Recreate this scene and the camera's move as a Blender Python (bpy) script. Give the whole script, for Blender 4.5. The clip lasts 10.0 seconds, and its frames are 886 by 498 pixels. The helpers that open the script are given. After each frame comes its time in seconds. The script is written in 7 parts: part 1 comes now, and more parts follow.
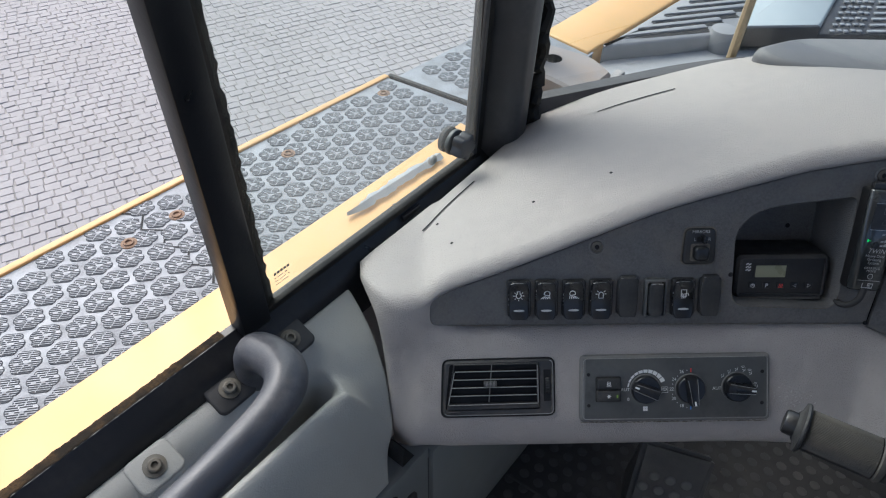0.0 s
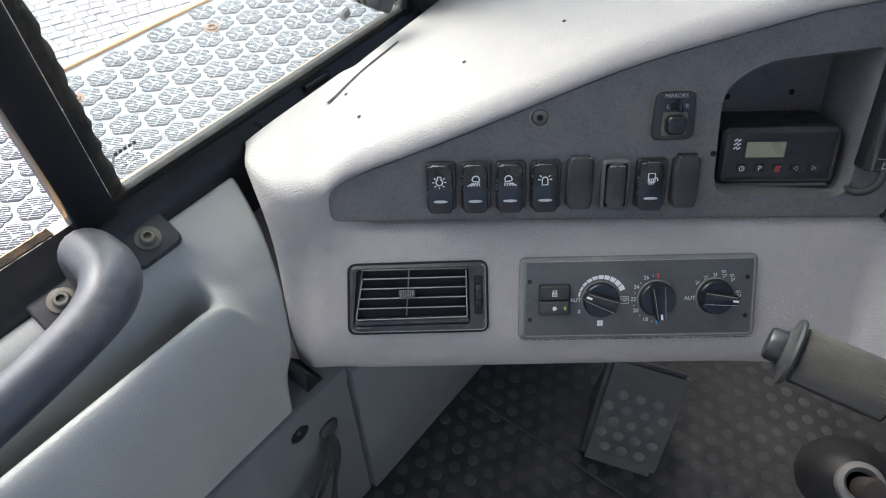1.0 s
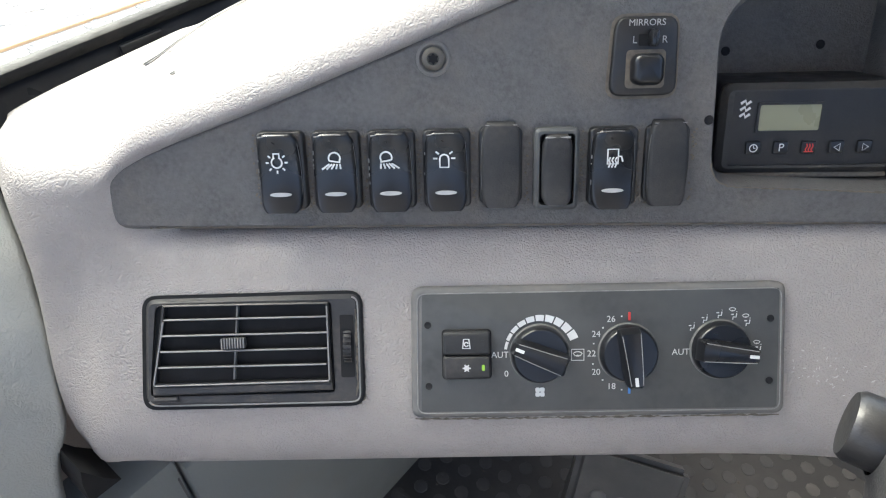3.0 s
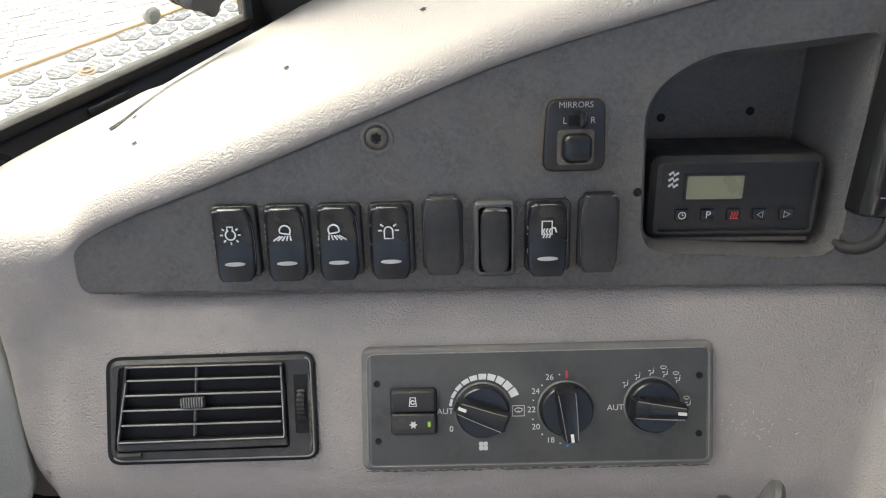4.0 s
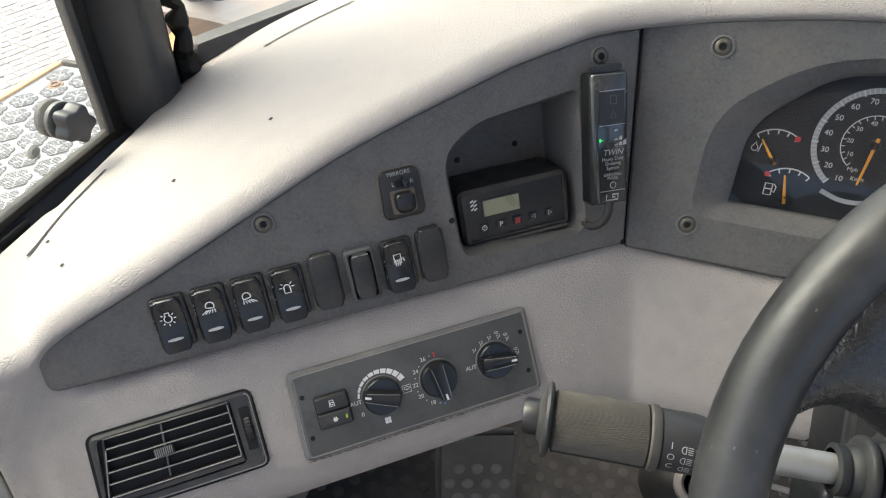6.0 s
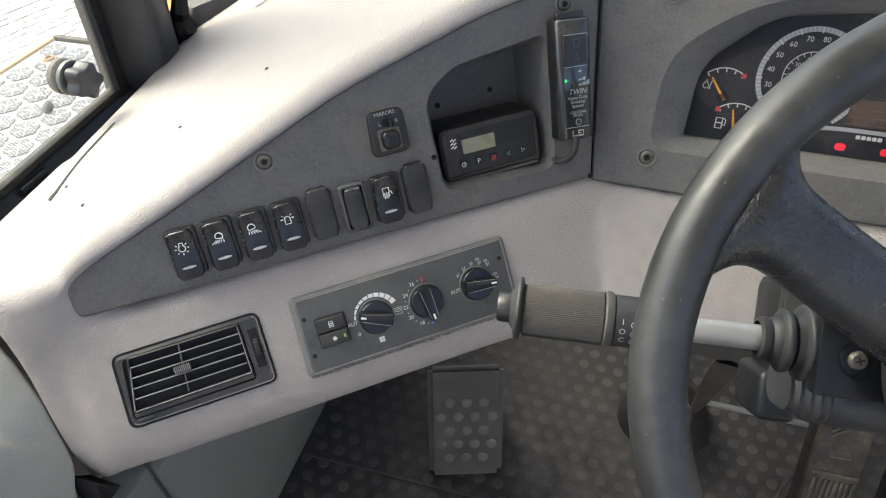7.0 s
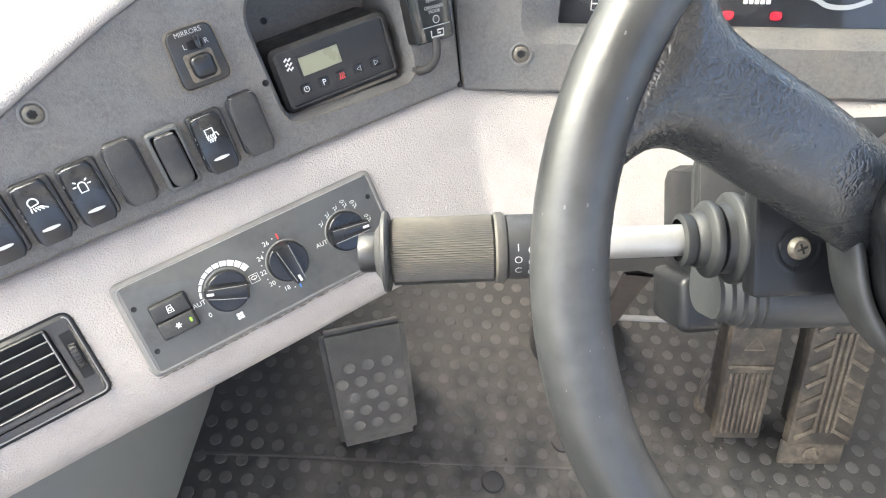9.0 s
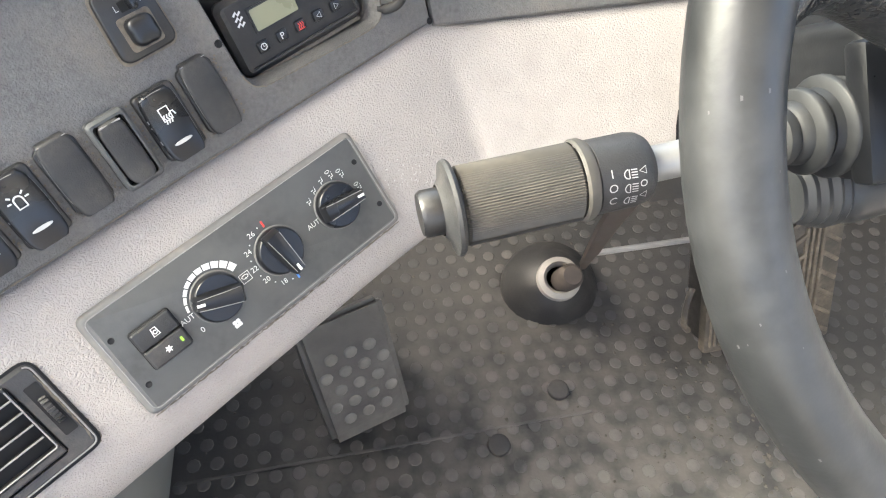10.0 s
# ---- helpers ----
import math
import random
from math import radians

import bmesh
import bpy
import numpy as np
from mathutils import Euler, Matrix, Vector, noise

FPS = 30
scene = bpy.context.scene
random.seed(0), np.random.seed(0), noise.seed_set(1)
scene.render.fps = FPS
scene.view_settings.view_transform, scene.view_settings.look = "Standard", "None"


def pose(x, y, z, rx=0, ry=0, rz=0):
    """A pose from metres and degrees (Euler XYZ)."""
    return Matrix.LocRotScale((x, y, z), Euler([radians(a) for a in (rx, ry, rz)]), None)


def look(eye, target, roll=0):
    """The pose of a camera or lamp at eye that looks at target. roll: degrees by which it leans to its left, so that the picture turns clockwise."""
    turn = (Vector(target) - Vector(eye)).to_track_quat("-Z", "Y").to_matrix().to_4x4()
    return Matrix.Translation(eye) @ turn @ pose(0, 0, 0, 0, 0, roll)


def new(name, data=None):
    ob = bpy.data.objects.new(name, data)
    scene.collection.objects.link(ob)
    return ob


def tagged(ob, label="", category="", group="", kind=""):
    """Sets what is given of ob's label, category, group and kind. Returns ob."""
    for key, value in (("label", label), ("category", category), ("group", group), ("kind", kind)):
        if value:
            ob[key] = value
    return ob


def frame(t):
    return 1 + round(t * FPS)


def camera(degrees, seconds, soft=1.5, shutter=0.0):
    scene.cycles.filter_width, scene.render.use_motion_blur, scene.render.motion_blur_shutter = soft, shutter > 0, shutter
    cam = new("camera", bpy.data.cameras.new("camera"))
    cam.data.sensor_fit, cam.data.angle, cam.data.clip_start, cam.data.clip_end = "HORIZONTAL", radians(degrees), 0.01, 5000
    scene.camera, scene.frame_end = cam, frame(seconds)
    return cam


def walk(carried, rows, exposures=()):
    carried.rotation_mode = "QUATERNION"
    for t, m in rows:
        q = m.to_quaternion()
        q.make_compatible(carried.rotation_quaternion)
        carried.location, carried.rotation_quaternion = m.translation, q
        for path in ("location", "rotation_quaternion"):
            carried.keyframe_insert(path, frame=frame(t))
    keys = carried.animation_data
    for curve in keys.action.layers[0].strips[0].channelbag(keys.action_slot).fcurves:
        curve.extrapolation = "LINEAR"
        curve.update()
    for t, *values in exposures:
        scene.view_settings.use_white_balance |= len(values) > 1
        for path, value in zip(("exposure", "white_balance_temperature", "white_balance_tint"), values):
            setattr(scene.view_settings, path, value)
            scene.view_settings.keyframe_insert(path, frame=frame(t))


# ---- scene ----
cam = camera(66.95, 10.0, soft=1.15)
PATH = [
    (0, (-0.0053, 0.0555, 1.0228), (0.0467, 1.5034, -0.3559), 0.76),
    (0.5, (0.0271, 0.0848, 0.9859), (0.0790, 1.3685, -0.5469), 0.96),
    (1, (0.0782, 0.1396, 0.9029), (0.1187, 1.3890, -0.6583), 0.38),
    (1.5, (0.1111, 0.1918, 0.8134), (0.1489, 1.5799, -0.6259), 0.09),
    (2, (0.1302, 0.2266, 0.7442), (0.1887, 1.6573, -0.6522), 0.64),
    (2.2, (0.1384, 0.2322, 0.7289), (0.2000, 1.6643, -0.6658), 0.78),
    (3.3, (0.1660, 0.2446, 0.7335), (0.2283, 1.6616, -0.6766), 1.24),
    (3.5, (0.1734, 0.2484, 0.7390), (0.2429, 1.6639, -0.6722), 1.48),
    (4, (0.1835, 0.2495, 0.7701), (0.2582, 1.6674, -0.6385), 1.14),
    (4.5, (0.1852, 0.2541, 0.7921), (0.5013, 1.6388, -0.6159), 1.54),
    (5, (0.1866, 0.2499, 0.8447), (0.7026, 1.5690, -0.5673), 1.00),
    (5.2, (0.1833, 0.2378, 0.8619), (0.7005, 1.5527, -0.5535), 1.04),
    (6.3, (0.1411, 0.1442, 0.9004), (0.6539, 1.4593, -0.5164), 0.96),
    (6.5, (0.1333, 0.1300, 0.9072), (0.6428, 1.4373, -0.5180), 0.94),
    (7, (0.1349, 0.1044, 0.9024), (0.6661, 1.3690, -0.5532), 0.32),
    (7.5, (0.1682, 0.0932, 0.8667), (0.8766, 1.1569, -0.6717), 0.27),
    (8, (0.2017, 0.1036, 0.8288), (0.9236, 1.1422, -0.7205), 0.58),
    (8.5, (0.2282, 0.1069, 0.8179), (0.9557, 1.1372, -0.7342), 0.87),
    (9, (0.1820, 0.1447, 0.8279), (0.9173, 1.1653, -0.7271), 1.21),
    (9.5, (0.1607, 0.1733, 0.8067), (0.9822, 1.0939, -0.7674), 0.52),
    (10, (0.1477, 0.2122, 0.7808), (1.0428, 0.9952, -0.8272), 1.28),
]
EXPOSURES = [(0.0, 1.04, 5550, 4), (0.5, 1.38, 5680, 4), (1.0, 1.92, 5700, 4), (1.5, 2.09, 5650, 4), (2.0, 2.27, 5750, 4), (3.5, 2.67, 6300, 4), (4.0, 2.18, 6500, 4), (4.5, 2.07, 6350, 4), (5.0, 2.09, 6450, 4), (6.5, 1.99, 6300, 4), (7.0, 2.25, 6330, 4), (7.5, 3.18, 6350, 4), (8.0, 3.77, 6450, 4), (8.5, 3.72, 6280, 4), (9.5, 3.63, 6550, 4), (10.0, 3.51, 6550, 4)]
walk(cam, [(t, look(eye, target, roll)) for t, eye, target, roll in PATH], EXPOSURES)

# ---------------------------------------------------------------- light
world = bpy.data.worlds.new("sky")
scene.world = world
world.use_nodes = True
_nt = world.node_tree
_sky = _nt.nodes.new("ShaderNodeTexSky")
_sky.sky_type, _sky.sun_disc = "NISHITA", False
_sky.sun_elevation, _sky.sun_rotation = radians(46), radians(323)
_sky.dust_density, _sky.air_density, _sky.ozone_density = 7.0, 0.6, 0.0
_nt.links.new(_sky.outputs[0], _nt.nodes["Background"].inputs[0])
_nt.nodes["Background"].inputs[1].default_value = 0.15
sun = new("sun", bpy.data.lights.new("sun", "SUN"))
sun.data.energy, sun.data.angle, sun.data.color = 0.16, radians(60), (1.0, 0.985, 0.965)
sun.matrix_world = look((-6.0, 8.0, 10.3), (0, 0, 0))

# ---------------------------------------------------------------- frames of reference
HEAD = radians(-40.5)                       # the vehicle's forward direction against the y axis
VEH = Matrix.Rotation(HEAD, 4, "Z")
RIGHT, FWD, UP = VEH.to_3x3() @ Vector((1, 0, 0)), VEH.to_3x3() @ Vector((0, 1, 0)), Vector((0, 0, 1))


def axes(o, x, y, z):
    m = Matrix((x, y, z)).transposed().to_4x4()
    m.translation = o
    return m


ACROSS = Vector((0.99894, -0.02620, 0.03773)).normalized()   # along the dashboard, a little out of level


def facing(o, n):
    n = Vector(n)
    n = (n - ACROSS * n.dot(ACROSS)).normalized()
    return axes(Vector(o), ACROSS, n.cross(ACROSS), n)


CREASE = 0.0505                             # height at which the switch panel meets the front below it
DASH = facing((0.00628, 0.47327, 0.44065), (-0.04067, -0.88630, 0.46132))
FRONT = facing((0.00582, 0.46420, 0.44670), (-0.04430, -0.76634, 0.64090))
LEAN2, ROLL2 = math.atan(0.55), radians(2.6)
_iy = FWD * math.sin(LEAN2) + UP * math.cos(LEAN2)
_iz = -FWD * math.cos(LEAN2) + UP * math.sin(LEAN2)
INST = axes(Vector((0.451, 0.485, 0.502)) + _iz * 0.004, RIGHT * math.cos(ROLL2) + _iy * math.sin(ROLL2), _iy * math.cos(ROLL2) - RIGHT * math.sin(ROLL2), _iz)
INST_FRONT = INST @ Matrix.Translation((0, -0.006, 0)) @ Matrix.Rotation(radians(-12.4), 4, "X") @ Matrix.Translation((0, 0.006, 0))
SIDE = Matrix.Translation((0.007, 0.0, 0.001)) @ VEH        # the left wall with its window
def tilted(o, tilt, yaw):
    """A frame tilted like the steering column: x across the cab, z towards the driver."""
    wx, wf = RIGHT * math.cos(yaw) + FWD * math.sin(yaw), FWD * math.cos(yaw) - RIGHT * math.sin(yaw)
    return axes(Vector(o), wx, wf * math.cos(tilt) + UP * math.sin(tilt), UP * math.cos(tilt) - wf * math.sin(tilt))


WHEEL = tilted((0.4498, 0.1335, 0.6461), 0.8404, 0.0331) @ Matrix.Rotation(0.0743, 4, "Z")
STALK = tilted((0.4713, 0.1378, 0.6366), 0.8296, 0.1708)
COLUMN = STALK @ Matrix.Translation((-0.0015, -0.0075, -0.0104))


# ---------------------------------------------------------------- mesh helpers
def finish(bm, name, mat, smooth=40):
    bmesh.ops.recalc_face_normals(bm, faces=bm.faces)
    me = bpy.data.meshes.new(name)
    if smooth:
        cs = math.cos(radians(smooth))
        for f in bm.faces:
            f.smooth = True
        for e in bm.edges:
            if len(e.link_faces) == 2 and e.link_faces[0].normal.dot(e.link_faces[1].normal) < cs:
                e.smooth = False
    bm.to_mesh(me)
    bm.free()
    if mat:
        me.materials.append(mat)
    return me


def thing(name, m, label, category, group="", kind=""):
    ob = new(name)
    ob.matrix_world = m
    ob.empty_display_size = 0.02
    return tagged(ob, label, category, group, kind)


def part(name, bm, mat, parent, label="", m=None, smooth=40):
    ob = new(name, finish(bm, name, mat, smooth))
    ob.parent = parent
    if m is not None:
        ob.matrix_basis = m
    if label:
        ob["label"] = label
    return ob


def solo(name, bm, mat, m, label, category, kind="", smooth=40, group=""):
    ob = new(name, finish(bm, name, mat, smooth))
    ob.matrix_world = m
    return tagged(ob, label, category, group, kind)


def box(bm, c, s, bev=0.0, m=None, seg=2):
    r = bmesh.ops.create_cube(bm, size=1.0, matrix=(m or Matrix()) @ Matrix.Translation(c) @ Matrix.Diagonal((*s, 1)))
    if bev:
        es = list({e for v in r["verts"] for e in v.link_edges})
        bmesh.ops.bevel(bm, geom=es, offset=bev, segments=seg, affect="EDGES", profile=0.5)
    return bm


def B(c, s, bev=0.0, m=None, seg=2):
    return box(bmesh.new(), c, s, bev, m, seg)


def rrect(x0, y0, x1, y1, r, n=5):
    out = []
    for cx, cy, a0 in ((x1 - r, y1 - r, 0), (x0 + r, y1 - r, 90), (x0 + r, y0 + r, 180), (x1 - r, y0 + r, 270)):
        for i in range(n + 1):
            a = radians(a0 + 90 * i / n)
            out.append((cx + r * math.cos(a), cy + r * math.sin(a)))
    return out


def inset(pts, d):
    """Moves a closed outline inwards (counter-clockwise outlines) by d."""
    n, out = len(pts), []
    for i in range(n):
        p, q, r = Vector(pts[i - 1]), Vector(pts[i]), Vector(pts[(i + 1) % n])
        e1, e2 = (q - p), (r - q)
        if e1.length < 1e-9 or e2.length < 1e-9:
            out.append(tuple(q))
            continue
        n1, n2 = Vector((-e1.y, e1.x)).normalized(), Vector((-e2.y, e2.x)).normalized()
        k = n1 + n2
        k = k / max(0.35, k.length_squared / 2) if k.length > 1e-6 else n1
        out.append((q.x + k.x * d / 1.0, q.y + k.y * d / 1.0))
    return out


def rounded(pts, r, n=4):
    """Rounds the corners of an outline; r may be a list, one radius a corner."""
    out, m = [], len(pts)
    for i in range(m):
        p, q, s = Vector(pts[i - 1]), Vector(pts[i]), Vector(pts[(i + 1) % m])
        rad = r[i] if isinstance(r, (list, tuple)) else r
        a, b = (p - q), (s - q)
        d = min(rad, a.length * 0.49, b.length * 0.49)
        if d <= 0:
            out.append(tuple(q))
            continue
        a, b = q + a.normalized() * d, q + b.normalized() * d
        for k in range(n + 1):
            t = k / n
            out.append(tuple(a * (1 - t) ** 2 + q * 2 * t * (1 - t) + b * t * t))
    return out


def prism(bm, pts, z0, z1, cham=0.0, m=None, back=True):
    """An extruded outline with a chamfered front edge at z1."""
    m = m or Matrix()
    loops = [(pts, z0)]
    if cham:
        s = 1 if z1 > z0 else -1
        loops += [(pts, z1 - s * cham), (inset(pts, cham * 0.35), z1 - s * cham * 0.3), (inset(pts, cham), z1)]
    else:
        loops += [(pts, z1)]
    rings = [[bm.verts.new(m @ Vector((x, y, z))) for x, y in lp] for lp, z in loops]
    n = len(pts)
    for a, b in zip(rings, rings[1:]):
        for i in range(n):
            bm.faces.new((a[i], a[(i + 1) % n], b[(i + 1) % n], b[i]))
    bm.faces.new(rings[-1])
    if back:
        bm.faces.new(list(reversed(rings[0])))
    return bm


def PR(pts, z0, z1, cham=0.0, m=None):
    return prism(bmesh.new(), pts, z0, z1, cham, m)


def plate(outer, holes, z0, z1, cham=0.0):
    """A plate with holes cut through it."""
    bm = bmesh.new()
    edges = []
    for lp in [inset(outer, cham) if cham else outer, *holes]:
        vs = [bm.verts.new((x, y, z1)) for x, y in lp]
        edges += [bm.edges.new((vs[i], vs[(i + 1) % len(vs)])) for i in range(len(vs))]
    bmesh.ops.triangle_fill(bm, use_beauty=True, edges=edges)
    bm.verts.ensure_lookup_table()
    rims, k = [], 0
    for lp in [outer, *holes]:
        rims.append([bm.verts[k + i] for i in range(len(lp))])
        k += len(lp)
    for j, (lp, rim) in enumerate(zip([outer, *holes], rims)):
        prev = rim
        steps = [(lp, z1 - cham), (lp, z0)] if (cham and j == 0) else [(lp, z0)]
        for pts, z in steps:
            cur = [bm.verts.new((x, y, z)) for x, y in pts]
            for i in range(len(lp)):
                bm.faces.new((prev[i], prev[(i + 1) % len(lp)], cur[(i + 1) % len(lp)], cur[i]))
            prev = cur
    return bm


def lathe(bm, prof, seg=24, m=None, closed=False):
    m = m or Matrix()
    rings = []
    for r, z in prof:
        if r < 1e-6:
            rings.append([bm.verts.new(m @ Vector((0, 0, z)))])
        else:
            rings.append([bm.verts.new(m @ Vector((r * math.cos(2 * math.pi * i / seg), r * math.sin(2 * math.pi * i / seg), z))) for i in range(seg)])
    pairs = list(zip(rings, rings[1:])) + ([(rings[-1], rings[0])] if closed else [])
    for a, b in pairs:
        for i in range(seg):
            j = (i + 1) % seg
            if len(a) == 1 and len(b) > 1:
                bm.faces.new((a[0], b[j], b[i]))
            elif len(b) == 1 and len(a) > 1:
                bm.faces.new((a[i], a[j], b[0]))
            elif len(a) > 1:
                bm.faces.new((a[i], a[j], b[j], b[i]))
    return bm


def LA(prof, seg=24, m=None, closed=False):
    return lathe(bmesh.new(), prof, seg, m, closed)


def tube(bm, pts, rad, seg=10, cap=True):
    """A round tube along points; rad may be a list."""
    pts = [Vector(p) for p in pts]
    n = len(pts)
    rads = rad if isinstance(rad, (list, tuple)) else [rad] * n
    rings, ref = [], None
    for i, p in enumerate(pts):
        t = (pts[min(i + 1, n - 1)] - pts[max(i - 1, 0)]).normalized()
        if ref is None:
            ref = t.orthogonal().normalized()
        ref = (ref - t * ref.dot(t)).normalized()
        bi = t.cross(ref)
        rings.append([bm.verts.new(p + (ref * math.cos(2 * math.pi * k / seg) + bi * math.sin(2 * math.pi * k / seg)) * rads[i]) for k in range(seg)])
    for a, b in zip(rings, rings[1:]):
        for k in range(seg):
            bm.faces.new((a[k], a[(k + 1) % seg], b[(k + 1) % seg], b[k]))
    if cap:
        bm.faces.new(list(reversed(rings[0])))
        bm.faces.new(rings[-1])
    return bm


def TU(pts, rad, seg=10):
    return tube(bmesh.new(), pts, rad, seg)


def spline(pts, n=8):
    """A smooth curve through points."""
    P = [Vector(p) for p in pts]
    P = [P[0] * 2 - P[1]] + P + [P[-1] * 2 - P[-2]]
    out = []
    for i in range(1, len(P) - 2):
        for k in range(n):
            t = k / n
            a, b, c, d = P[i - 1:i + 3]
            out.append(0.5 * ((2 * b) + (c - a) * t + (2 * a - 5 * b + 4 * c - d) * t * t + (3 * b - a - 3 * c + d) * t ** 3))
    out.append(P[-2])
    return out


def surface(rows, bm=None):
    """A grid of points as a sheet."""
    bm = bm or bmesh.new()
    g = [[bm.verts.new(p) for p in r] for r in rows]
    for a, b in zip(g, g[1:]):
        for i in range(len(a) - 1):
            bm.faces.new((a[i], a[i + 1], b[i + 1], b[i]))
    return bm


def lerp(xs, ys, x):
    return float(np.interp(x, xs, ys))


def ribbon(bm, pts, width, z, m=None, closed=False):
    """A thin raised printed line of a given width in the local xy plane."""
    m = m or Matrix()
    n = len(pts)
    L = []
    for i in range(n):
        p = Vector(pts[i])
        a = Vector(pts[i - 1]) if (i or closed) else p
        b = Vector(pts[(i + 1) % n]) if (i < n - 1 or closed) else p
        t = (b - a)
        t = t.normalized() if t.length > 1e-9 else Vector((1, 0))
        o = Vector((-t.y, t.x)) * width / 2
        L.append((bm.verts.new(m @ Vector((p.x + o.x, p.y + o.y, z))), bm.verts.new(m @ Vector((p.x - o.x, p.y - o.y, z)))))
    for i in range(n - 1 if not closed else n):
        a, b = L[i], L[(i + 1) % n]
        bm.faces.new((a[0], a[1], b[1], b[0]))
    return bm


def arc(cx, cy, r, a0, a1, n=12):
    return [(cx + r * math.cos(radians(a0 + (a1 - a0) * i / n)), cy + r * math.sin(radians(a0 + (a1 - a0) * i / n))) for i in range(n + 1)]


def letters(text, size, x, y, z, align="CENTER", rot=0.0, shear=0.0):
    """Raised lettering as a bmesh, from the built-in font."""
    cu = bpy.data.curves.new("lettering", "FONT")
    cu.body, cu.size, cu.align_x, cu.align_y, cu.extrude, cu.resolution_u, cu.shear = text, size, align, "CENTER", 0.0, 3, shear
    ob = bpy.data.objects.new("lettering", cu)
    scene.collection.objects.link(ob)
    dg = bpy.context.evaluated_depsgraph_get()
    me = bpy.data.meshes.new_from_object(ob.evaluated_get(dg))
    bm = bmesh.new()
    bm.from_mesh(me)
    bm.transform(pose(x, y, z, 0, 0, rot))
    bpy.data.objects.remove(ob)
    bpy.data.curves.remove(cu)
    bpy.data.meshes.remove(me)
    return bm


def join(bm, other):
    me = bpy.data.meshes.new("joined")
    other.to_mesh(me)
    other.free()
    bm.from_mesh(me)
    bpy.data.meshes.remove(me)
    return bm


# ---------------------------------------------------------------- materials
def mat(name, col, rough=0.6, metal=0.0, var=0.12, scale=40.0, bump=0.0, bscale=300.0, dirt=None, dscale=6.0, damount=0.4, island=0.0, coat=0.0, spec=0.5, bump2=0.0, rand=0.0, voro=False, world=False, patch=None):
    """A surface: base colour varied at two sizes, dirt in patches, fine relief."""
    m = bpy.data.materials.new(name)
    m.use_nodes = True
    nt = m.node_tree
    N, L = nt.nodes, nt.links
    bs = N["Principled BSDF"]
    bs.inputs["Metallic"].default_value = metal
    bs.inputs["Specular IOR Level"].default_value = spec
    bs.inputs["Coat Weight"].default_value = coat
    tc = N.new("ShaderNodeNewGeometry" if world else "ShaderNodeTexCoord")
    place = "Position" if world else "Object"

    def noise_tex(s, detail=4.0):
        n = N.new("ShaderNodeTexNoise")
        n.inputs["Scale"].default_value, n.inputs["Detail"].default_value = s, detail
        L.new(tc.outputs[place], n.inputs["Vector"])
        return n

    def ramp(src, lo, hi, a, b):
        r = N.new("ShaderNodeMapRange")
        r.inputs["From Min"].default_value, r.inputs["From Max"].default_value = lo, hi
        r.inputs["To Min"].default_value, r.inputs["To Max"].default_value = a, b
        L.new(src, r.inputs["Value"])
        return r.outputs[0]

    def mix(fac, a, b, mode="MIX"):
        x = N.new("ShaderNodeMix")
        x.data_type, x.blend_type = "RGBA", mode
        for sock, val in ((x.inputs[0], fac), (x.inputs[6], a), (x.inputs[7], b)):
            if isinstance(val, (int, float)):
                sock.default_value = val
            elif isinstance(val, tuple):
                sock.default_value = (*val, 1)
            else:
                L.new(val, sock)
        return x.outputs[2]

    n1, n2 = noise_tex(scale), noise_tex(scale * 0.13, 3)
    f1 = ramp(n1.outputs[0], 0.3, 0.7, 0, 1)
    f2 = ramp(n2.outputs[0], 0.35, 0.65, 0, 1)
    lo, hi = tuple(c * (1 - var) for c in col), tuple(min(1, c * (1 + var)) for c in col)
    c = mix(f1, lo, hi)
    c = mix(f2, c, mix(0.5, c, hi))
    if rand:
        oi = N.new("ShaderNodeObjectInfo")
        c = mix(ramp(oi.outputs["Random"], 0, 1, 0, rand), c, tuple(x * 0.45 for x in col))
    if island:
        ge = N.new("ShaderNodeNewGeometry")
        c = mix(ramp(ge.outputs["Random Per Island"], 0, 1, 0, island), c, tuple(x * 0.4 for x in col))
    r = ramp(n1.outputs[0], 0.3, 0.7, max(0.03, rough - 0.08), min(1, rough + 0.08))
    if dirt:
        d1, d2 = noise_tex(dscale, 6), noise_tex(dscale * 9, 3)
        mm = N.new("ShaderNodeMath")
        mm.operation = "MULTIPLY"
        L.new(ramp(d1.outputs[0], 0.42, 0.68, 0, 1), mm.inputs[0])
        L.new(ramp(d2.outputs[0], 0.3, 0.65, 0.3, 1), mm.inputs[1])
        sc = N.new("ShaderNodeMath")
        sc.operation, sc.inputs[1].default_value = "MULTIPLY", damount
        L.new(mm.outputs[0], sc.inputs[0])
        c = mix(sc.outputs[0], c, dirt)
        rr = N.new("ShaderNodeMath")
        rr.operation, rr.inputs[1].default_value = "MULTIPLY_ADD", 0.25
        L.new(sc.outputs[0], rr.inputs[0])
        L.new(r, rr.inputs[2])
        r = rr.outputs[0]
    if patch:
        # a ragged-edged pale patch round a place: dust plus painted-in light
        px, py, pr, pcol, pam = patch
        vm = N.new("ShaderNodeVectorMath")
        vm.operation = "DISTANCE"
        L.new(tc.outputs[place], vm.inputs[0])
        vm.inputs[1].default_value = (px, py, 0)
        away = ramp(vm.outputs["Value"], pr * 0.25, pr, 1, 0)
        grit = ramp(noise_tex(26, 6).outputs[0], 0.36, 0.62, 0.1, 1)
        pm = N.new("ShaderNodeMath")
        pm.operation = "MULTIPLY"
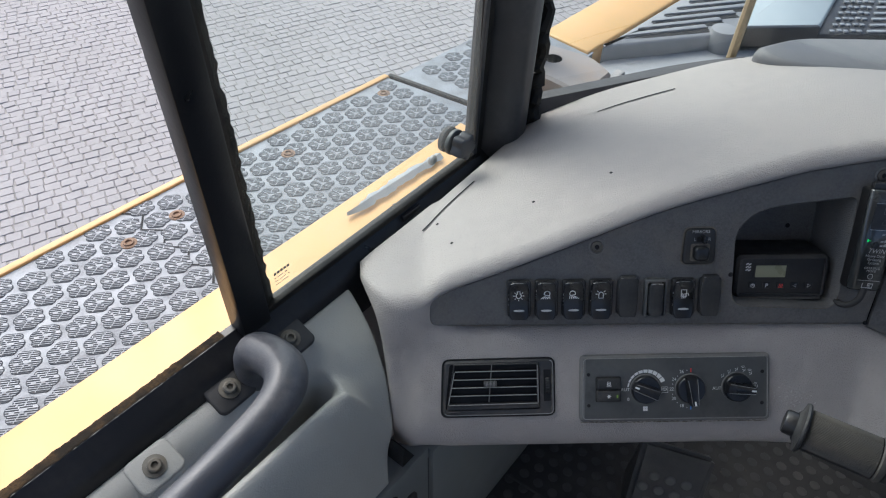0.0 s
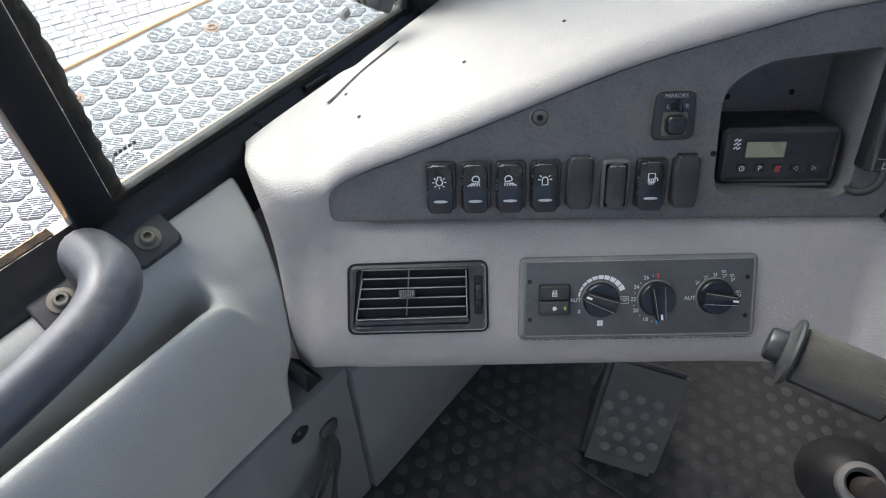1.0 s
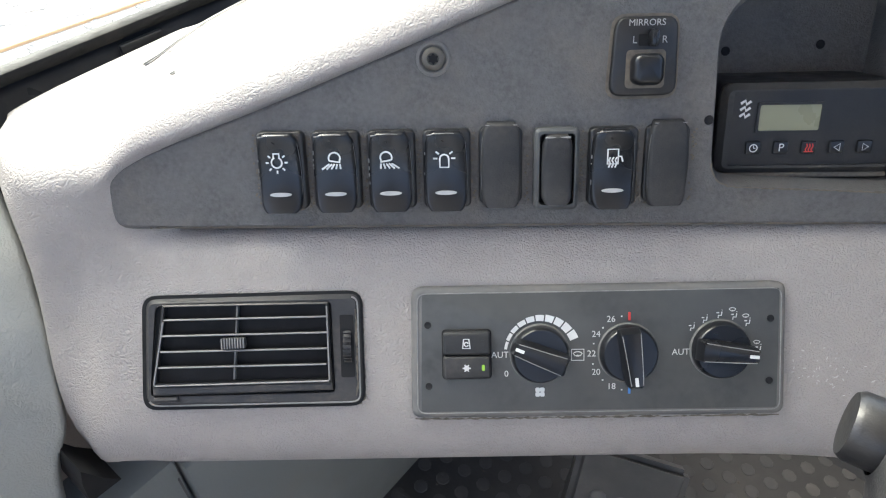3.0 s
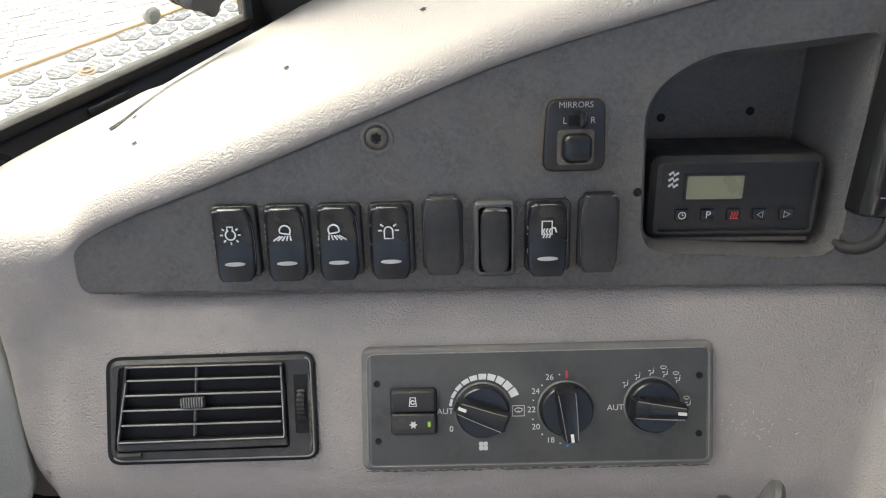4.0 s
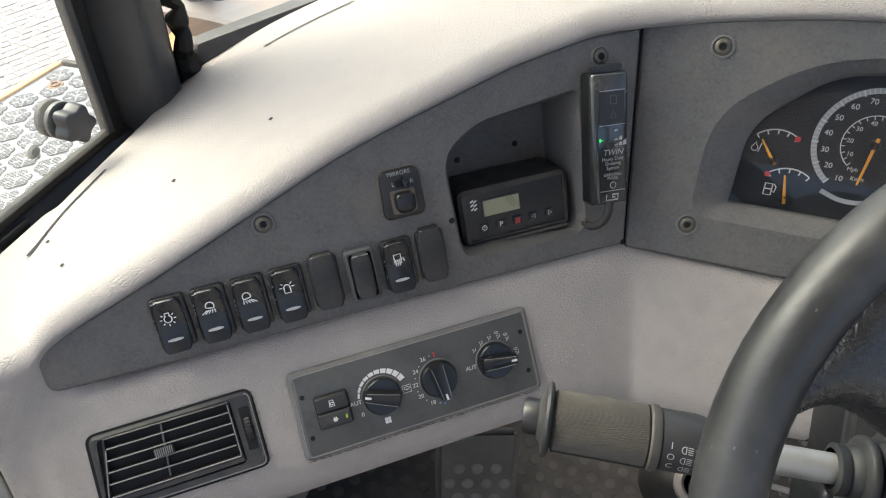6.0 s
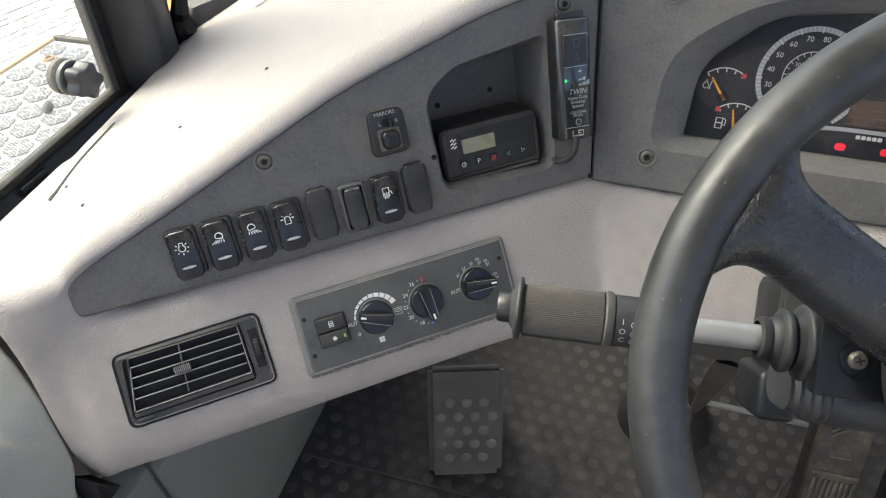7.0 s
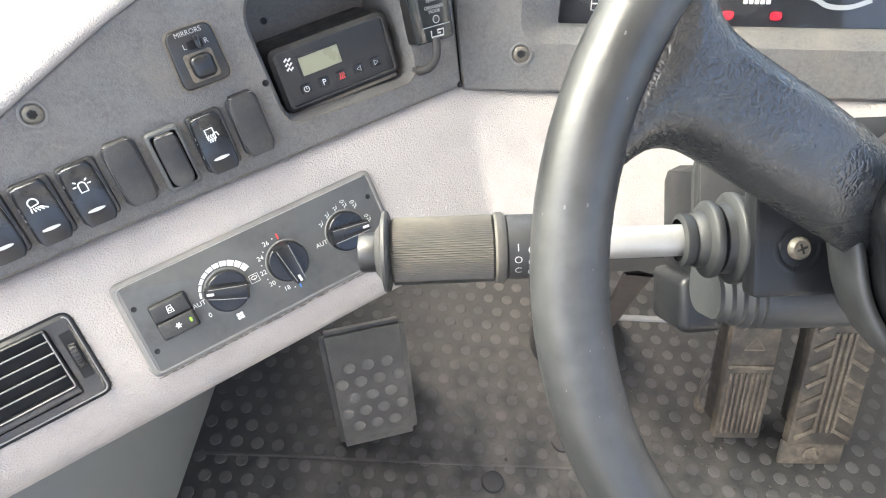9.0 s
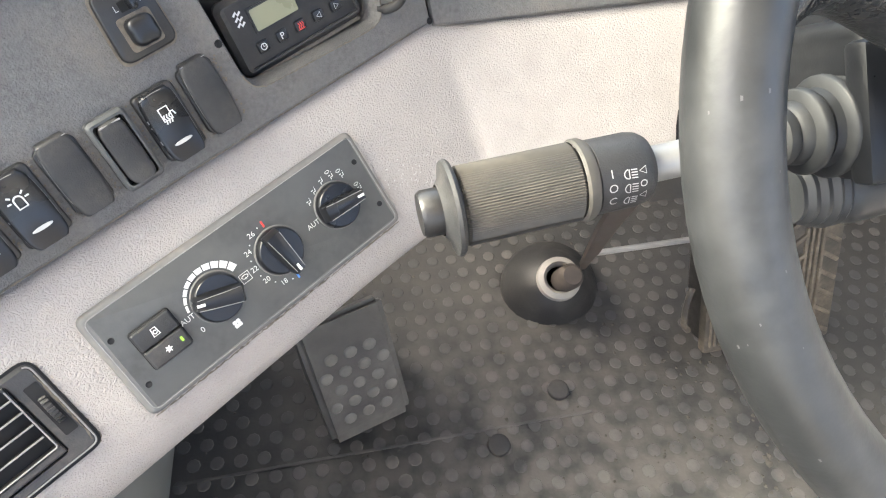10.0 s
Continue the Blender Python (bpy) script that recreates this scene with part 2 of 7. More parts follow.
        L.new(away, pm.inputs[0])
        L.new(grit, pm.inputs[1])
        ps = N.new("ShaderNodeMath")
        ps.operation, ps.inputs[1].default_value = "MULTIPLY", pam
        L.new(pm.outputs[0], ps.inputs[0])
        c = mix(ps.outputs[0], c, pcol)
    L.new(c, bs.inputs["Base Color"])
    L.new(r, bs.inputs["Roughness"])
    if bump or bump2:
        if voro:
            bn = N.new("ShaderNodeTexVoronoi")
            bn.feature = "DISTANCE_TO_EDGE"
            bn.inputs["Scale"].default_value = bscale
            wob = noise_tex(bscale * 0.4, 2)
            av = N.new("ShaderNodeMixRGB")
            av.blend_type, av.inputs[0].default_value = "ADD", 0.012
            L.new(tc.outputs[place], av.inputs[1])
            L.new(wob.outputs[1], av.inputs[2])
            L.new(av.outputs[0], bn.inputs["Vector"])
            hsrc = ramp(bn.outputs["Distance"], 0.0, 0.25, 0, 1)
        else:
            hsrc = noise_tex(bscale, 3).outputs[0]
        b1 = N.new("ShaderNodeBump")
        b1.inputs["Strength"].default_value, b1.inputs["Distance"].default_value = bump, 0.002
        L.new(hsrc, b1.inputs["Height"])
        last = b1
        if bump2:
            b2 = N.new("ShaderNodeBump")
            b2.inputs["Strength"].default_value, b2.inputs["Distance"].default_value = bump2, 0.01
            L.new(n2.outputs[0], b2.inputs["Height"])
            L.new(b1.outputs[0], b2.inputs["Normal"])
            last = b2
        L.new(last.outputs[0], bs.inputs["Normal"])
    return m


def glow(name, col, strength, base=(0.02, 0.02, 0.02)):
    m = mat(name, base, 0.3)
    bs = m.node_tree.nodes["Principled BSDF"]
    bs.inputs["Emission Color"].default_value = (*col, 1)
    bs.inputs["Emission Strength"].default_value = strength
    return m


# dust sets the share of a pale film that imitates reflected haze.
def glass(name, tint=(1, 1, 1), rough=0.0, gain=0.8, base=0.05, dust=0.0):
    m = bpy.data.materials.new(name)
    m.use_nodes = True
    nt = m.node_tree
    tr, gl, mx, lw, pw, ma = (nt.nodes.new("ShaderNode" + k) for k in ("BsdfTransparent", "BsdfGlossy", "MixShader", "LayerWeight", "Math", "Math"))
    tr.inputs[0].default_value = (*tint, 1)
    gl.inputs["Roughness"].default_value = rough
    pw.operation, pw.inputs[1].default_value = "POWER", 5.0
    ma.operation, ma.inputs[1].default_value, ma.inputs[2].default_value = "MULTIPLY_ADD", gain, base
    nt.links.new(lw.outputs["Facing"], pw.inputs[0])
    nt.links.new(pw.outputs[0], ma.inputs[0])
    nt.links.new(ma.outputs[0], mx.inputs[0])
    nt.links.new(tr.outputs[0], mx.inputs[1])
    nt.links.new(gl.outputs[0], mx.inputs[2])
    last = mx
    if dust:
        # a pale translucent film: the haze of reflections put into the pane
        df, m2 = nt.nodes.new("ShaderNodeBsdfTranslucent"), nt.nodes.new("ShaderNodeMixShader")
        df.inputs[0].default_value = (0.80, 0.84, 0.83, 1)
        m2.inputs[0].default_value = dust
        nt.links.new(mx.outputs[0], m2.inputs[1])
        nt.links.new(df.outputs[0], m2.inputs[2])
        last = m2
    nt.links.new(last.outputs[0], nt.nodes["Material Output"].inputs[0])
    return m


DUST = (0.36, 0.31, 0.25)
GREY = mat("warm_grey_plastic", (0.378, 0.350, 0.327), 0.55, var=0.07, scale=60, bump=0.42, bscale=400, dirt=(0.42, 0.385, 0.35), dscale=5, damount=0.35, voro=True)
TRIM = mat("pale_grey_trim", (0.305, 0.311, 0.293), 0.5, var=0.06, scale=25, bump=0.18, bscale=330, dirt=(0.3, 0.28, 0.25), dscale=7, damount=0.3, voro=True)
# Pale liner for unseen surfaces, chosen to bounce light on the dashboard.
LINER = mat("pale_bounce_liner", (0.60, 0.59, 0.57), 0.8, var=0.05, scale=25, bump=0.1, bscale=300)
PALELINE = mat("pale_worn_line", (0.20, 0.20, 0.205), 0.5, var=0.2, scale=200)
NICKM = mat("pale_nick", (0.10, 0.10, 0.10), 0.6)
LOWER = mat("blue_grey_lower_trim", (0.165, 0.178, 0.182), 0.6, var=0.06, scale=25, bump=0.1, bscale=400, dirt=(0.2, 0.19, 0.17), dscale=6, damount=0.4)
PANEL = mat("charcoal_panel", (0.118, 0.1165, 0.1145), 0.58, var=0.24, scale=420, bump=0.45, bscale=900, dirt=(0.2, 0.178, 0.15), dscale=20, damount=0.5)
BLACK = mat("black_plastic", (0.016, 0.016, 0.017), 0.40, var=0.2, scale=90, bump=0.06, bscale=900, dirt=(0.09, 0.078, 0.062), dscale=30, damount=0.2)
GLOSS = mat("satin_black_switch", (0.0105, 0.011, 0.013), 0.30, var=0.08, scale=15)
BLANK = mat("matt_black_blank", (0.024, 0.0245, 0.0255), 0.55, var=0.12, scale=200, bump=0.15, bscale=1200, dirt=(0.15, 0.13, 0.11), dscale=40, damount=0.25)
HVAC = mat("dark_grey_faceplate", (0.083, 0.085, 0.084), 0.5, var=0.08, scale=80, bump=0.05, bscale=900, dirt=(0.035, 0.035, 0.036), dscale=22, damount=0.6)
HVEDGE = mat("faceplate_rim", (0.14, 0.138, 0.134), 0.55, var=0.1, scale=120, bump=0.08, bscale=900, dirt=DUST, dscale=25, damount=0.25)
# Near-black fill that stands in for shade in holes, gaps and recesses.
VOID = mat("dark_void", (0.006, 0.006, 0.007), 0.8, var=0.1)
PRINT = mat("white_print", (0.72, 0.72, 0.70), 0.5, var=0.06, scale=300)
FAINT = mat("worn_grey_print", (0.16, 0.16, 0.155), 0.5, var=0.2, scale=500)
REDP = mat("red_print", (0.6, 0.06, 0.05), 0.5)
BLUEP = mat("blue_print", (0.08, 0.25, 0.6), 0.5)
ORANGE = mat("orange_pointer", (0.85, 0.36, 0.03), 0.45)
RUBBER = mat("black_rubber", (0.025, 0.025, 0.026), 0.6, var=0.2, scale=60, bump=0.15, bscale=250, dirt=(0.17, 0.15, 0.125), dscale=9, damount=0.4)
SEAL = mat("weathered_black_seal", (0.008, 0.008, 0.008), 0.62, var=0.3, scale=70, bump=0.3, bscale=160, dirt=(0.10, 0.08, 0.05), dscale=18, damount=0.22, spec=0.25)
PILLAR = mat("satin_black_paint", (0.009, 0.0100, 0.0125), 0.34, var=0.15, scale=20, bump=0.05, bscale=300, dirt=(0.08, 0.075, 0.07), dscale=12, damount=0.2, spec=0.35)
LEATHER = mat("dark_wheel_rubber", (0.0195, 0.0208, 0.0218), 0.37, var=0.14, scale=60, bump=0.07, bscale=300, dirt=(0.085, 0.088, 0.09), dscale=14, damount=0.4)
WORN = mat("creased_wheel_spoke", (0.0165, 0.0178, 0.0192), 0.27, var=0.14, scale=50, voro=True, bump=0.16, bscale=300, dirt=(0.06, 0.062, 0.064), dscale=16, damount=0.35)
HUBM = mat("glossy_hub_cover", (0.0088, 0.0096, 0.0110), 0.22, var=0.15, scale=30, bump=0.05, bscale=500, spec=0.45)
COLM = mat("black_column_plastic", (0.008, 0.0088, 0.0105), 0.35, var=0.15, scale=60, bump=0.05, bscale=900, dirt=(0.05, 0.05, 0.05), dscale=20, damount=0.2, spec=0.3)
BRASS = mat("dull_brassy_screw", (0.13, 0.118, 0.098), 0.45, metal=0.4, var=0.2, scale=300)
WORNP = mat("worn_white_print", (0.38, 0.38, 0.37), 0.5, var=0.3, scale=900)
YELLOW = mat("machine_yellow", (0.60, 0.345, 0.125), 0.5, var=0.05, scale=14, bump=0.05, bscale=200, dirt=(0.45, 0.33, 0.14), dscale=7, damount=0.4)
STEEL = mat("galvanised_tread", (0.225, 0.236, 0.255), 0.55, metal=0.15, var=0.2, scale=60, bump=0.25, bscale=200, dirt=(0.13, 0.13, 0.135), dscale=30, damount=0.8)
# Dark metal for the rosette slits: their shade is put in as colour.
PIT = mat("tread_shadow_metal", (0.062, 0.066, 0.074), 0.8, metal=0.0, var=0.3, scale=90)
CHIPPED = mat("chipped_rusty_edge", (0.016, 0.013, 0.010), 0.9, var=0.4, scale=160, bump=0.4, bscale=300, dirt=(0.13, 0.08, 0.035), dscale=60, damount=0.4, spec=0.1)
RUST = mat("rusty_bolt", (0.19, 0.115, 0.07), 0.75, var=0.35, scale=200, bump=0.3, bscale=500)
SCREW = mat("dull_screw_steel", (0.12, 0.115, 0.10), 0.5, metal=0.5, var=0.2, scale=300, dirt=(0.14, 0.11, 0.07), dscale=80, damount=0.5)
ALU = mat("scuffed_aluminium", (0.30, 0.30, 0.296), 0.48, metal=0.5, var=0.12, scale=120, dirt=(0.42, 0.38, 0.3), dscale=30, damount=0.5)
GRIP = mat("worn_ribbed_grip", (0.052, 0.049, 0.044), 0.6, var=0.2, scale=60, bump=0.1, bscale=400, dirt=(0.14, 0.125, 0.10), dscale=20, damount=0.6)
BOOT = mat("grey_rubber_boot", (0.015, 0.0165, 0.018), 0.55, var=0.1, scale=60, dirt=(0.07, 0.068, 0.064), dscale=25, damount=0.35)
WHITE = mat("white_plastic_ring", (0.23, 0.22, 0.205), 0.55, var=0.15, scale=60, dirt=(0.3, 0.27, 0.22), dscale=20, damount=0.4)
# The patches near the seat paint both dust and the stronger light there.
FLOORM = mat("studded_rubber_mat", (0.016, 0.0172, 0.0185), 0.6, var=0.25, scale=30, bump=0.2, bscale=220, dirt=(0.055, 0.053, 0.050), dscale=6, damount=0.55, patch=(0.15, 0.34, 0.50, (0.15, 0.138, 0.12), 0.65))
STUDM = mat("worn_rubber_studs", (0.030, 0.031, 0.033), 0.6, var=0.25, scale=60, bump=0.2, bscale=300, dirt=(0.09, 0.085, 0.078), dscale=7, damount=0.6, patch=(0.15, 0.34, 0.52, (0.155, 0.145, 0.13), 0.7))
RESTM = mat("dusty_footrest_rubber", (0.078, 0.076, 0.073), 0.65, var=0.2, scale=50, bump=0.2, bscale=300, dirt=(0.19, 0.18, 0.165), dscale=12, damount=0.6)
TREADM = mat("dust_worn_tread", (0.065, 0.056, 0.044), 0.7, var=0.45, scale=90, bump=0.3, bscale=250, dirt=(0.24, 0.205, 0.155), dscale=30, damount=0.75)
PEDAL = mat("dusty_pedal_rubber", (0.030, 0.027, 0.024), 0.65, var=0.25, scale=50, bump=0.25, bscale=250, dirt=(0.20, 0.168, 0.125), dscale=18, damount=0.75)
STONE = mat("granite_sett", (0.318, 0.297, 0.289), 0.88, var=0.12, scale=18, bump=0.3, bscale=90, dirt=(0.30, 0.28, 0.26), dscale=1.3, damount=0.5, island=0.08, world=True)
JOINT = mat("sandy_joint", (0.25, 0.232, 0.215), 0.9, var=0.2, scale=25, bump=0.3, bscale=120, dirt=(0.22, 0.205, 0.18), dscale=2, damount=0.5)
BRACKET = mat("grey_painted_bracket", (0.25, 0.225, 0.215), 0.5, var=0.1, scale=25, bump=0.08, bscale=200, dirt=(0.38, 0.24, 0.14), dscale=8, damount=0.5)
HOODM = mat("dark_cowl_plastic", (0.14, 0.14, 0.145), 0.5, var=0.1, scale=30, bump=0.1, bscale=500, dirt=(0.25, 0.24, 0.23), dscale=7, damount=0.4)
GRILLE = mat("grey_engine_grille", (0.22, 0.222, 0.228), 0.55, var=0.12, scale=30, bump=0.1, bscale=300, dirt=(0.3, 0.29, 0.28), dscale=4, damount=0.5)
SEALANT = mat("beige_sealant", (0.42, 0.33, 0.2), 0.6, var=0.2, scale=60, bump=0.3, bscale=200)
LCD = mat("olive_lcd", (0.27, 0.27, 0.18), 0.3, var=0.05)
DIALM = mat("dark_dial_face", (0.018, 0.020, 0.024), 0.5, var=0.06)
GLASSM = glass("window_glass", (0.84, 0.90, 0.885), 0.0, 0.8, 0.08)
# Side pane whose pale film stands in for its veil of reflections.
HAZEGLASS = glass("hazed_side_glass", (0.84, 0.90, 0.885), 0.0, 0.8, 0.06, 0.045)
CLEAR = glass("instrument_glass", (0.95, 0.95, 0.95), 0.02, 0.5, 0.02)
REDGLOW = glow("red_warning_lamp", (1.0, 0.006, 0.025), 0.22)
GREENGLOW = glow("green_lamp", (0.05, 1.0, 0.15), 0.3)
LIME = glow("lime_indicator", (0.5, 0.9, 0.05), 0.12)
BARM = mat("shiny_tape", (0.46, 0.5, 0.54), 0.35, var=0.12, scale=30)

# ---------------------------------------------------------------- ground of granite setts
GZ = -1.77
ground = solo("ground", surface([[(-900, -900, GZ - 0.006), (900, -900, GZ - 0.006)], [(-900, 900, GZ - 0.006), (900, 900, GZ - 0.006)]]), JOINT, Matrix(), "sandy yard ground between pale granite setts", "ground", "structure", 0)


def sett_mesh(rng, lx, ly):
    """One worn stone with a rounded, uneven top."""
    bm = bmesh.new()
    loops = []
    for k, z in ((1.0, -0.03), (1.0, -0.005), (0.92, 0.0)):
        loops.append([(sx * lx / 2 * k * (1 + jx), sy * ly / 2 * k * (1 + jy), z + (jz if z == 0 else 0)) for (sx, sy), (jx, jy, jz) in zip(((1, 1), (-1, 1), (-1, -1), (1, -1)), J)] if loops else
                     [(sx * lx / 2 * (1 + jx), sy * ly / 2 * (1 + jy), z) for (sx, sy), (jx, jy, jz) in zip(((1, 1), (-1, 1), (-1, -1), (1, -1)), J)])
    r = [[bm.verts.new(p) for p in lp] for lp in loops]
    for a, b in zip(r, r[1:]):
        for i in range(4):
            bm.faces.new((a[i], a[(i + 1) % 4], b[(i + 1) % 4], b[i]))
    bm.faces.new(r[-1])
    return bm


rng = random.Random(7)
variants = []
for k in range(10):
    J = [(rng.uniform(-0.1, 0.1), rng.uniform(-0.1, 0.1), rng.uniform(-0.0012, 0.0012)) for _ in range(4)]
    bmv = sett_mesh(rng, 0.085 * rng.uniform(0.95, 1.05), 0.0785)
    variants.append(finish(bmv, "sett", STONE, 0))
COURSE = Matrix.Rotation(radians(29), 4, "Z")
verts, faces, near = [], [], 0
for j in range(-8, 145):
    off = rng.uniform(0, 0.09)
    x = -5.5 + off
    while x < 9.5:
        step = 0.09 * rng.uniform(0.86, 1.16)
        p = COURSE @ Vector((x + step / 2, 0.084 * j + rng.uniform(-0.004, 0.004) + 0.02 * math.sin(x * 1.3 + j * 0.05), 0))
        x += step
        if not (-7 < p.x < 3.2 and 1.2 < p.y < 12.5):
            continue
        me = variants[rng.randrange(10)]
        turn = COURSE @ Matrix.Rotation(radians(rng.uniform(-5, 5) + (180 if rng.random() < 0.5 else 0)), 4, "Z")
        w = Matrix.Translation((p.x, p.y, GZ + rng.uniform(-0.003, 0.002))) @ turn @ Matrix.Diagonal((step / 0.09, 1, 1, 1))
        if near < 300 and -2.9 < p.x < -1.6 and 2.9 < p.y < 4.6:
            ob = new("sett", me)
            ob.parent, ob.matrix_basis = ground, w
            near += 1
        else:
            b0 = len(verts)
            verts += [w @ v.co for v in me.vertices]
            faces += [[b0 + i for i in pg.vertices] for pg in me.polygons]
me = bpy.data.meshes.new("setts")
me.from_pydata(verts, [], faces)
me.materials.append(STONE)
setts = new("setts", me)
setts.parent = ground
tagged(setts, "pale worn granite setts laid in courses", "", "", "stuff")

# ---------------------------------------------------------------- cab shell (floor, roof, walls)
floor = solo("floor", B((0.25, 0.1, -0.02), (1.2, 2.3, 0.04), 0.004), FLOORM, VEH, "dusty black studded rubber cab floor mat", "floor", "structure")
bm = bmesh.new()
for i in range(-11, 34):
    for j in range(0, 36):
        a, b = i * 0.027 + (0.0135 if j % 2 else 0), 0.27 + j * 0.0234
        if a < -0.285 or a > 0.82 or b > 0.9:
            continue
        lathe(bm, [(0.0082, 0.0), (0.0076, 0.0008), (0.0060, 0.0011), (0, 0.0011)], 9, Matrix.Translation((a, b, 0)))
studs = part("studs", bm, STUDM, floor, "round raised studs")
studs["kind"] = "stuff"
for a, b in ((0.1735, 0.5923), (0.0873, 0.5316)):
    part("floor_plug", LA([(0.014, 0), (0.013, 0.004), (0.009, 0.006), (0, 0.0055)], 16, Matrix.Translation((a, b, 0.001))), RUBBER, floor)
part("mat_joint", B((0, 0, 0), (0.50, 0.0035, 0.0016), 0.0004, pose(-0.04, 0.5455, 0.0012, 0, 0, 3.4)), STUDM, floor, "raised joint in the mat")
# Unseen walls added to keep daylight from leaking in under the dashboard.
solo("wall_front_outer", B((0.2, 1.045, 0.0), (1.32, 0.03, 0.70), 0.004), GREY, VEH, "unseen front bulkhead added to block light under the dashboard", "wall", "structure")
solo("wall_left_outer", B((-0.4555, 0.05, 0.10), (0.016, 2.0, 0.71), 0.003), GREY, VEH, "unseen cab side shell added to block light under the sill", "wall", "structure")
solo("wall_front", surface([[(-0.31, 0.88, 0.0), (0.85, 0.88, 0.0)], [(-0.31, 1.0, 0.1), (0.85, 1.0, 0.1)], [(-0.31, 1.06, 0.5), (0.85, 1.06, 0.5)]]), FLOORM, VEH, "dark rubber covered toe board", "wall", "structure")
# Unseen roof and walls, added with heights set to trim the daylight.
solo("ceiling", B((0.2, -0.1, 1.45), (1.4, 2.3, 0.06), 0.02), LINER, VEH, "unseen cab roof, pale to bounce light inside", "ceiling", "structure")
solo("wall_rear", B((0.2, -1.05, 0.25), (1.3, 0.05, 0.7), 0.01), LINER, VEH, "unseen rear cab wall, pale to bounce light inside", "wall", "structure")
solo("wall_right", B((0.88, 0.0, 0.375), (0.05, 2.1, 0.85), 0.01), LINER, VEH, "unseen right cab wall, pale to bounce light inside", "wall", "structure")
for a, b in ((-0.43, -1.02), (0.86, -1.02), (0.86, 0.75)):
    solo("corner_post", B((a, b, 0.965), (0.07, 0.07, 0.91), 0.01), PILLAR, VEH, "satin black cab corner post", "post", "structure")

POCKET = 0.258                              # where the pocket under the grab handle begins to close
# left wall: sculpted door trim above, flat lower panel below
wall_left = thing("wall_left", SIDE, "pale grey moulded plastic side trim under a black sill", "wall trim", "", "structure")
prof_t = [(-0.434, 0.492), (-0.425, 0.497), (-0.41, 0.490), (-0.399, 0.473), (-0.394, 0.440), (-0.390, 0.412), (-0.384, 0.402), (-0.377, 0.412), (-0.372, 0.438), (-0.366, 0.4555), (-0.356, 0.4595), (-0.340, 0.4370), (-0.319, 0.380), (-0.306, 0.338)]
prof_s = [(-0.434, 0.492), (-0.425, 0.496), (-0.41, 0.489), (-0.398, 0.482), (-0.386, 0.474), (-0.375, 0.465), (-0.364, 0.454), (-0.354, 0.444), (-0.346, 0.434), (-0.339, 0.423), (-0.330, 0.408), (-0.319, 0.387), (-0.311, 0.36), (-0.306, 0.338)]
prof_f = [(-0.434, 0.492), (-0.425, 0.497), (-0.41, 0.490), (-0.398, 0.475), (-0.390, 0.468), (-0.384, 0.4645), (-0.378, 0.463), (-0.372, 0.463), (-0.366, 0.4625), (-0.359, 0.4610), (-0.350, 0.4560), (-0.335, 0.424), (-0.318, 0.376), (-0.306, 0.338)]


def fine(prof):
    """The same outline, rounded and in closer steps."""
    return [(p.x, p.y) for p in spline([(x, y, 0) for x, y in prof], 4)]


prof_t, prof_s, prof_f = fine(prof_t), fine(prof_s), fine(prof_f)


def ease(x, a, b):
    k = min(1.0, max(0.0, (x - a) / (b - a)))
    return k * k * (3 - 2 * k)


rows = []
for i in range(140):
    row = []
    for (a1, z1), (a3, z3), (a2, z2) in zip(prof_t, prof_f, prof_s):
        bend = 0.29 + (z2 - 0.351) * 0.5 - 0.010
        b = -0.9 + i * 0.05 if i < 20 else 0.05 + (bend - 0.05) * (i - 19) / 120
        g1, g2 = ease(b, POCKET, POCKET + 0.020), ease(b, POCKET + 0.014, POCKET + 0.046)
        aa, zz = a1 * (1 - g1) + a3 * g1, z1 * (1 - g1) + z3 * g1
        row.append((aa * (1 - g2) + a2 * g2, b, zz * (1 - g2) + z2 * g2))
    # turned-in front end
    rows.append(row)
rows.append([(a - 0.006, b + 0.004, z - 0.004) for a, b, z in rows[-1]])
rows.append([(a - 0.03, b - 0.004, z - 0.010) for a, b, z in rows[-1]])
part("upper_trim", surface(rows), TRIM, wall_left, smooth=180)
bm = B((-0.325, -0.3, 0.165), (0.045, 1.28, 0.33), 0.006)
part("lower_panel", bm, LOWER, wall_left, "flat blue-grey lower side panel")
part("footwell_side", B((-0.322, 0.6665, 0.155), (0.045, 0.650, 0.325), 0.003), LOWER, wall_left, "blue-grey footwell side panel")
part("cable_hole", LA([(0.009, 0), (0.011, 0.002), (0.009, 0.003), (0.004, 0.001), (0, 0)], 10, pose(-0.303, 0.27, 0.30, 0, 90, 0)), VOID, wall_left)

# Near-black solid piece: the shade in the gap is put in as colour.
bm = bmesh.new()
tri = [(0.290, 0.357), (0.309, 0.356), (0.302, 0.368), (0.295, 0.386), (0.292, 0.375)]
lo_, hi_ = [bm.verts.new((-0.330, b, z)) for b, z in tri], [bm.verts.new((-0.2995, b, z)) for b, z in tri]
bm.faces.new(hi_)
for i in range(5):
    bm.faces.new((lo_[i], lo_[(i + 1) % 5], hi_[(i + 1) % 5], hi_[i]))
part("dark_opening", bm, VOID, wall_left, "near-black piece painted as the shaded gap between trim and dashboard", smooth=0)

# sill, post, pillar and glass on the left side
window_1 = thing("window_1", SIDE, "black framed side window, one half open", "window", "", "structure")
bm = bmesh.new()
rows = []
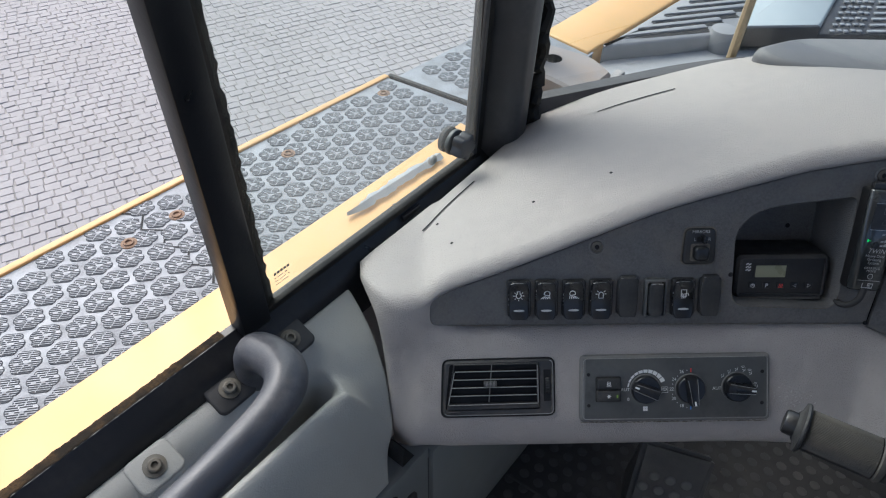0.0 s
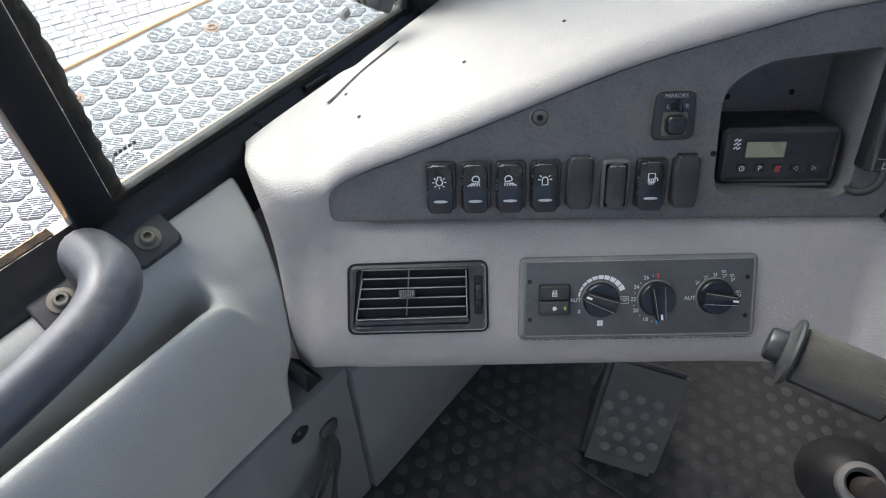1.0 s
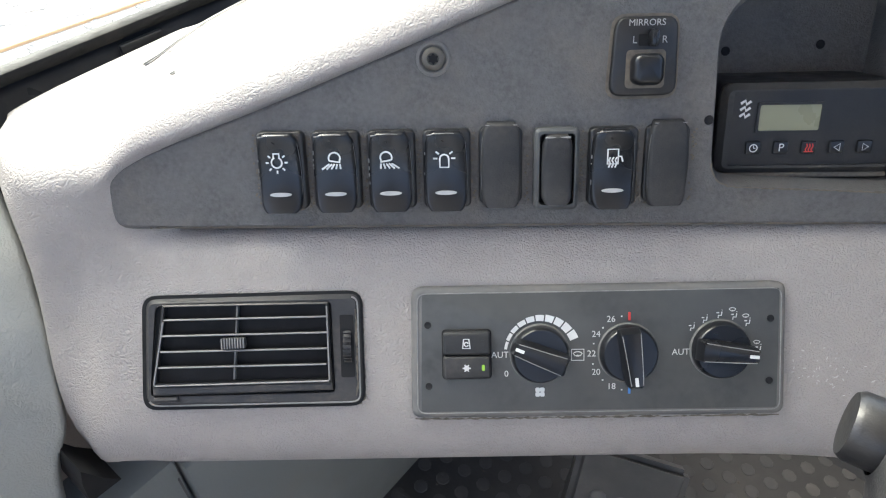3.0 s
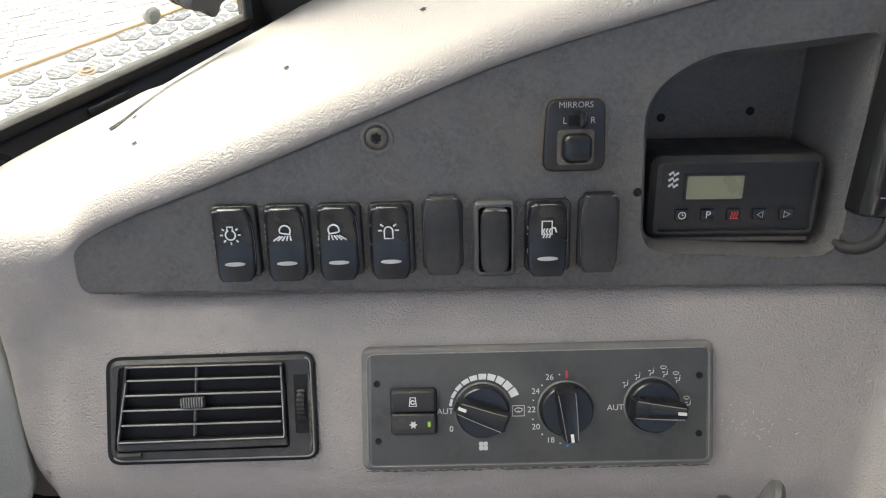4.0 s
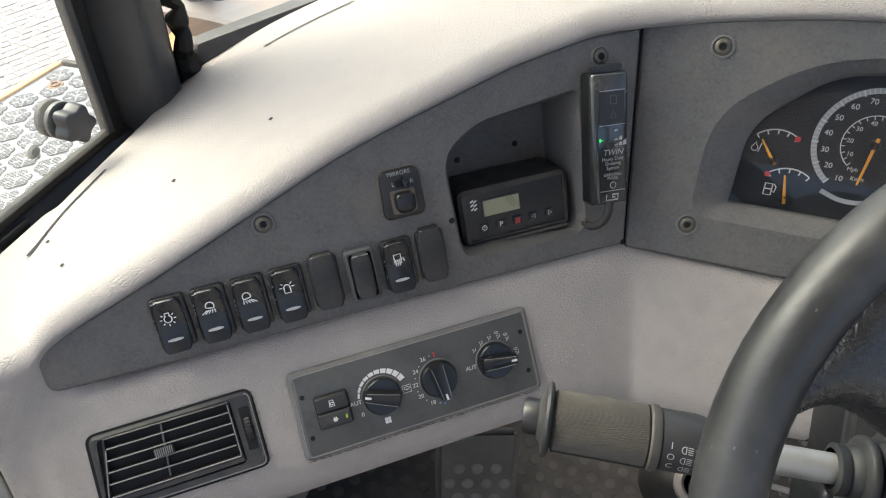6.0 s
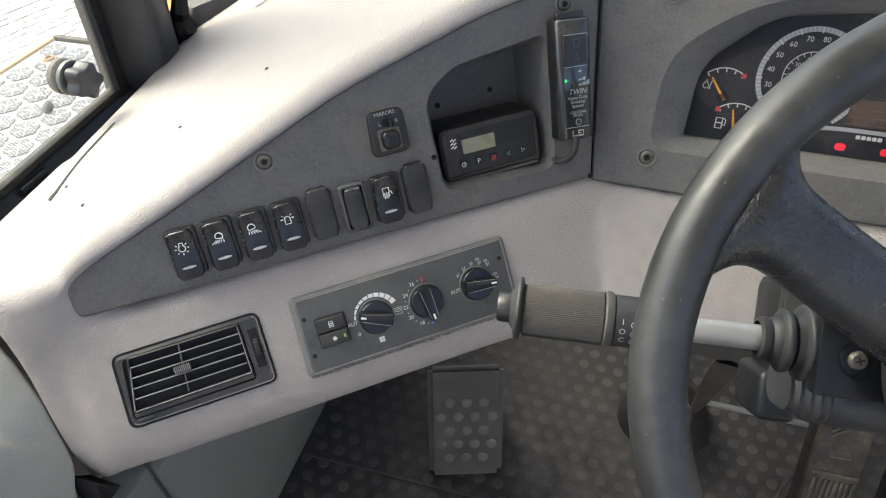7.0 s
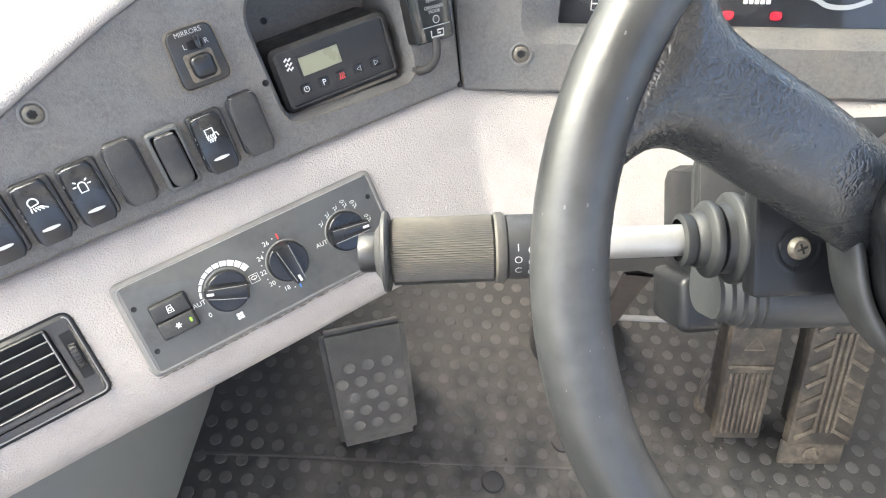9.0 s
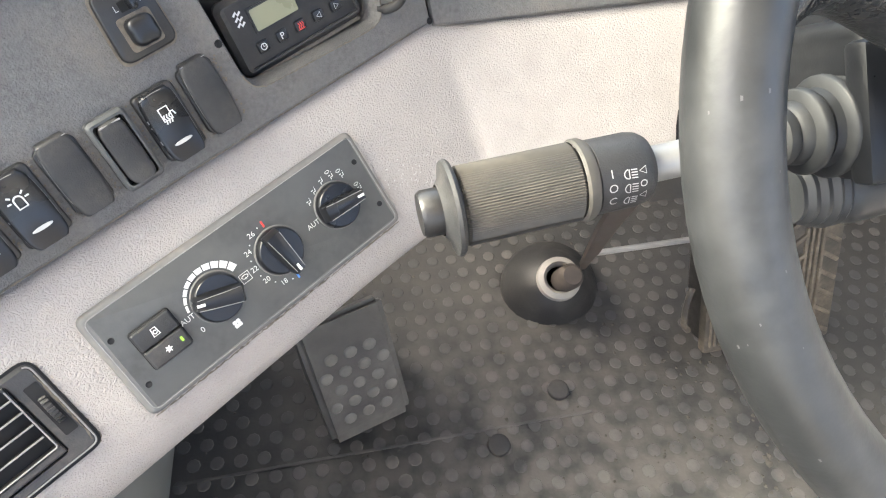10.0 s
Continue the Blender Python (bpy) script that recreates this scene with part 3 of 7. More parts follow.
for b in (-0.95, -0.3, 0.0, 0.2, 0.4, 0.6, 0.735):
    rows.append([(-0.464, b, 0.46), (-0.464, b, 0.520), (-0.460, b, 0.526), (-0.452, b, 0.526), (-0.446, b, 0.520), (-0.440, b, 0.514), (-0.433, b, 0.508), (-0.429, b, 0.498), (-0.428, b, 0.485), (-0.43, b, 0.44)])
part("window_sill", surface(rows, bm), PILLAR, window_1, "dark satin painted sill")
part("sill_joint", TU([(-0.4600, 0.462, 0.5270), (-0.4575, 0.470, 0.5270), (-0.4535, 0.476, 0.5270), (-0.4535, 0.486, 0.5270), (-0.4590, 0.494, 0.5270), (-0.4580, 0.506, 0.5270)], 0.0007, 6), PALELINE, window_1, "pale worn joint line")
rg = random.Random(21)
rows = []
for i in range(330):
    b = -0.9 + i * 0.0034
    rough_ = 1.0 if -0.35 < b < 0.26 else 0.25
    e = max(0.0, rg.gauss(0.0001, 0.0009)) * rough_
    rows.append([(-0.4646, b, 0.5150), (-0.4650 - e, b, 0.5205 + e * 0.3), (-0.4622 - e * 0.5, b, 0.5262 + e * 0.25), (-0.4598, b, 0.5268), (-0.4535 + e, b, 0.5268)])
part("chipped_edge", surface(rows), CHIPPED, window_1, "chipped rusty black edge of the sill")
part("glass_channel", B((-0.449, 0.43, 0.528), (0.012, 0.34, 0.008), 0.002), SEAL, window_1)
part("pane", surface([[(-0.449, 0.255, 0.52), (-0.449, 0.605, 0.52)], [(-0.449, 0.255, 1.42), (-0.449, 0.605, 1.42)]]), HAZEGLASS, window_1, "side window glass with an added reflection haze", smooth=0)
bm = B((-0.450, 0.2475, 0.97), (0.024, 0.032, 0.90), 0.003)
part("post", bm, PILLAR, window_1, "black window post with a ragged seal lip")
rg = random.Random(3)
rows = [[], []]
for i in range(142):
    z = 0.53 + i * 0.0063
    rows[0].append((-0.446, 0.265, z))
    rows[1].append((-0.452, 0.2785 + rg.uniform(-0.0016, 0.0016), z))
part("seal_lip", surface(rows), SEAL, window_1, "ragged black rubber lip")
part("notch_clip", B((-0.441, 0.472, 0.5185), (0.004, 0.03, 0.008), 0.001), PILLAR, window_1)

pillar = thing("front_pillar", SIDE, "satin black front cab pillar", "pillar", "", "structure")
PILLARM = mat("satin_charcoal_pillar_paint", (0.030, 0.0315, 0.034), 0.36, var=0.15, scale=20, bump=0.05, bscale=300, dirt=(0.11, 0.105, 0.10), dscale=12, damount=0.35)
LEANING = Matrix(((1, 0, 0, 0), (0, 1, 0.06, -0.0324), (0, 0, 1, 0), (0, 0, 0, 1)))
pts = rounded([(-0.476, 0.617), (-0.464, 0.616), (-0.424, 0.631), (-0.413, 0.641), (-0.414, 0.668), (-0.455, 0.706), (-0.476, 0.700)], [0.003, 0.004, 0.010, 0.006, 0.012, 0.006, 0.004])
part("pillar_body", PR(pts, 0.45, 1.42, 0, LEANING), PILLARM, pillar)
part("glass_channel", PR(rounded([(-0.460, 0.600), (-0.446, 0.600), (-0.446, 0.616), (-0.460, 0.616)], 0.002), 0.50, 1.42, 0, LEANING), SEAL, pillar, "black rubber glass channel")
part("glass_bead", PR(rounded([(-0.4475, 0.5955), (-0.4435, 0.5955), (-0.4435, 0.602), (-0.4475, 0.602)], 0.001), 0.53, 1.42, 0, LEANING), PILLARM, pillar, "thin worn bead along the glass")
bm = bmesh.new()
rg = random.Random(17)
lump = [(rg.uniform(-0.004, 0.004), rg.uniform(-0.005, 0.005), rg.uniform(0.006, 0.0125)) for i in range(104)]
tube(bm, [(-0.428 + x, 0.694 + y + 0.06 * i * 0.0088, 0.50 + i * 0.0088) for i, (x, y, r) in enumerate(lump)], [r for x, y, r in lump], 8)
part("rough_seal", bm, SEAL, pillar, "rough black sealant bead")

# ---------------------------------------------------------------- dashboard shell
dashboard = thing("dashboard", Matrix(), "warm grey textured plastic dashboard with a pale sunlit top", "dashboard")
TU_U = [-0.031, -0.011, 0.0, 0.0145, 0.0775, 0.143, 0.218, 0.255, 0.358, 0.42, 0.47]
TU_V = [0.070, 0.078, 0.0875, 0.095, 0.117, 0.142, 0.171, 0.182, 0.208, 0.217, 0.223]


def vtop(u):
    return lerp(TU_U, TU_V, u)


def dpt(u, v, w=0.0):
    return (DASH if v >= CREASE else FRONT) @ Vector((u, v, w))


def ipt(a, v, w=0.0):
    return (INST if v >= -0.006 else INST_FRONT) @ Vector((a, v, w))


# rounded left end, nose and deck in one skin, column by column
def arc_nose(e, d, ln, rho, drop):
    """From the lip at e the skin rolls back over the nose and runs to the far edge."""
    row = []
    h0, h1 = radians(60), radians(-4)
    for k in range(9):
        th = h0 + (h1 - h0) * k / 8
        row.append(e + d * rho * (math.sin(h0) - math.sin(th)) + UP * rho * (math.cos(th) - math.cos(h0)))
    p = row[-1]
    rest = max(0.004, ln - rho * 0.95)
    for q in (0.06, 0.14, 0.24, 0.36, 0.5, 0.64, 0.78, 0.9, 1.0):
        dd = q * rest
        h = -0.067 * dd - max(0, dd - 0.1) * 0.16 if drop is None else drop * q
        row.append(p + d * dd + UP * h)
    row.append(row[-1] - UP * 0.03)
    return row


GAP_V = (-0.094, -0.075, -0.06, -0.04, -0.02, 0.0, 0.02, 0.04, 0.06, 0.07, 0.08, 0.09, 0.10, 0.11)
GAP_U = (-0.052, -0.051, -0.0500, -0.0500, -0.0515, -0.0535, -0.0550, -0.0570, -0.0595, -0.0620, -0.0670, -0.0735, -0.081, -0.088)
GAP_W = (-0.050, -0.036, -0.020, -0.009, -0.006, -0.006, -0.005, -0.002, 0.003, 0.003, -0.003, -0.014, -0.028, -0.042)


def gap_uw(v):
    """Where the moulding ends beside the door trim."""
    return lerp(GAP_V, GAP_U, v), lerp(GAP_V, GAP_W, v)


def deck_edge(x):
    """Height of the deck along the window side."""
    return lerp([-0.083, -0.071, -0.045, -0.017, 0.014, 0.046], [0.513, 0.5190, 0.5220, 0.5240, 0.5255, 0.527], x)


VS = (-0.094, -0.094, -0.091, -0.084, -0.070, -0.05, -0.02, 0.01, 0.035, 0.055, 0.066, 0.076)
BK = (-0.07, -0.040, -0.020, -0.0095, -0.0035, -0.0006, 0, 0, 0, 0, 0, 0)
LOWER_BY = (0.016, 0.015, 0.012, 0.008, 0.004, 0.001, 0, 0, 0)
TOPS = (0.100, 0.099, 0.090, 0.080, 0.077, 0.076, 0.076, 0.076, 0.076)


def end_col(j, v, back):
    gu, gw = gap_uw(v)
    b = back * (0.3 if j < 2 else 1)
    if j == 0:
        return dpt(gu - 0.001, v, gw - 0.016 + b)
    if j == 1:
        return dpt(gu, v, gw + b)
    share = (0.09, 0.24, 0.42, 0.56, 0.66, 0.78, 1.0)[j - 2]
    u = gu + (-0.001 - gu) * share
    # below, a raised block round the air vent; above, one soft roll up to the panel
    low = lerp([gu, gu + 0.005, -0.036, -0.031, -0.0215, -0.017, -0.001], [gw, gw + 0.003, -0.0060, -0.0050, 0.0012, 0.0020, 0.0012], u)
    roll = (0.0045, 0.0080, 0.0098, 0.0095, 0.0075, 0.0040, 0.001)[j - 2]
    high = min(roll, gw + 0.85 * (u - gu) + 0.001) if j < 8 else roll
    f = lerp([0.020, 0.055], [1.0, 0.0], v)
    return dpt(u, v, low * f + high * (1 - f) + b)


rows = []
for j, rho in enumerate((0.001, 0.008, 0.014, 0.018, 0.020, 0.021, 0.021, 0.021, 0.021)):
    lowc = []
    for k, (v, bk) in enumerate(zip(VS, BK)):
        vv = v - LOWER_BY[j] * max(0.0, min(1.0, (-0.03 - v) / 0.05)) + (TOPS[j] - 0.076) * max(0.0, min(1.0, (v - 0.03) / 0.046))
        lowc.append(end_col(j, vv if vv > 0 else vv * 0.84, bk))
    if j == 8:
        lowc[-4:] = [dpt(-0.001, 0.0508, 0.0008), dpt(-0.001, 0.06, -0.004), dpt(-0.001, vtop(-0.001), -0.001), dpt(-0.001, vtop(-0.001) + 0.0012, 0.003)]
    if j == 7:
        lowc[-3:] = [dpt(-0.0105, 0.057, 0.0012), dpt(-0.010, 0.072, 0.0012), dpt(-0.009, 0.080, 0.003)]
    e = dpt(-0.001, vtop(-0.001) + 0.0035, 0.005) if j == 8 else lowc[-1]
    lim = (e.x * 0.7604 + 0.428) / 0.6494
    rows.append(lowc + arc_nose(e, Vector((0, 1, 0)), max(0.006, lim - e.y), rho, deck_edge(e.x) - e.z - 0.4976 * rho))
def vlow(u):
    return lerp([0.0, 0.30, 0.343, 0.38, 0.40, 0.42, 0.44], [-0.0695, -0.0690, -0.0695, -0.072, -0.0745, -0.078, -0.084], u)


def low_col(pt, lo, hi, v):
    """The front below the panel, a gap behind the panel, then the lip of the pad."""
    k = (hi - lo) / 0.131
    return [pt(hi + (q - 0.049) * k, 0.001 + bk) for q, bk in zip(VS[:8], BK[:8])] + [pt(hi, 0.0008), pt(hi + 0.003, -0.008), pt(v, -0.001), pt(v + 0.0012, 0.003)]


for u in (0.007, 0.016, 0.030, 0.05, 0.0775, 0.11, 0.143, 0.18, 0.218, 0.255, 0.30, 0.33, 0.358, 0.38, 0.40, 0.42, 0.440):
    v = vtop(u)
    lim = (u * 0.7604 + 0.428) / 0.6494 if u < 0.128 else 0.832
    e = dpt(u, v + 0.0035, 0.005)
    rows.append(low_col(lambda q, w: dpt(u + 0.1366 * (q - 0.0495) * max(0.0, (u - 0.38) / 0.06) * (q < 0.07), q, w), vlow(u), 0.0505, v) + arc_nose(e, Vector((0, 1, 0)), lim - e.y, 0.021, None))
for a, f in ((0.006, 0.6), (0.03, 0.8), (0.08, 1), (0.13, 1), (0.165, 1), (0.25, 1), (0.36, 1), (0.46, 1), (0.6, 1)):
    v = lerp([0, 0.1, 0.25, 0.5], [0.172, 0.188, 0.194, 0.18], a)
    d = (Vector((0, 1, 0)) * (1 - f) + FWD * f).normalized()
    rows.append(low_col(lambda q, w: ipt(a - 0.222 * q * max(0.0, 1 - a / 0.08) * (q < 0.02), q, w), lerp([0.006, 0.1, 0.165], [-0.134, -0.1305, -0.1253], a), -0.0085, v) + arc_nose(ipt(a, v + 0.0035, 0.005), d, 0.28 - 0.04 * f, 0.021, None))
bm = bmesh.new()
g = [[bm.verts.new(p) for p in r] for r in rows]
for c, (a, b) in enumerate(zip(g, g[1:])):
    for k in range(len(a) - 1):
        if k == 9 and c >= 10 or k < (6 if c < len(g) - 3 else 9) and c >= len(g) - 5:
            continue
        bm.faces.new((a[k], a[k + 1], b[k + 1], b[k]))
bmesh.ops.delete(bm, geom=[v for v in bm.verts if not v.link_faces], context="VERTS")
pad = part("moulding", bm, GREY, dashboard, smooth=180)
sub_ = pad.modifiers.new("smooth", "SUBSURF")
sub_.levels = sub_.render_levels = 1
part("lower_front_right", PR(rounded([(0.30, -0.16), (0.55, -0.16), (0.55, -0.0075), (0.30, -0.0075)], 0.006), -0.03, 0.001, 0.004, INST), GREY, dashboard)
# Near-black block whose colour gives the shade of the slot beside the column.
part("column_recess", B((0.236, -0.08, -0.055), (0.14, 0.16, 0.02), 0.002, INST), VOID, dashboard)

# charcoal switch panel
out = [(-0.007, 0.0570)] + [(u, lerp([0, 0.24, 0.436], [0.0565, 0.0540, 0.0505], u)) for u in (0.1, 0.25, 0.40)] + [(0.4365, 0.0505), (0.4665, 0.2180)] + [(u, vtop(u) + 0.0012) for u in (0.42, 0.358, 0.30, 0.255, 0.218, 0.18, 0.143, 0.11, 0.0775, 0.05, 0.0145, 0.001)] + [(-0.0075, 0.083)]
out = rounded(out, [0.009] + [0] * 3 + [0.001] * 2 + [0] * 12 + [0.02])
CUB = rounded([(0.2975, 0.0735), (0.4035, 0.0675), (0.4095, 0.1835), (0.393, 0.1820), (0.323, 0.1750), (0.2955, 0.156)], [0.014, 0.016, 0.010, 0.01, 0.02, 0.022], 6)
switch_panel = part("switch_panel", plate(out, [CUB], -0.008, 0.0015, 0.002), PANEL, dashboard, "charcoal textured switch panel, dusty at the edges", DASH)
cub_in = inset(CUB, 0.004)
bm = bmesh.new()
ra = [bm.verts.new((x, y, 0.0012)) for x, y in CUB]
rb = [bm.verts.new((x, y, -0.008)) for x, y in cub_in]
rc = [bm.verts.new((x, y, -0.060)) for x, y in cub_in]
for p, q in ((ra, rb), (rb, rc)):
    for i in range(len(p)):
        bm.faces.new((p[i], p[(i + 1) % len(p)], q[(i + 1) % len(p)], q[i]))
bm.faces.new(rc)
part("storage_cubby", bm, PANEL, switch_panel, "deep open cubby with rounded corners")

# Near-black sheet added behind the joint to cover the pale moulding.
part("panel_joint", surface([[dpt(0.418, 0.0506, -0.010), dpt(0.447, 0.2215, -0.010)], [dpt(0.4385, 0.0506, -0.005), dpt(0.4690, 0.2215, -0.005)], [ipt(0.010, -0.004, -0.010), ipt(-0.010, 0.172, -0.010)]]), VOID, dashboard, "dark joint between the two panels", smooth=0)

# instrument panel
out2 = rounded([(-0.0065, -0.006), (0.60, -0.006), (0.60, 0.17), (0.25, 0.195), (0.1, 0.188), (0.0, 0.174), (-0.0285, 0.168)], [0.001, 0, 0, 0.02, 0.02, 0.02, 0.001])
WIN = rounded([(0.0645, 0.0437), (0.357, 0.0437), (0.369, 0.105), (0.31, 0.148), (0.213, 0.164), (0.115, 0.1495), (0.0665, 0.106)], [0.003, 0.003, 0.008, 0.03, 0.05, 0.02, 0.02], 5)
RIM = rounded([(0.036, 0.030), (0.390, 0.030), (0.397, 0.118), (0.325, 0.160), (0.213, 0.178), (0.098, 0.158), (0.037, 0.112)], [0.02, 0.02, 0.03, 0.03, 0.05, 0.03, 0.03], 5)
inst_panel = part("instrument_panel", plate(out2, [RIM], -0.008, 0.0015, 0.002), PANEL, dashboard, "charcoal textured instrument surround", INST)
bm = bmesh.new()
n = min(len(RIM), len(WIN))
ra = [bm.verts.new((x, y, 0.0012)) for x, y in RIM[:n]]
rb = [bm.verts.new((x * 0.75 + p * 0.25, y * 0.75 + q * 0.25, -0.0018)) for (x, y), (p, q) in zip(RIM[:n], WIN[:n])]
rm = [bm.verts.new((x * 0.25 + p * 0.75, y * 0.25 + q * 0.75, -0.007)) for (x, y), (p, q) in zip(RIM[:n], WIN[:n])]
rc = [bm.verts.new((x, y, -0.012)) for x, y in WIN[:n]]
rd = [bm.verts.new((x, y, -0.024)) for x, y in WIN[:n]]
for p, q in ((ra, rb), (rb, rm), (rm, rc), (rc, rd)):
    for i in range(n):
        bm.faces.new((p[i], p[(i + 1) % n], q[(i + 1) % n], q[i]))
part("dial_surround", bm, PANEL, inst_panel, smooth=50)
part("dial_face", PR(WIN, -0.026, -0.0235), DIALM, inst_panel, "dark blue-black dial face")

# ---------------------------------------------------------------- steering wheel and column
wheel = thing("steering_wheel", WHEEL, "dark grey moulded steering wheel, worn shiny, two thick spokes", "steering wheel")
RW, RT = 0.1785, 0.0142
bm = bmesh.new()
ringv = []
for i in range(96):
    A = 2 * math.pi * i / 96
    ringv.append([bm.verts.new(((RW + RT * math.cos(t)) * math.cos(A), (RW + RT * math.cos(t)) * math.sin(A), RT * 1.05 * math.sin(t))) for t in [2 * math.pi * k / 18 for k in range(18)]])
for i in range(96):
    for k in range(18):
        bm.faces.new((ringv[i][k], ringv[(i + 1) % 96][k], ringv[(i + 1) % 96][(k + 1) % 18], ringv[i][(k + 1) % 18]))
part("rim", bm, LEATHER, wheel, smooth=80)
rg = random.Random(31)
bm = bmesh.new()
for k in range(90):
    A, t = rg.uniform(0, 2 * math.pi), rg.uniform(-0.2, 2.6)
    s_ = rg.uniform(0.0002, 0.0006)
    quad = []
    for da, dt in ((-1, -1), (1.6, -0.7), (1.2, 1), (-0.8, 0.8)):
        a2, t2 = A + da * s_ / RW, t + dt * s_ * 0.7 / RT
        quad.append(bm.verts.new(((RW + (RT + 0.0002) * math.cos(t2)) * math.cos(a2), (RW + (RT + 0.0002) * math.cos(t2)) * math.sin(a2), (RT * 1.05 + 0.0002) * math.sin(t2))))
    bm.faces.new(quad)
part("nicks", bm, NICKM, wheel, "small pale nicks in the rim", smooth=0)["kind"] = "stuff"
SPOKE = ((0.040, 0.0200, -0.036, -0.042), (0.050, 0.0205, -0.029, -0.040), (0.058, 0.0208, -0.0225, -0.038), (0.066, 0.0211, -0.0165, -0.036), (0.075, 0.0213, -0.0105, -0.033), (0.086, 0.0215, -0.0050, -0.030), (0.10, 0.0216, -0.0003, -0.0265), (0.125, 0.0216, 0.0045, -0.022),
         (0.142, 0.0222, 0.0075, -0.018), (0.150, 0.0245, 0.0090, -0.0155), (0.156, 0.0290, 0.0102, -0.0138), (0.160, 0.0355, 0.0105, -0.0125), (0.165, 0.0460, 0.0098, -0.0105), (0.172, 0.061, 0.005, -0.007))
def glide(table, x):
    """Values of a table at x, run smoothly from row to row."""
    k = max(1, min(len(table) - 2, next((i for i in range(len(table)) if table[i][0] >= x), len(table) - 1)))
    k = k if x <= table[k][0] else k + 1
    p, q = table[k - 1], table[k]
    before, after = table[max(0, k - 2)], table[min(len(table) - 1, k + 1)]
    h = q[0] - p[0]
    u = (x - p[0]) / h
    out = []
    for j in range(1, len(p)):
        m0 = (q[j] - before[j]) / (q[0] - before[0]) * h
        m1 = (after[j] - p[j]) / (after[0] - p[0]) * h
        out.append((2 * u ** 3 - 3 * u * u + 1) * p[j] + (u ** 3 - 2 * u * u + u) * m0 + (3 * u * u - 2 * u ** 3) * q[j] + (u ** 3 - u * u) * m1)
    return out
def spoke(ang, side):
    """A thick rounded spoke that flares into the rim and sinks under the hub cover."""
    d, o = Vector((math.cos(radians(ang)), math.sin(radians(ang)), 0)), Vector((-math.sin(radians(ang)), math.cos(radians(ang)), 0))
    rows = []
    for k in range(49):
        r = 0.040 + (0.172 - 0.040) * k / 48
        wd, zt, zb = glide(SPOKE, r)
        row = []
        for t in range(36):
            a = 2 * math.pi * t / 36
            cx = math.copysign(abs(math.cos(a)) ** 0.72, math.cos(a)) * wd
            ze = zb + (zt - zb) * 0.36
            cz = ze + math.copysign(abs(math.sin(a)) ** (1.2 if math.sin(a) > 0 else 0.6), math.sin(a)) * ((zt - ze) if math.sin(a) > 0 else (ze - zb))
            row.append(d * r + o * (cx + side * (0.0045 - 0.131 * (r - 0.066))) + Vector((0, 0, cz)))
        rows.append(row + [row[0]])
    bm = surface(rows)
    bmesh.ops.remove_doubles(bm, verts=bm.verts, dist=1e-5)
    return bm
for ang, side in ((157, 1), (23, -1)):
    part("spoke", spoke(ang, side), WORN, wheel, "creased rubber spoke", smooth=80)
def hub_outline(deg):
    """Reach of the hub cover: flatter towards the dials, with a tongue towards each spoke."""
    return 0.0575 - 0.0055 * math.exp(-((deg - 90) / 42) ** 2) + 0.0098 * (math.exp(-(abs(deg - 159) / 15) ** 2.4) + math.exp(-(abs(deg - 21) / 15) ** 2.4))
def hub_shell(profile, cap, shift=0.0, hollow=0.0):
    """A rounded shell on the hub's outline; the cover is hollowed a little above each tongue."""
    bm = bmesh.new()
    rings = []
    for k, z in profile:
        ring = []
        for i in range(96):
            t = 2 * math.pi * i / 96
            deg = math.degrees(t)
            near = math.exp(-((deg - 159) / 17) ** 2) + math.exp(-((deg - 21) / 17) ** 2)
            rad = k * (hub_outline(deg) if k > 0.7 else 0.0565 + (hub_outline(deg) - 0.0565) * k)
            ring.append(bm.verts.new((rad * math.cos(t) * (1 - 18 * shift * max(0.0, math.sin(t))) - shift, rad * math.sin(t) * (1 - 28 * shift * max(0.0, math.sin(t))) - shift * 0.3, z - hollow * near * math.exp(-((k - 0.88) / 0.10) ** 2))))
        rings.append(ring)
    for p, q in zip(rings, rings[1:]):
        for i in range(96):
            bm.faces.new((p[i], p[(i + 1) % 96], q[(i + 1) % 96], q[i]))
    if cap:
        bm.faces.new(rings[-1])
    return bm
hub = part("hub_cover", hub_shell(((0.95, -0.036), (0.98, -0.026), (1.0, -0.0175), (0.995, -0.0145), (0.975, -0.0112), (0.945, -0.0078), (0.90, -0.0045), (0.84, -0.0018), (0.74, 0.0008), (0.6, 0.0024), (0.45, 0.0032), (0.2, 0.0036)), True, hollow=0.0035), HUBM, wheel, "glossy dark hub cover", smooth=80)
part("hub_skirt", hub_shell(((0.90, -0.060), (1.0, -0.052), (1.04, -0.042), (1.06, -0.034), (1.055, -0.0285), (1.035, -0.0255), (1.0, -0.0245), (0.95, -0.027)), False, shift=0.0028), LEATHER, wheel, "dull rubber skirt under the hub cover", smooth=80)
bm = bmesh.new()
for rx, ry in ((0.0048, 0.0037), (0.0024, 0.0017)):
    ribbon(bm, [(-0.027 + rx * math.cos(radians(a)), -0.0074 + ry * math.sin(radians(a)), 0) for a in range(0, 360, 15)], 0.0007, 0.0037, closed=True)
ribbon(bm, [(-0.0205, -0.0115, 0), (-0.0165, -0.0040, 0), (-0.0125, -0.0115, 0)], 0.0007, 0.0037)
part("emblem", bm, BOOT, hub, "faint embossed ring emblem")
part("hub_boss", LA([(0.050, -0.075), (0.056, -0.066), (0.056, -0.050), (0.05, -0.040), (0, -0.040)], 32), LEATHER, wheel)

column = thing("steering_column", COLUMN, "dark plastic steering column housing with ribbed rubber bellows", "steering column")
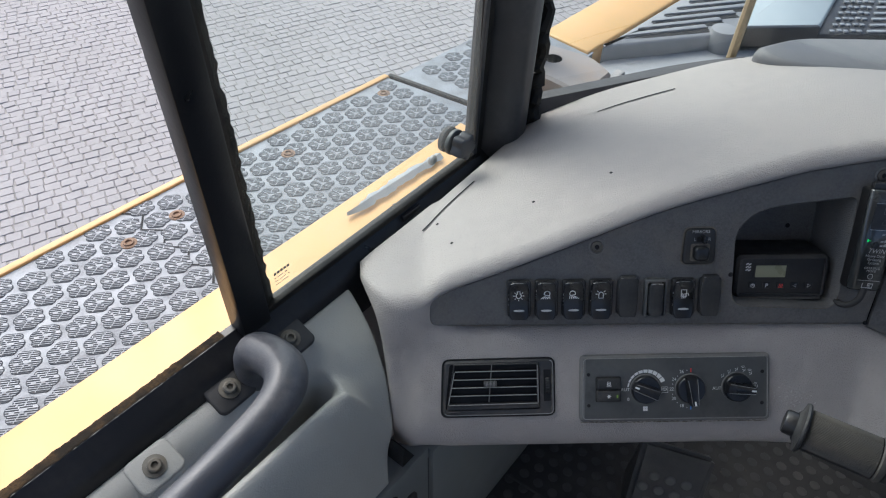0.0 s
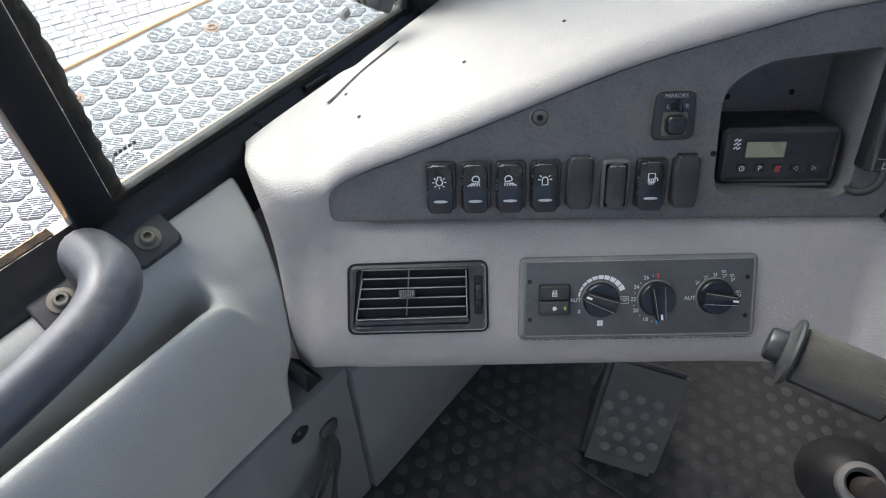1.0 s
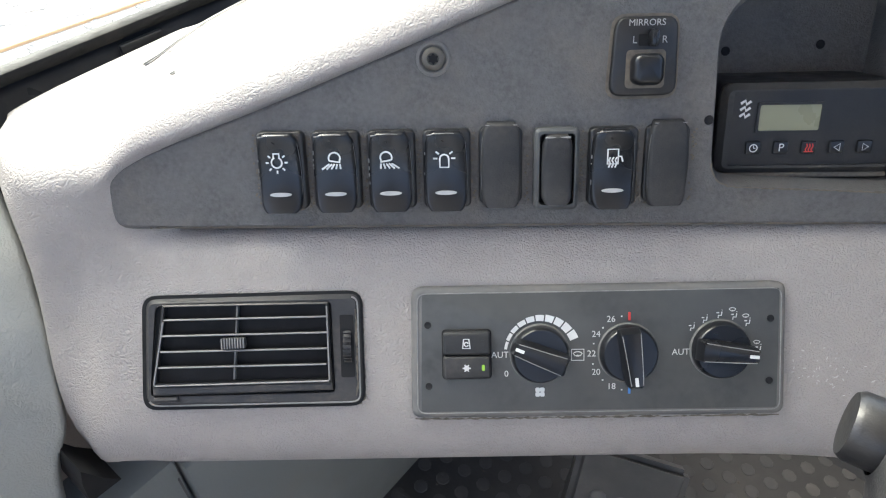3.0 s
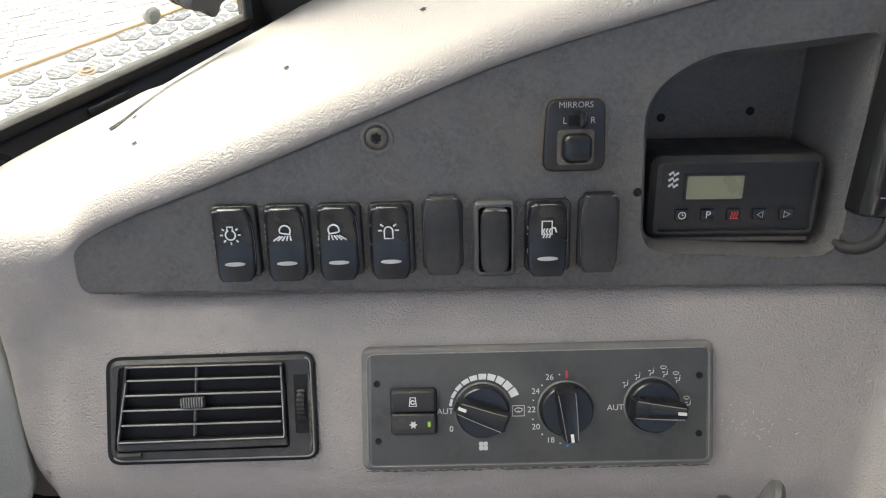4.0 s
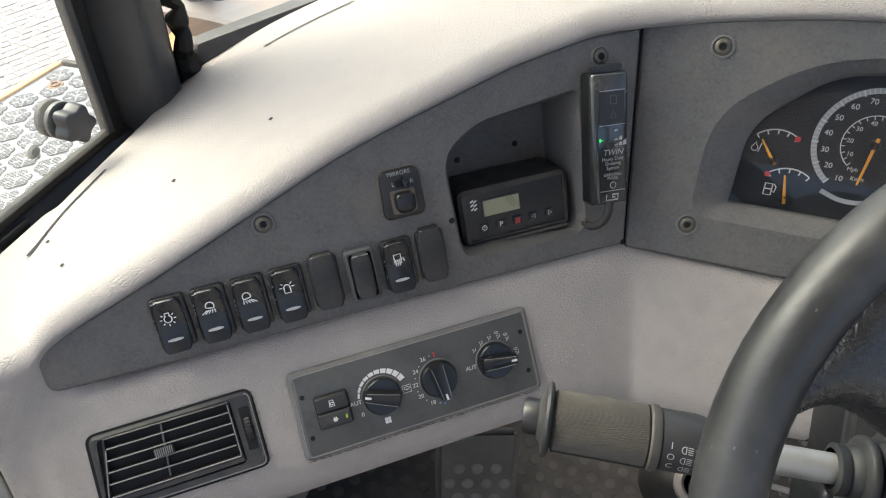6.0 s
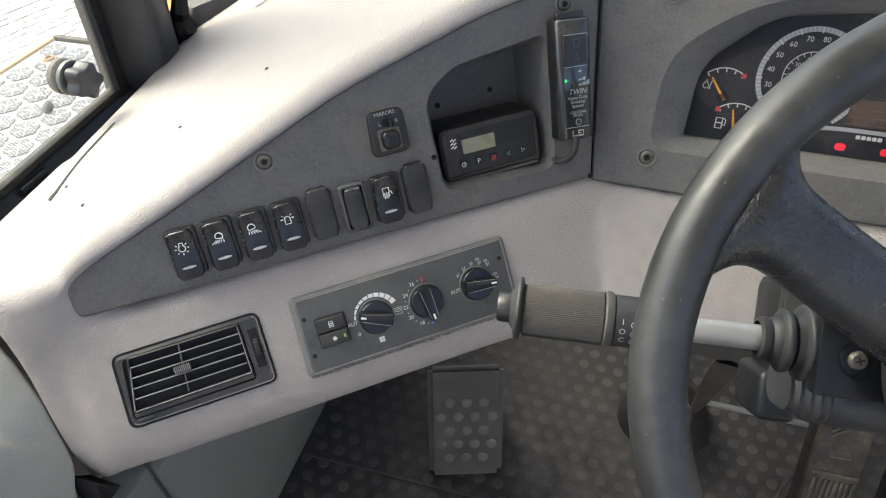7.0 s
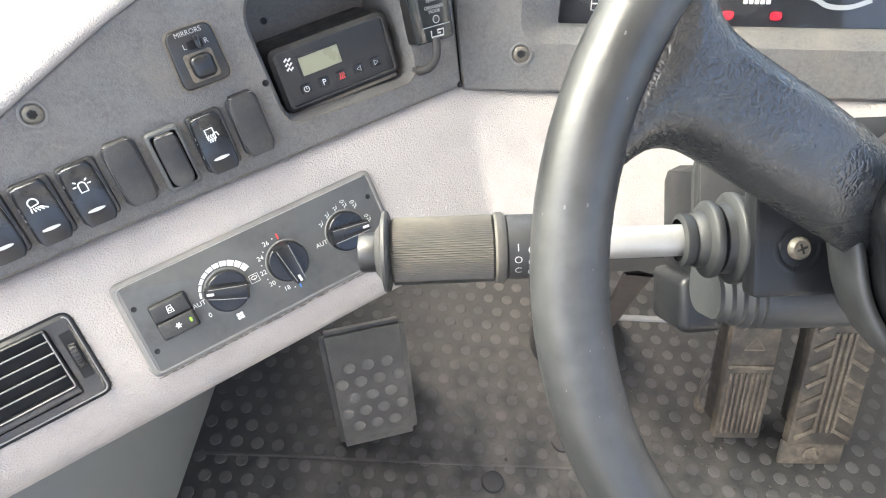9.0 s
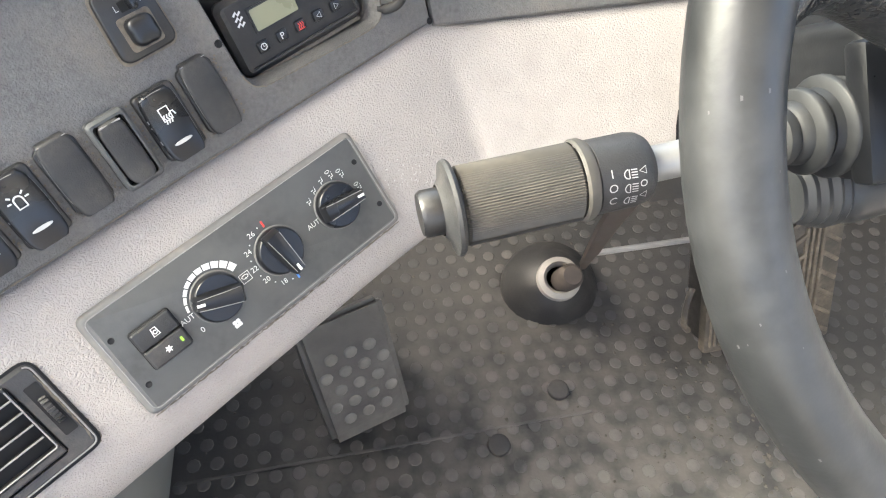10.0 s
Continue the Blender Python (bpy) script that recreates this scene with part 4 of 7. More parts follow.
part("housing", B((0.004, 0.0145, -0.08), (0.188, 0.066, 0.075), 0.008, seg=3), COLM, column)
part("switch_plate", B((-0.073, 0.0095, -0.042), (0.052, 0.057, 0.012), 0.003), COLM, column)
COVM = mat("dull_grey_column_cover", (0.030, 0.032, 0.034), 0.45, var=0.12, scale=40, bump=0.06, bscale=400, dirt=(0.10, 0.098, 0.094), dscale=14, damount=0.4)
bm = bmesh.new()
rings = []
for x, d in [(-0.090 + 0.0026 * k, 0.0014 * (k % 2) + 0.0060 * max(0.0, 1 - k / 6)) for k in range(11)] + [(-0.060, -0.001), (0.03, -0.002), (0.05, 0.004)]:
    rings.append([bm.verts.new((x, y, z)) for y, z in rrect(-0.0495 + d, -0.128 + d, -0.010 - d, -0.078 - d, 0.0175 - d, 6)])
for p, q in zip(rings, rings[1:]):
    for i in range(len(p)):
        bm.faces.new((p[i], p[(i + 1) % len(p)], q[(i + 1) % len(p)], q[i]))
bm.faces.new(rings[0])
bm.faces.new(rings[-1])
part("gaiter", bm, COVM, column, "grey rubber gaiter ribbed at its end", smooth=50)
part("dark_box", B((-0.073, -0.048, -0.165), (0.028, 0.036, 0.050), 0.006, seg=3), COLM, column, "glossy dark box behind the gaiter")
bm = bmesh.new()
rings = []
for k in range(4):
    z = -0.113 - k * 0.0085
    for d, dz in ((0.005, 0), (0.0, -0.002), (0.0, -0.006), (0.005, -0.0085)):
        rings.append([bm.verts.new((x, y, z + dz)) for x, y in rrect(-0.080 + d, -0.052 + d, 0.10 - d, 0.060 - d, 0.030 - d, 6)])
for p, q in zip(rings, rings[1:]):
    for i in range(len(p)):
        bm.faces.new((p[i], p[(i + 1) % len(p)], q[(i + 1) % len(p)], q[i]))
bm.faces.new(rings[0])
bm.faces.new(rings[-1])
part("bellows", bm, BOOT, column, "ribbed dark rubber bellows", smooth=50)

# ---------------------------------------------------------------- switches
def icon(bm, kind, x, y, z, s=1.0):
    """Printed pictograms, drawn as thin lines."""
    w = 0.00066 * s
    R_ = lambda pts, closed=False: ribbon(bm, [(x + px * s, y + py * s) for px, py in pts], w, z, None, closed)
    if kind == "lamp":
        R_(arc(0, 0, 0.0020, 110, 430, 18))
        R_([(-0.0011, 0.0019), (-0.0011, 0.0034), (0.0011, 0.0034), (0.0011, 0.0019)])
        for a in (0, 180, 225, 270, 315, 40, 140):
            c, q = math.cos(radians(a)), math.sin(radians(a))
            R_([(0.0030 * c, 0.0030 * q), (0.0042 * c, 0.0042 * q)])
    elif kind in ("beam_l", "beam_r"):
        k = 1 if kind == "beam_l" else -1
        R_([(k * px, py) for px, py in [(-0.0008, 0.0004)] + arc(0.0008, 0.0014, 0.0022, 200, -30, 10) + [(0.0030, -0.0002), (-0.0008, 0.0004)]])
        for i in range(5):
            R_([(k * (-0.0012 + i * 0.0010), -0.0008), (k * (-0.0042 + i * 0.0018), -0.0028)])
    elif kind == "beacon":
        R_([(-0.0017, -0.0026), (-0.0017, 0.0006)] + arc(0, 0.0006, 0.0017, 180, 0, 8) + [(0.0017, -0.0026)], True)
        for a in (0, 40, 140, 180):
            c, q = math.cos(radians(a)), math.sin(radians(a))
            R_([(0.0026 * c, 0.0008 + 0.0026 * q), (0.0042 * c, 0.0008 + 0.0040 * q)])
    elif kind == "mirror":
        R_([(-0.002, -0.0022), (-0.002, 0.0034), (0.002, 0.0034), (0.002, -0.0022)], True)
        R_([(0.002, 0.0006), (0.0032, 0.0006), (0.0038, -0.0014)])
        for i in (-1, 0, 1):
            R_([(i * 0.0012 + 0.0003, 0.0004), (i * 0.0012 - 0.0003, -0.0008), (i * 0.0012 + 0.0003, -0.002), (i * 0.0012 - 0.0003, -0.0036)])
    elif kind == "fan":
        for a in (45, 135, 225, 315):
            prism(bm, rrect(x - 0.0014 * s, y - 0.0014 * s, x + 0.0014 * s, y + 0.0014 * s, 0.0008 * s, 3), z - 0.0002, z, 0, Matrix.Translation((0.0020 * s * math.cos(radians(a)), 0.0020 * s * math.sin(radians(a)), 0)))
    elif kind == "snow":
        for a in (0, 60, 120):
            c, q = math.cos(radians(a)) * 0.0022, math.sin(radians(a)) * 0.0022
            R_([(-c, -q), (c, q)])
        R_(arc(0, 0, 0.0012, 0, 360, 8))
    elif kind == "recirc":
        R_([(-0.0014, 0.0026), (0.0014, 0.0026), (0.0020, -0.0024), (-0.0020, -0.0024)], True)
        R_(arc(0, -0.0002, 0.0011, 20, 340, 10))
    elif kind == "seat":
        R_([(0.0012, 0.0022), (0.0012, 0.0026)])
        R_([(0.0011, 0.0014), (0.0008, -0.0008), (-0.0010, -0.0008), (-0.0012, -0.0024)])
        R_([(-0.0022, 0.0008), (-0.0006, 0.0008)])
    elif kind == "screen":
        R_(arc(0, -0.003, 0.0048, 130, 50, 8) + [(0.0018, -0.001), (-0.0018, -0.001)], True)
        R_([(-0.0006, -0.0018), (0, -0.0004), (0.0006, -0.0018)])
    elif kind == "worklight":
        R_(arc(0, 0, 0.0016, 0, 360, 12))
        R_([(-0.0022, -0.0022), (0.0022, -0.0022)])
    return bm


def cap_mesh(w, h, dish, proud, seg=14, bow=0.0012, corner=0.0022):
    """A rocker cap: hollowed face, bowed sides, rounded corners, soft edges."""
    rows = []
    for i in range(seg + 1):
        t = math.sin((i / seg - 0.5) * math.pi)
        y = t * h / 2
        z = proud - dish * (1 - t * t) + (0.0018 * max(0, -t) ** 3)
        hw = w / 2 - bow * t * t * 0.8 - corner * max(0.0, (abs(t) - 0.8) / 0.2) ** 2
        rows.append([(-hw, y, 0.0), (-hw, y, z - 0.0018), (-hw + 0.0007, y, z - 0.0006), (-hw + 0.0020, y, z), (0, y, z + 0.0003), (hw - 0.0020, y, z), (hw - 0.0007, y, z - 0.0006), (hw, y, z - 0.0018), (hw, y, 0.0)])
    first = [(x * 0.95, y - 0.0006, z * 0.8) for x, y, z in rows[0]]
    base0 = [(x * 0.93, y - 0.0012, 0) for x, y, z in rows[0]]
    lip = [(x * 0.97, y + 0.0007, z - 0.0004 if z > 0.003 else z) for x, y, z in rows[-1]]
    last = [(x * 0.92, y + 0.0015, z - 0.0016 if z > 0.003 else z) for x, y, z in rows[-1]]
    base1 = [(x * 0.90, y + 0.0017, 0) for x, y, z in rows[-1]]
    return surface([base0, first, *rows, lip, last, base1])


LENSM = mat("dull_white_lens", (0.50, 0.50, 0.49), 0.4, var=0.08, scale=300)
# Pale edge colour: real wear, and highlights painted in along edges.
PALEDGE = mat("pale_wear_and_glint", (0.24, 0.235, 0.23), 0.4, var=0.2, scale=300)
DIALM2 = mat("faint_switch_print", (0.07, 0.07, 0.068), 0.5, var=0.3, scale=500)
SWX = [0.0836 + 0.02725 * i for i in range(8)]
KINDS = ["lamp", "beam_l", "beam_r", "beacon", "blank", "step", "mirror", "blank"]
LABELS = ["black rocker switch with a white lamp symbol", "black rocker switch with a white front work light symbol", "dusty black rocker switch with a white rear work light symbol", "black rocker switch with a white rotating beacon symbol", "plain matt black blanking cover in the switch row", "framed black double rocker with faint worn symbols", "black rocker switch with a white heated mirror symbol", "plain matt black blanking cover in the switch row"]
for i, (u, kd) in enumerate(zip(SWX, KINDS)):
    vc = 0.0854 - 0.0002 * i
    if kd == "blank":
        vc += 0.0020
    sw = thing("blanking_cover" if kd == "blank" else "rocker_switch", DASH @ pose(u, vc, 0.0015, 0, 0, 0), LABELS[i], "switch", "switches in the dash row")
    if kd == "blank":
        cov = part("cover", cap_mesh(0.0200, 0.0400, -0.0008, 0.0066, bow=0.0016, corner=0.0012), BLANK, sw, smooth=55)
        part("worn_edge", TU([(x, 0.0204, 0.0060) for x in [-0.0078 + 0.0026 * q for q in range(7)]], 0.00026, 6), PALEDGE, cov, "pale line along the top edge")
        part("side_edge", TU([(-0.0098 + 0.0014 * (y / 0.02) ** 2, y, 0.0058) for y in [-0.015 + 0.005 * q for q in range(7)]], 0.00020, 5), HVEDGE, cov, "pale line along the side edge")
        part("base_frame", PR(rrect(-0.0108, -0.0195, 0.0108, 0.0195, 0.004), 0, 0.0028, 0.0008), BLACK, sw)
    elif kd == "step":
        part("frame", plate(rrect(-0.0110, -0.0200, 0.0110, 0.0208, 0.003), [rrect(-0.0086, -0.0172, 0.0086, 0.0180, 0.002)], 0, 0.0070, 0.0015), HVAC, sw, "dusty grey frame")
        part("frame_floor", PR(rrect(-0.0088, -0.0174, 0.0088, 0.0182, 0.002), 0, 0.0016), VOID, sw)
        cap = part("rocker", cap_mesh(0.0150, 0.0325, 0.0006, 0.0092, bow=0.0006, corner=0.0016), BLANK, sw, smooth=55)
        bm = bmesh.new()
        icon(bm, "worklight", 0, 0.006, 0.0082)
        icon(bm, "worklight", 0, -0.0085, 0.0086)
        ribbon(bm, [(0.0028, 0.0092), (0.0052, 0.0092)], 0.0006, 0.0084)
        ribbon(bm, [(0.004, 0.0080), (0.004, 0.0104)], 0.0006, 0.0084)
        ribbon(bm, [(0.0025, -0.0048), (0.005, -0.0048)], 0.0006, 0.0084)
        part("worn_symbols", bm, DIALM2, cap, smooth=0)
        part("worn_edge", TU([(x, 0.0164, 0.0088) for x in [-0.0060 + 0.0015 * q for q in range(9)]], 0.0005, 6), PALEDGE, cap, "pale line along the top edge")
    else:
        part("base_frame", PR(rrect(-0.0112, -0.0184, 0.0124, 0.0206, 0.003), 0, 0.0052, 0.0012), BLACK, sw)
        cap = part("rocker", cap_mesh(0.0214, 0.0372, 0.0022, 0.0098, bow=0.0016, corner=0.0016), GLOSS, sw, smooth=55)
        bm = icon(bmesh.new(), kd, -0.0006, 0.0062, 0.0091, 1.28)
        part("symbol", bm, PRINT, cap, "white printed symbol", smooth=0)
        pts = [(0.0054 * math.cos(t), 0.0010 * math.sin(t)) for t in [2 * math.pi * k / 20 for k in range(20)]]
        zt = 0.0098
        # Edge lines join the cap's wear with its specular rim, put in as colour.
        part("worn_edge", TU([(x, 0.0192 - 9.0 * x * x, zt - 0.0004 - abs(x) * 0.02) for x in [-0.0088 + 0.0022 * q for q in range(7)]], 0.00034, 6), PALEDGE, cap, "pale line along the top edge")
        part("side_edge", TU([(0.0105 - 0.0013 * (y / 0.0186) ** 2, y, 0.0083 - 0.0020 * (1 - (y / 0.0186) ** 2)) for y in [-0.012 + 0.0045 * q for q in range(7)]], 0.00018, 5), HVEDGE, cap, "dull grey line along the side edge")
        rs = random.Random(90 + i)
        bm = bmesh.new()
        for q in range(5):
            y = rs.uniform(-0.017, 0.012)
            box(bm, (-0.0104 + 0.0013 * (y / 0.0186) ** 2, y, 0.0086 - 0.0022 * (1 - (y / 0.0186) ** 2)), (0.0005, rs.uniform(0.0005, 0.0022), 0.0005))
        part("chips", bm, PALEDGE, cap, "pale chips on the edge", smooth=0)["kind"] = "stuff"
        part("indicator_lens", PR([(x, y - 0.0098) for x, y in pts], 0.0070, 0.0094), LENSM, cap, "white oval lens")

# dusty beads round the bases of the switches
bm = bmesh.new()
rg = random.Random(11)
for i in range(9):
    u = SWX[0] - 0.0136 + 0.02725 * i
    for k in range(40):
        v = 0.0670 + k * 0.00095
        p = (u + rg.uniform(-0.0012, 0.0012), v + rg.uniform(-0.0004, 0.0004))
        if rg.random() < 0.35:
            prism(bm, rrect(p[0] - 0.0006, p[1] - 0.0005, p[0] + 0.0006, p[1] + 0.0005, 0.0003, 1), 0.0014, 0.0019)
DIRT = mat("caked_dust", (0.155, 0.135, 0.108), 0.9, var=0.25, scale=400)
part("caked_dust", bm, DIRT, switch_panel, "caked brown dust", smooth=0)["kind"] = "stuff"

# dust that has gathered along the lower rims
def dust_line(host, pts, width, z, seed):
    rg2 = random.Random(seed)
    bm = bmesh.new()
    L_ = []
    for i in range(len(pts) - 1):
        p, q = Vector(pts[i]), Vector(pts[i + 1])
        n_ = max(2, int((q - p).length / 0.002))
        for k in range(n_):
            L_.append(p.lerp(q, k / n_))
    L_.append(Vector(pts[-1]))
    strip = []
    for i in range(1, len(L_) - 1):
        p, t = L_[i], (L_[i + 1] - L_[i - 1]).normalized()
        o = Vector((-t.y, t.x))
        strip.append((p - o * width * rg2.uniform(0.0, 0.6), p + o * width * rg2.uniform(0.1, 0.9)))
    L_ = [(bm.verts.new((*a1, z)), bm.verts.new((*b1, z + 0.0004))) for a1, b1 in strip]
    for a1, b1 in zip(L_, L_[1:]):
        bm.faces.new((a1[0], a1[1], b1[1], b1[0]))
    ob = part("dust_line", bm, DIRT, host, "line of brown dust", smooth=0)
    return ob


dust_line(switch_panel, [(x, y) for x, y in CUB[:14]], 0.0010, 0.0017, 1)
dust_line(switch_panel, [(0.01, 0.0576), (0.10, 0.0566), (0.20, 0.0556), (0.30, 0.0541), (0.42, 0.0520)], 0.0009, 0.0017, 2)
for i, u in enumerate(SWX):
    dust_line(switch_panel, [(u - 0.0118, 0.0662), (u, 0.0652), (u + 0.0118, 0.0662)], 0.0010, 0.0017, 3 + i)

# mirror switch
mir = thing("mirror_switch", DASH @ pose(0.2602, 0.137, 0.0015), "black mirror adjuster with a selector and a square joystick", "switch")
part("base", PR(rounded([(-0.0160, -0.0178), (0.0160, -0.0178), (0.0150, 0.0184), (-0.0140, 0.0184)], 0.006), 0, 0.004, 0.0012), BLACK, mir)
part("dust_edge", PR(rounded([(-0.0174, -0.0194), (0.0174, -0.0194), (0.0164, 0.0198), (-0.0154, 0.0198)], 0.007), 0, 0.0006), DIRT, mir, "line of brown dust")
bm = letters("MIRRORS", 0.0042, 0.0002, 0.0155, 0.0043)
join(bm, letters("L", 0.0046, -0.0052, 0.0078, 0.0043))
join(bm, letters("R", 0.0046, 0.0088, 0.0078, 0.0043))
part("lettering", bm, WORNP, mir, "worn white lettering", smooth=0)
part("selector_slot", PR(rrect(-0.0034, 0.0052, 0.0064, 0.0105, 0.0006, 2), 0.0038, 0.0042), VOID, mir)
part("selector", B((0.0026, 0.0088, 0.0075), (0.0036, 0.0080, 0.0085), 0.0014), GLOSS, mir)
part("joystick_well", PR(rrect(-0.0088, -0.0142, 0.0098, 0.0035, 0.002, 3), 0.0038, 0.0043), DIRT, mir)
pinch = []
for k in range(48):
    t = 2 * math.pi * k / 48
    r_ = 0.0078 * (1.0 + 0.09 * math.cos(4 * (t - math.pi / 4)))
    pinch.append((0.0005 + r_ * math.cos(t), -0.0054 + r_ * math.sin(t)))
joy = part("joystick", PR(pinch, 0.004, 0.0122, 0.0024), GLOSS, mir, "glossy pinched joystick")
bm = bmesh.new()
for dx, dy in ((0, 1), (0, -1), (1, 0), (-1, 0)):
    c = Vector((0.0012 + dx * 0.0026, -0.0058 + dy * 0.0026))
    o = Vector((-dy, dx))
    f3 = [c + Vector((dx, dy)) * 0.0011, c + o * 0.0010, c - o * 0.0010]
    bm.faces.new([bm.verts.new((p.x, p.y, 0.0120)) for p in f3])
part("arrows", bm, FAINT, joy, smooth=0)

# screws
def screw(m, r=0.0062, label="dull steel screw sunk in a plastic cup"):
    t = thing("screw", m, label, "screw", "panel screws")
    part("cup", LA([(r * 1.35, 0), (r * 1.32, 0.0012), (r * 1.12, 0.0017), (r * 0.98, 0.0010), (r * 0.95, 0.0003)], 24), HVEDGE, t, "plastic cup ring")
    part("screw_head", LA([(r * 0.92, 0.0002), (r * 0.88, 0.0016), (r * 0.68, 0.0026), (r * 0.46, 0.0027), (r * 0.42, 0.0010), (0, 0.0010)], 20), BRASS, t)
    star = [(r * (0.44 if q % 2 else 0.30) * math.cos(math.pi * q / 6), r * (0.44 if q % 2 else 0.30) * math.sin(math.pi * q / 6)) for q in range(12)]
    part("drive_recess", PR(star, 0.0011, 0.0018), VOID, t)
    return t


for u, v in ((0.1605, 0.1384), (0.4300, 0.2030)):
    screw(DASH @ pose(u, v, 0.0012))
for a, v in ((0.0376, 0.0222), (0.032, 0.1594), (0.40, 0.0225)):
    screw(INST @ pose(a, v, 0.0012), 0.0066)
for k, (u, v) in enumerate(((0.2945, 0.1066), (0.4101, 0.1055), (0.4349, 0.0522))):
    t = solo("panel_hole", LA([(0.0024, 0.0003), (0.0021, 0.0009), (0.0014, 0.0004), (0, 0.0003)], 10), VOID, DASH @ pose(u, v, 0.0014), "small dark hole in the charcoal panel", "hole", group="panel holes")

for u, v in ((0.3234, 0.1375), (0.3760, 0.1400)):
    solo("cubby_hole", LA([(0.0026, 0.0003), (0.0022, 0.0008), (0.0014, 0.0004), (0, 0.0003)], 10), VOID, DASH @ pose(u, v, -0.0598), "small dark hole in the back of the cubby", "hole", group="panel holes")

# heater timer in the cubby
timer = thing("heater_timer", DASH @ pose(0.3498, 0.1002, -0.0095, 3, -3, 0), "black heater timer box with an olive display and five buttons", "timer")
part("case", B((0, 0.0005, -0.027), (0.0895, 0.0450, 0.050), 0.005, seg=3), BLACK, timer)
TB = rrect(-0.0453, -0.0229, 0.0453, 0.0228, 0.006)
part("bezel", plate(TB, [rrect(-0.0396, -0.0186, 0.0408, 0.0190, 0.0012)], -0.004, 0.0024, 0.0030), BLANK, timer)
part("face", PR(rrect(-0.0396, -0.0186, 0.0408, 0.0190, 0.001), -0.002, 0.0002), BLACK, timer)
part("display", PR(rrect(-0.0258, -0.0010, 0.0042, 0.0120, 0.0008, 2), 0, 0.0006), LCD, timer, "dull olive LCD window")
part("display_frame", plate(rrect(-0.0270, -0.0022, 0.0060, 0.0132, 0.001, 2), [rrect(-0.0258, -0.0010, 0.0042, 0.0120, 0.0008, 2)], 0, 0.0012), BLACK, timer)
for k, ch in enumerate(("clock", "P", "heat", "left", "right")):
    x = -0.0271 + 0.01378 * k
    b = part("button", PR(rrect(x - 0.0036, -0.0128, x + 0.0036, -0.0064, 0.0008, 2), 0, 0.0018, 0.0005), GLOSS, timer)
    bm = bmesh.new()
    if ch == "clock":
        ribbon(bm, arc(x, -0.0096, 0.0019, 0, 360, 12), 0.0005, 0.0020)
        ribbon(bm, [(x, -0.0082), (x, -0.0096), (x + 0.0010, -0.0096)], 0.0004, 0.0020)
    elif ch == "P":
        join(bm, letters("P", 0.0058, x, -0.0096, 0.0020))
    elif ch == "heat":
        for q in (-1, 0, 1):
            ribbon(bm, [(x + q * 0.0014, -0.0076), (x + q * 0.0014 + 0.0005, -0.009), (x + q * 0.0014 - 0.0003, -0.0104), (x + q * 0.0014, -0.0114)], 0.0006, 0.0020)
        ribbon(bm, [(x - 0.0024, -0.0117), (x + 0.0024, -0.0117)], 0.0005, 0.0020)
    else:
        k2 = 1 if ch == "right" else -1
        ribbon(bm, [(x - 0.0013 * k2, -0.0078), (x + 0.0016 * k2, -0.0096), (x - 0.0013 * k2, -0.0114)], 0.0004, 0.0020, None, True)
    part("symbol", bm, REDP if ch == "heat" else PRINT, b, smooth=0)
bm = bmesh.new()
for k in range(3):
    x = -0.0356
    y = 0.0128 - k * 0.0032
    ribbon(bm, [(x, y), (x + 0.0022, y + 0.0016), (x + 0.0028, y - 0.0004), (x + 0.005, y + 0.0012)], 0.0014, 0.0008)
part("maker_mark", bm, PRINT, timer, "three small white slanted strokes", smooth=0)
part("dust_ledge", B((0, -0.0245, -0.012), (0.085, 0.003, 0.022), 0.001), DIRT, timer)

# grease system controller beside the cubby
gre = thing("grease_controller", DASH @ pose(0.4237, 0.1412, 0.0015, 0, 0, -5.4) @ Matrix.Diagonal((0.95, 0.965, 0.62, 1)), "smoky glossy upright grease controller with a green lamp and pale print", "controller")
SMOKY = mat("smoky_glossy_plastic", (0.030, 0.033, 0.034), 0.16, var=0.12, scale=40, coat=0.4, bump=0.02, bscale=120, dirt=(0.09, 0.088, 0.08), dscale=30, damount=0.3)
part("back_plate", PR(rrect(-0.0170, -0.0508, 0.0165, 0.0530, 0.003), 0.0, 0.0190), BLACK, gre)
rows = []
for y, sx, dz in ((-0.0508, 0.90, 0.022), (-0.0505, 0.93, 0.0060), (-0.0498, 0.97, 0.0018), (-0.0485, 1.0, 0.0), (0.0, 1.0, 0.0), (0.0505, 1.0, 0.0), (0.0518, 0.98, 0.0016), (0.0525, 0.95, 0.0055), (0.0528, 0.92, 0.022)):
    rows.append([(x * sx, y, max(0.0185, z - dz)) for x, z in ((-0.0165, 0.0185), (-0.0165, 0.0195), (-0.0160, 0.0222), (-0.0148, 0.0252), (-0.0128, 0.0270), (-0.0090, 0.0278), (0, 0.0280), (0.0090, 0.0278), (0.0128, 0.0270), (0.0148, 0.0252), (0.0160, 0.0222), (0.0165, 0.0195), (0.0165, 0.0185))])
body = part("body", surface(rows), SMOKY, gre, smooth=60)
part("lid_edge", TU([(x, 0.0512, 0.0262 - 22 * x * x) for x in [-0.014 + 0.0035 * q for q in range(9)]], 0.0004, 6), PALEDGE, gre, "pale line along the top edge")
part("clip", B((-0.001, 0.0555, 0.016), (0.026, 0.006, 0.010), 0.0015), BLACK, gre, "black hinge clip")
part("window", PR(rrect(-0.0105, 0.0140, 0.0110, 0.0385, 0.001), 0.0276, 0.0284), BLACK, gre, "dark clear window")
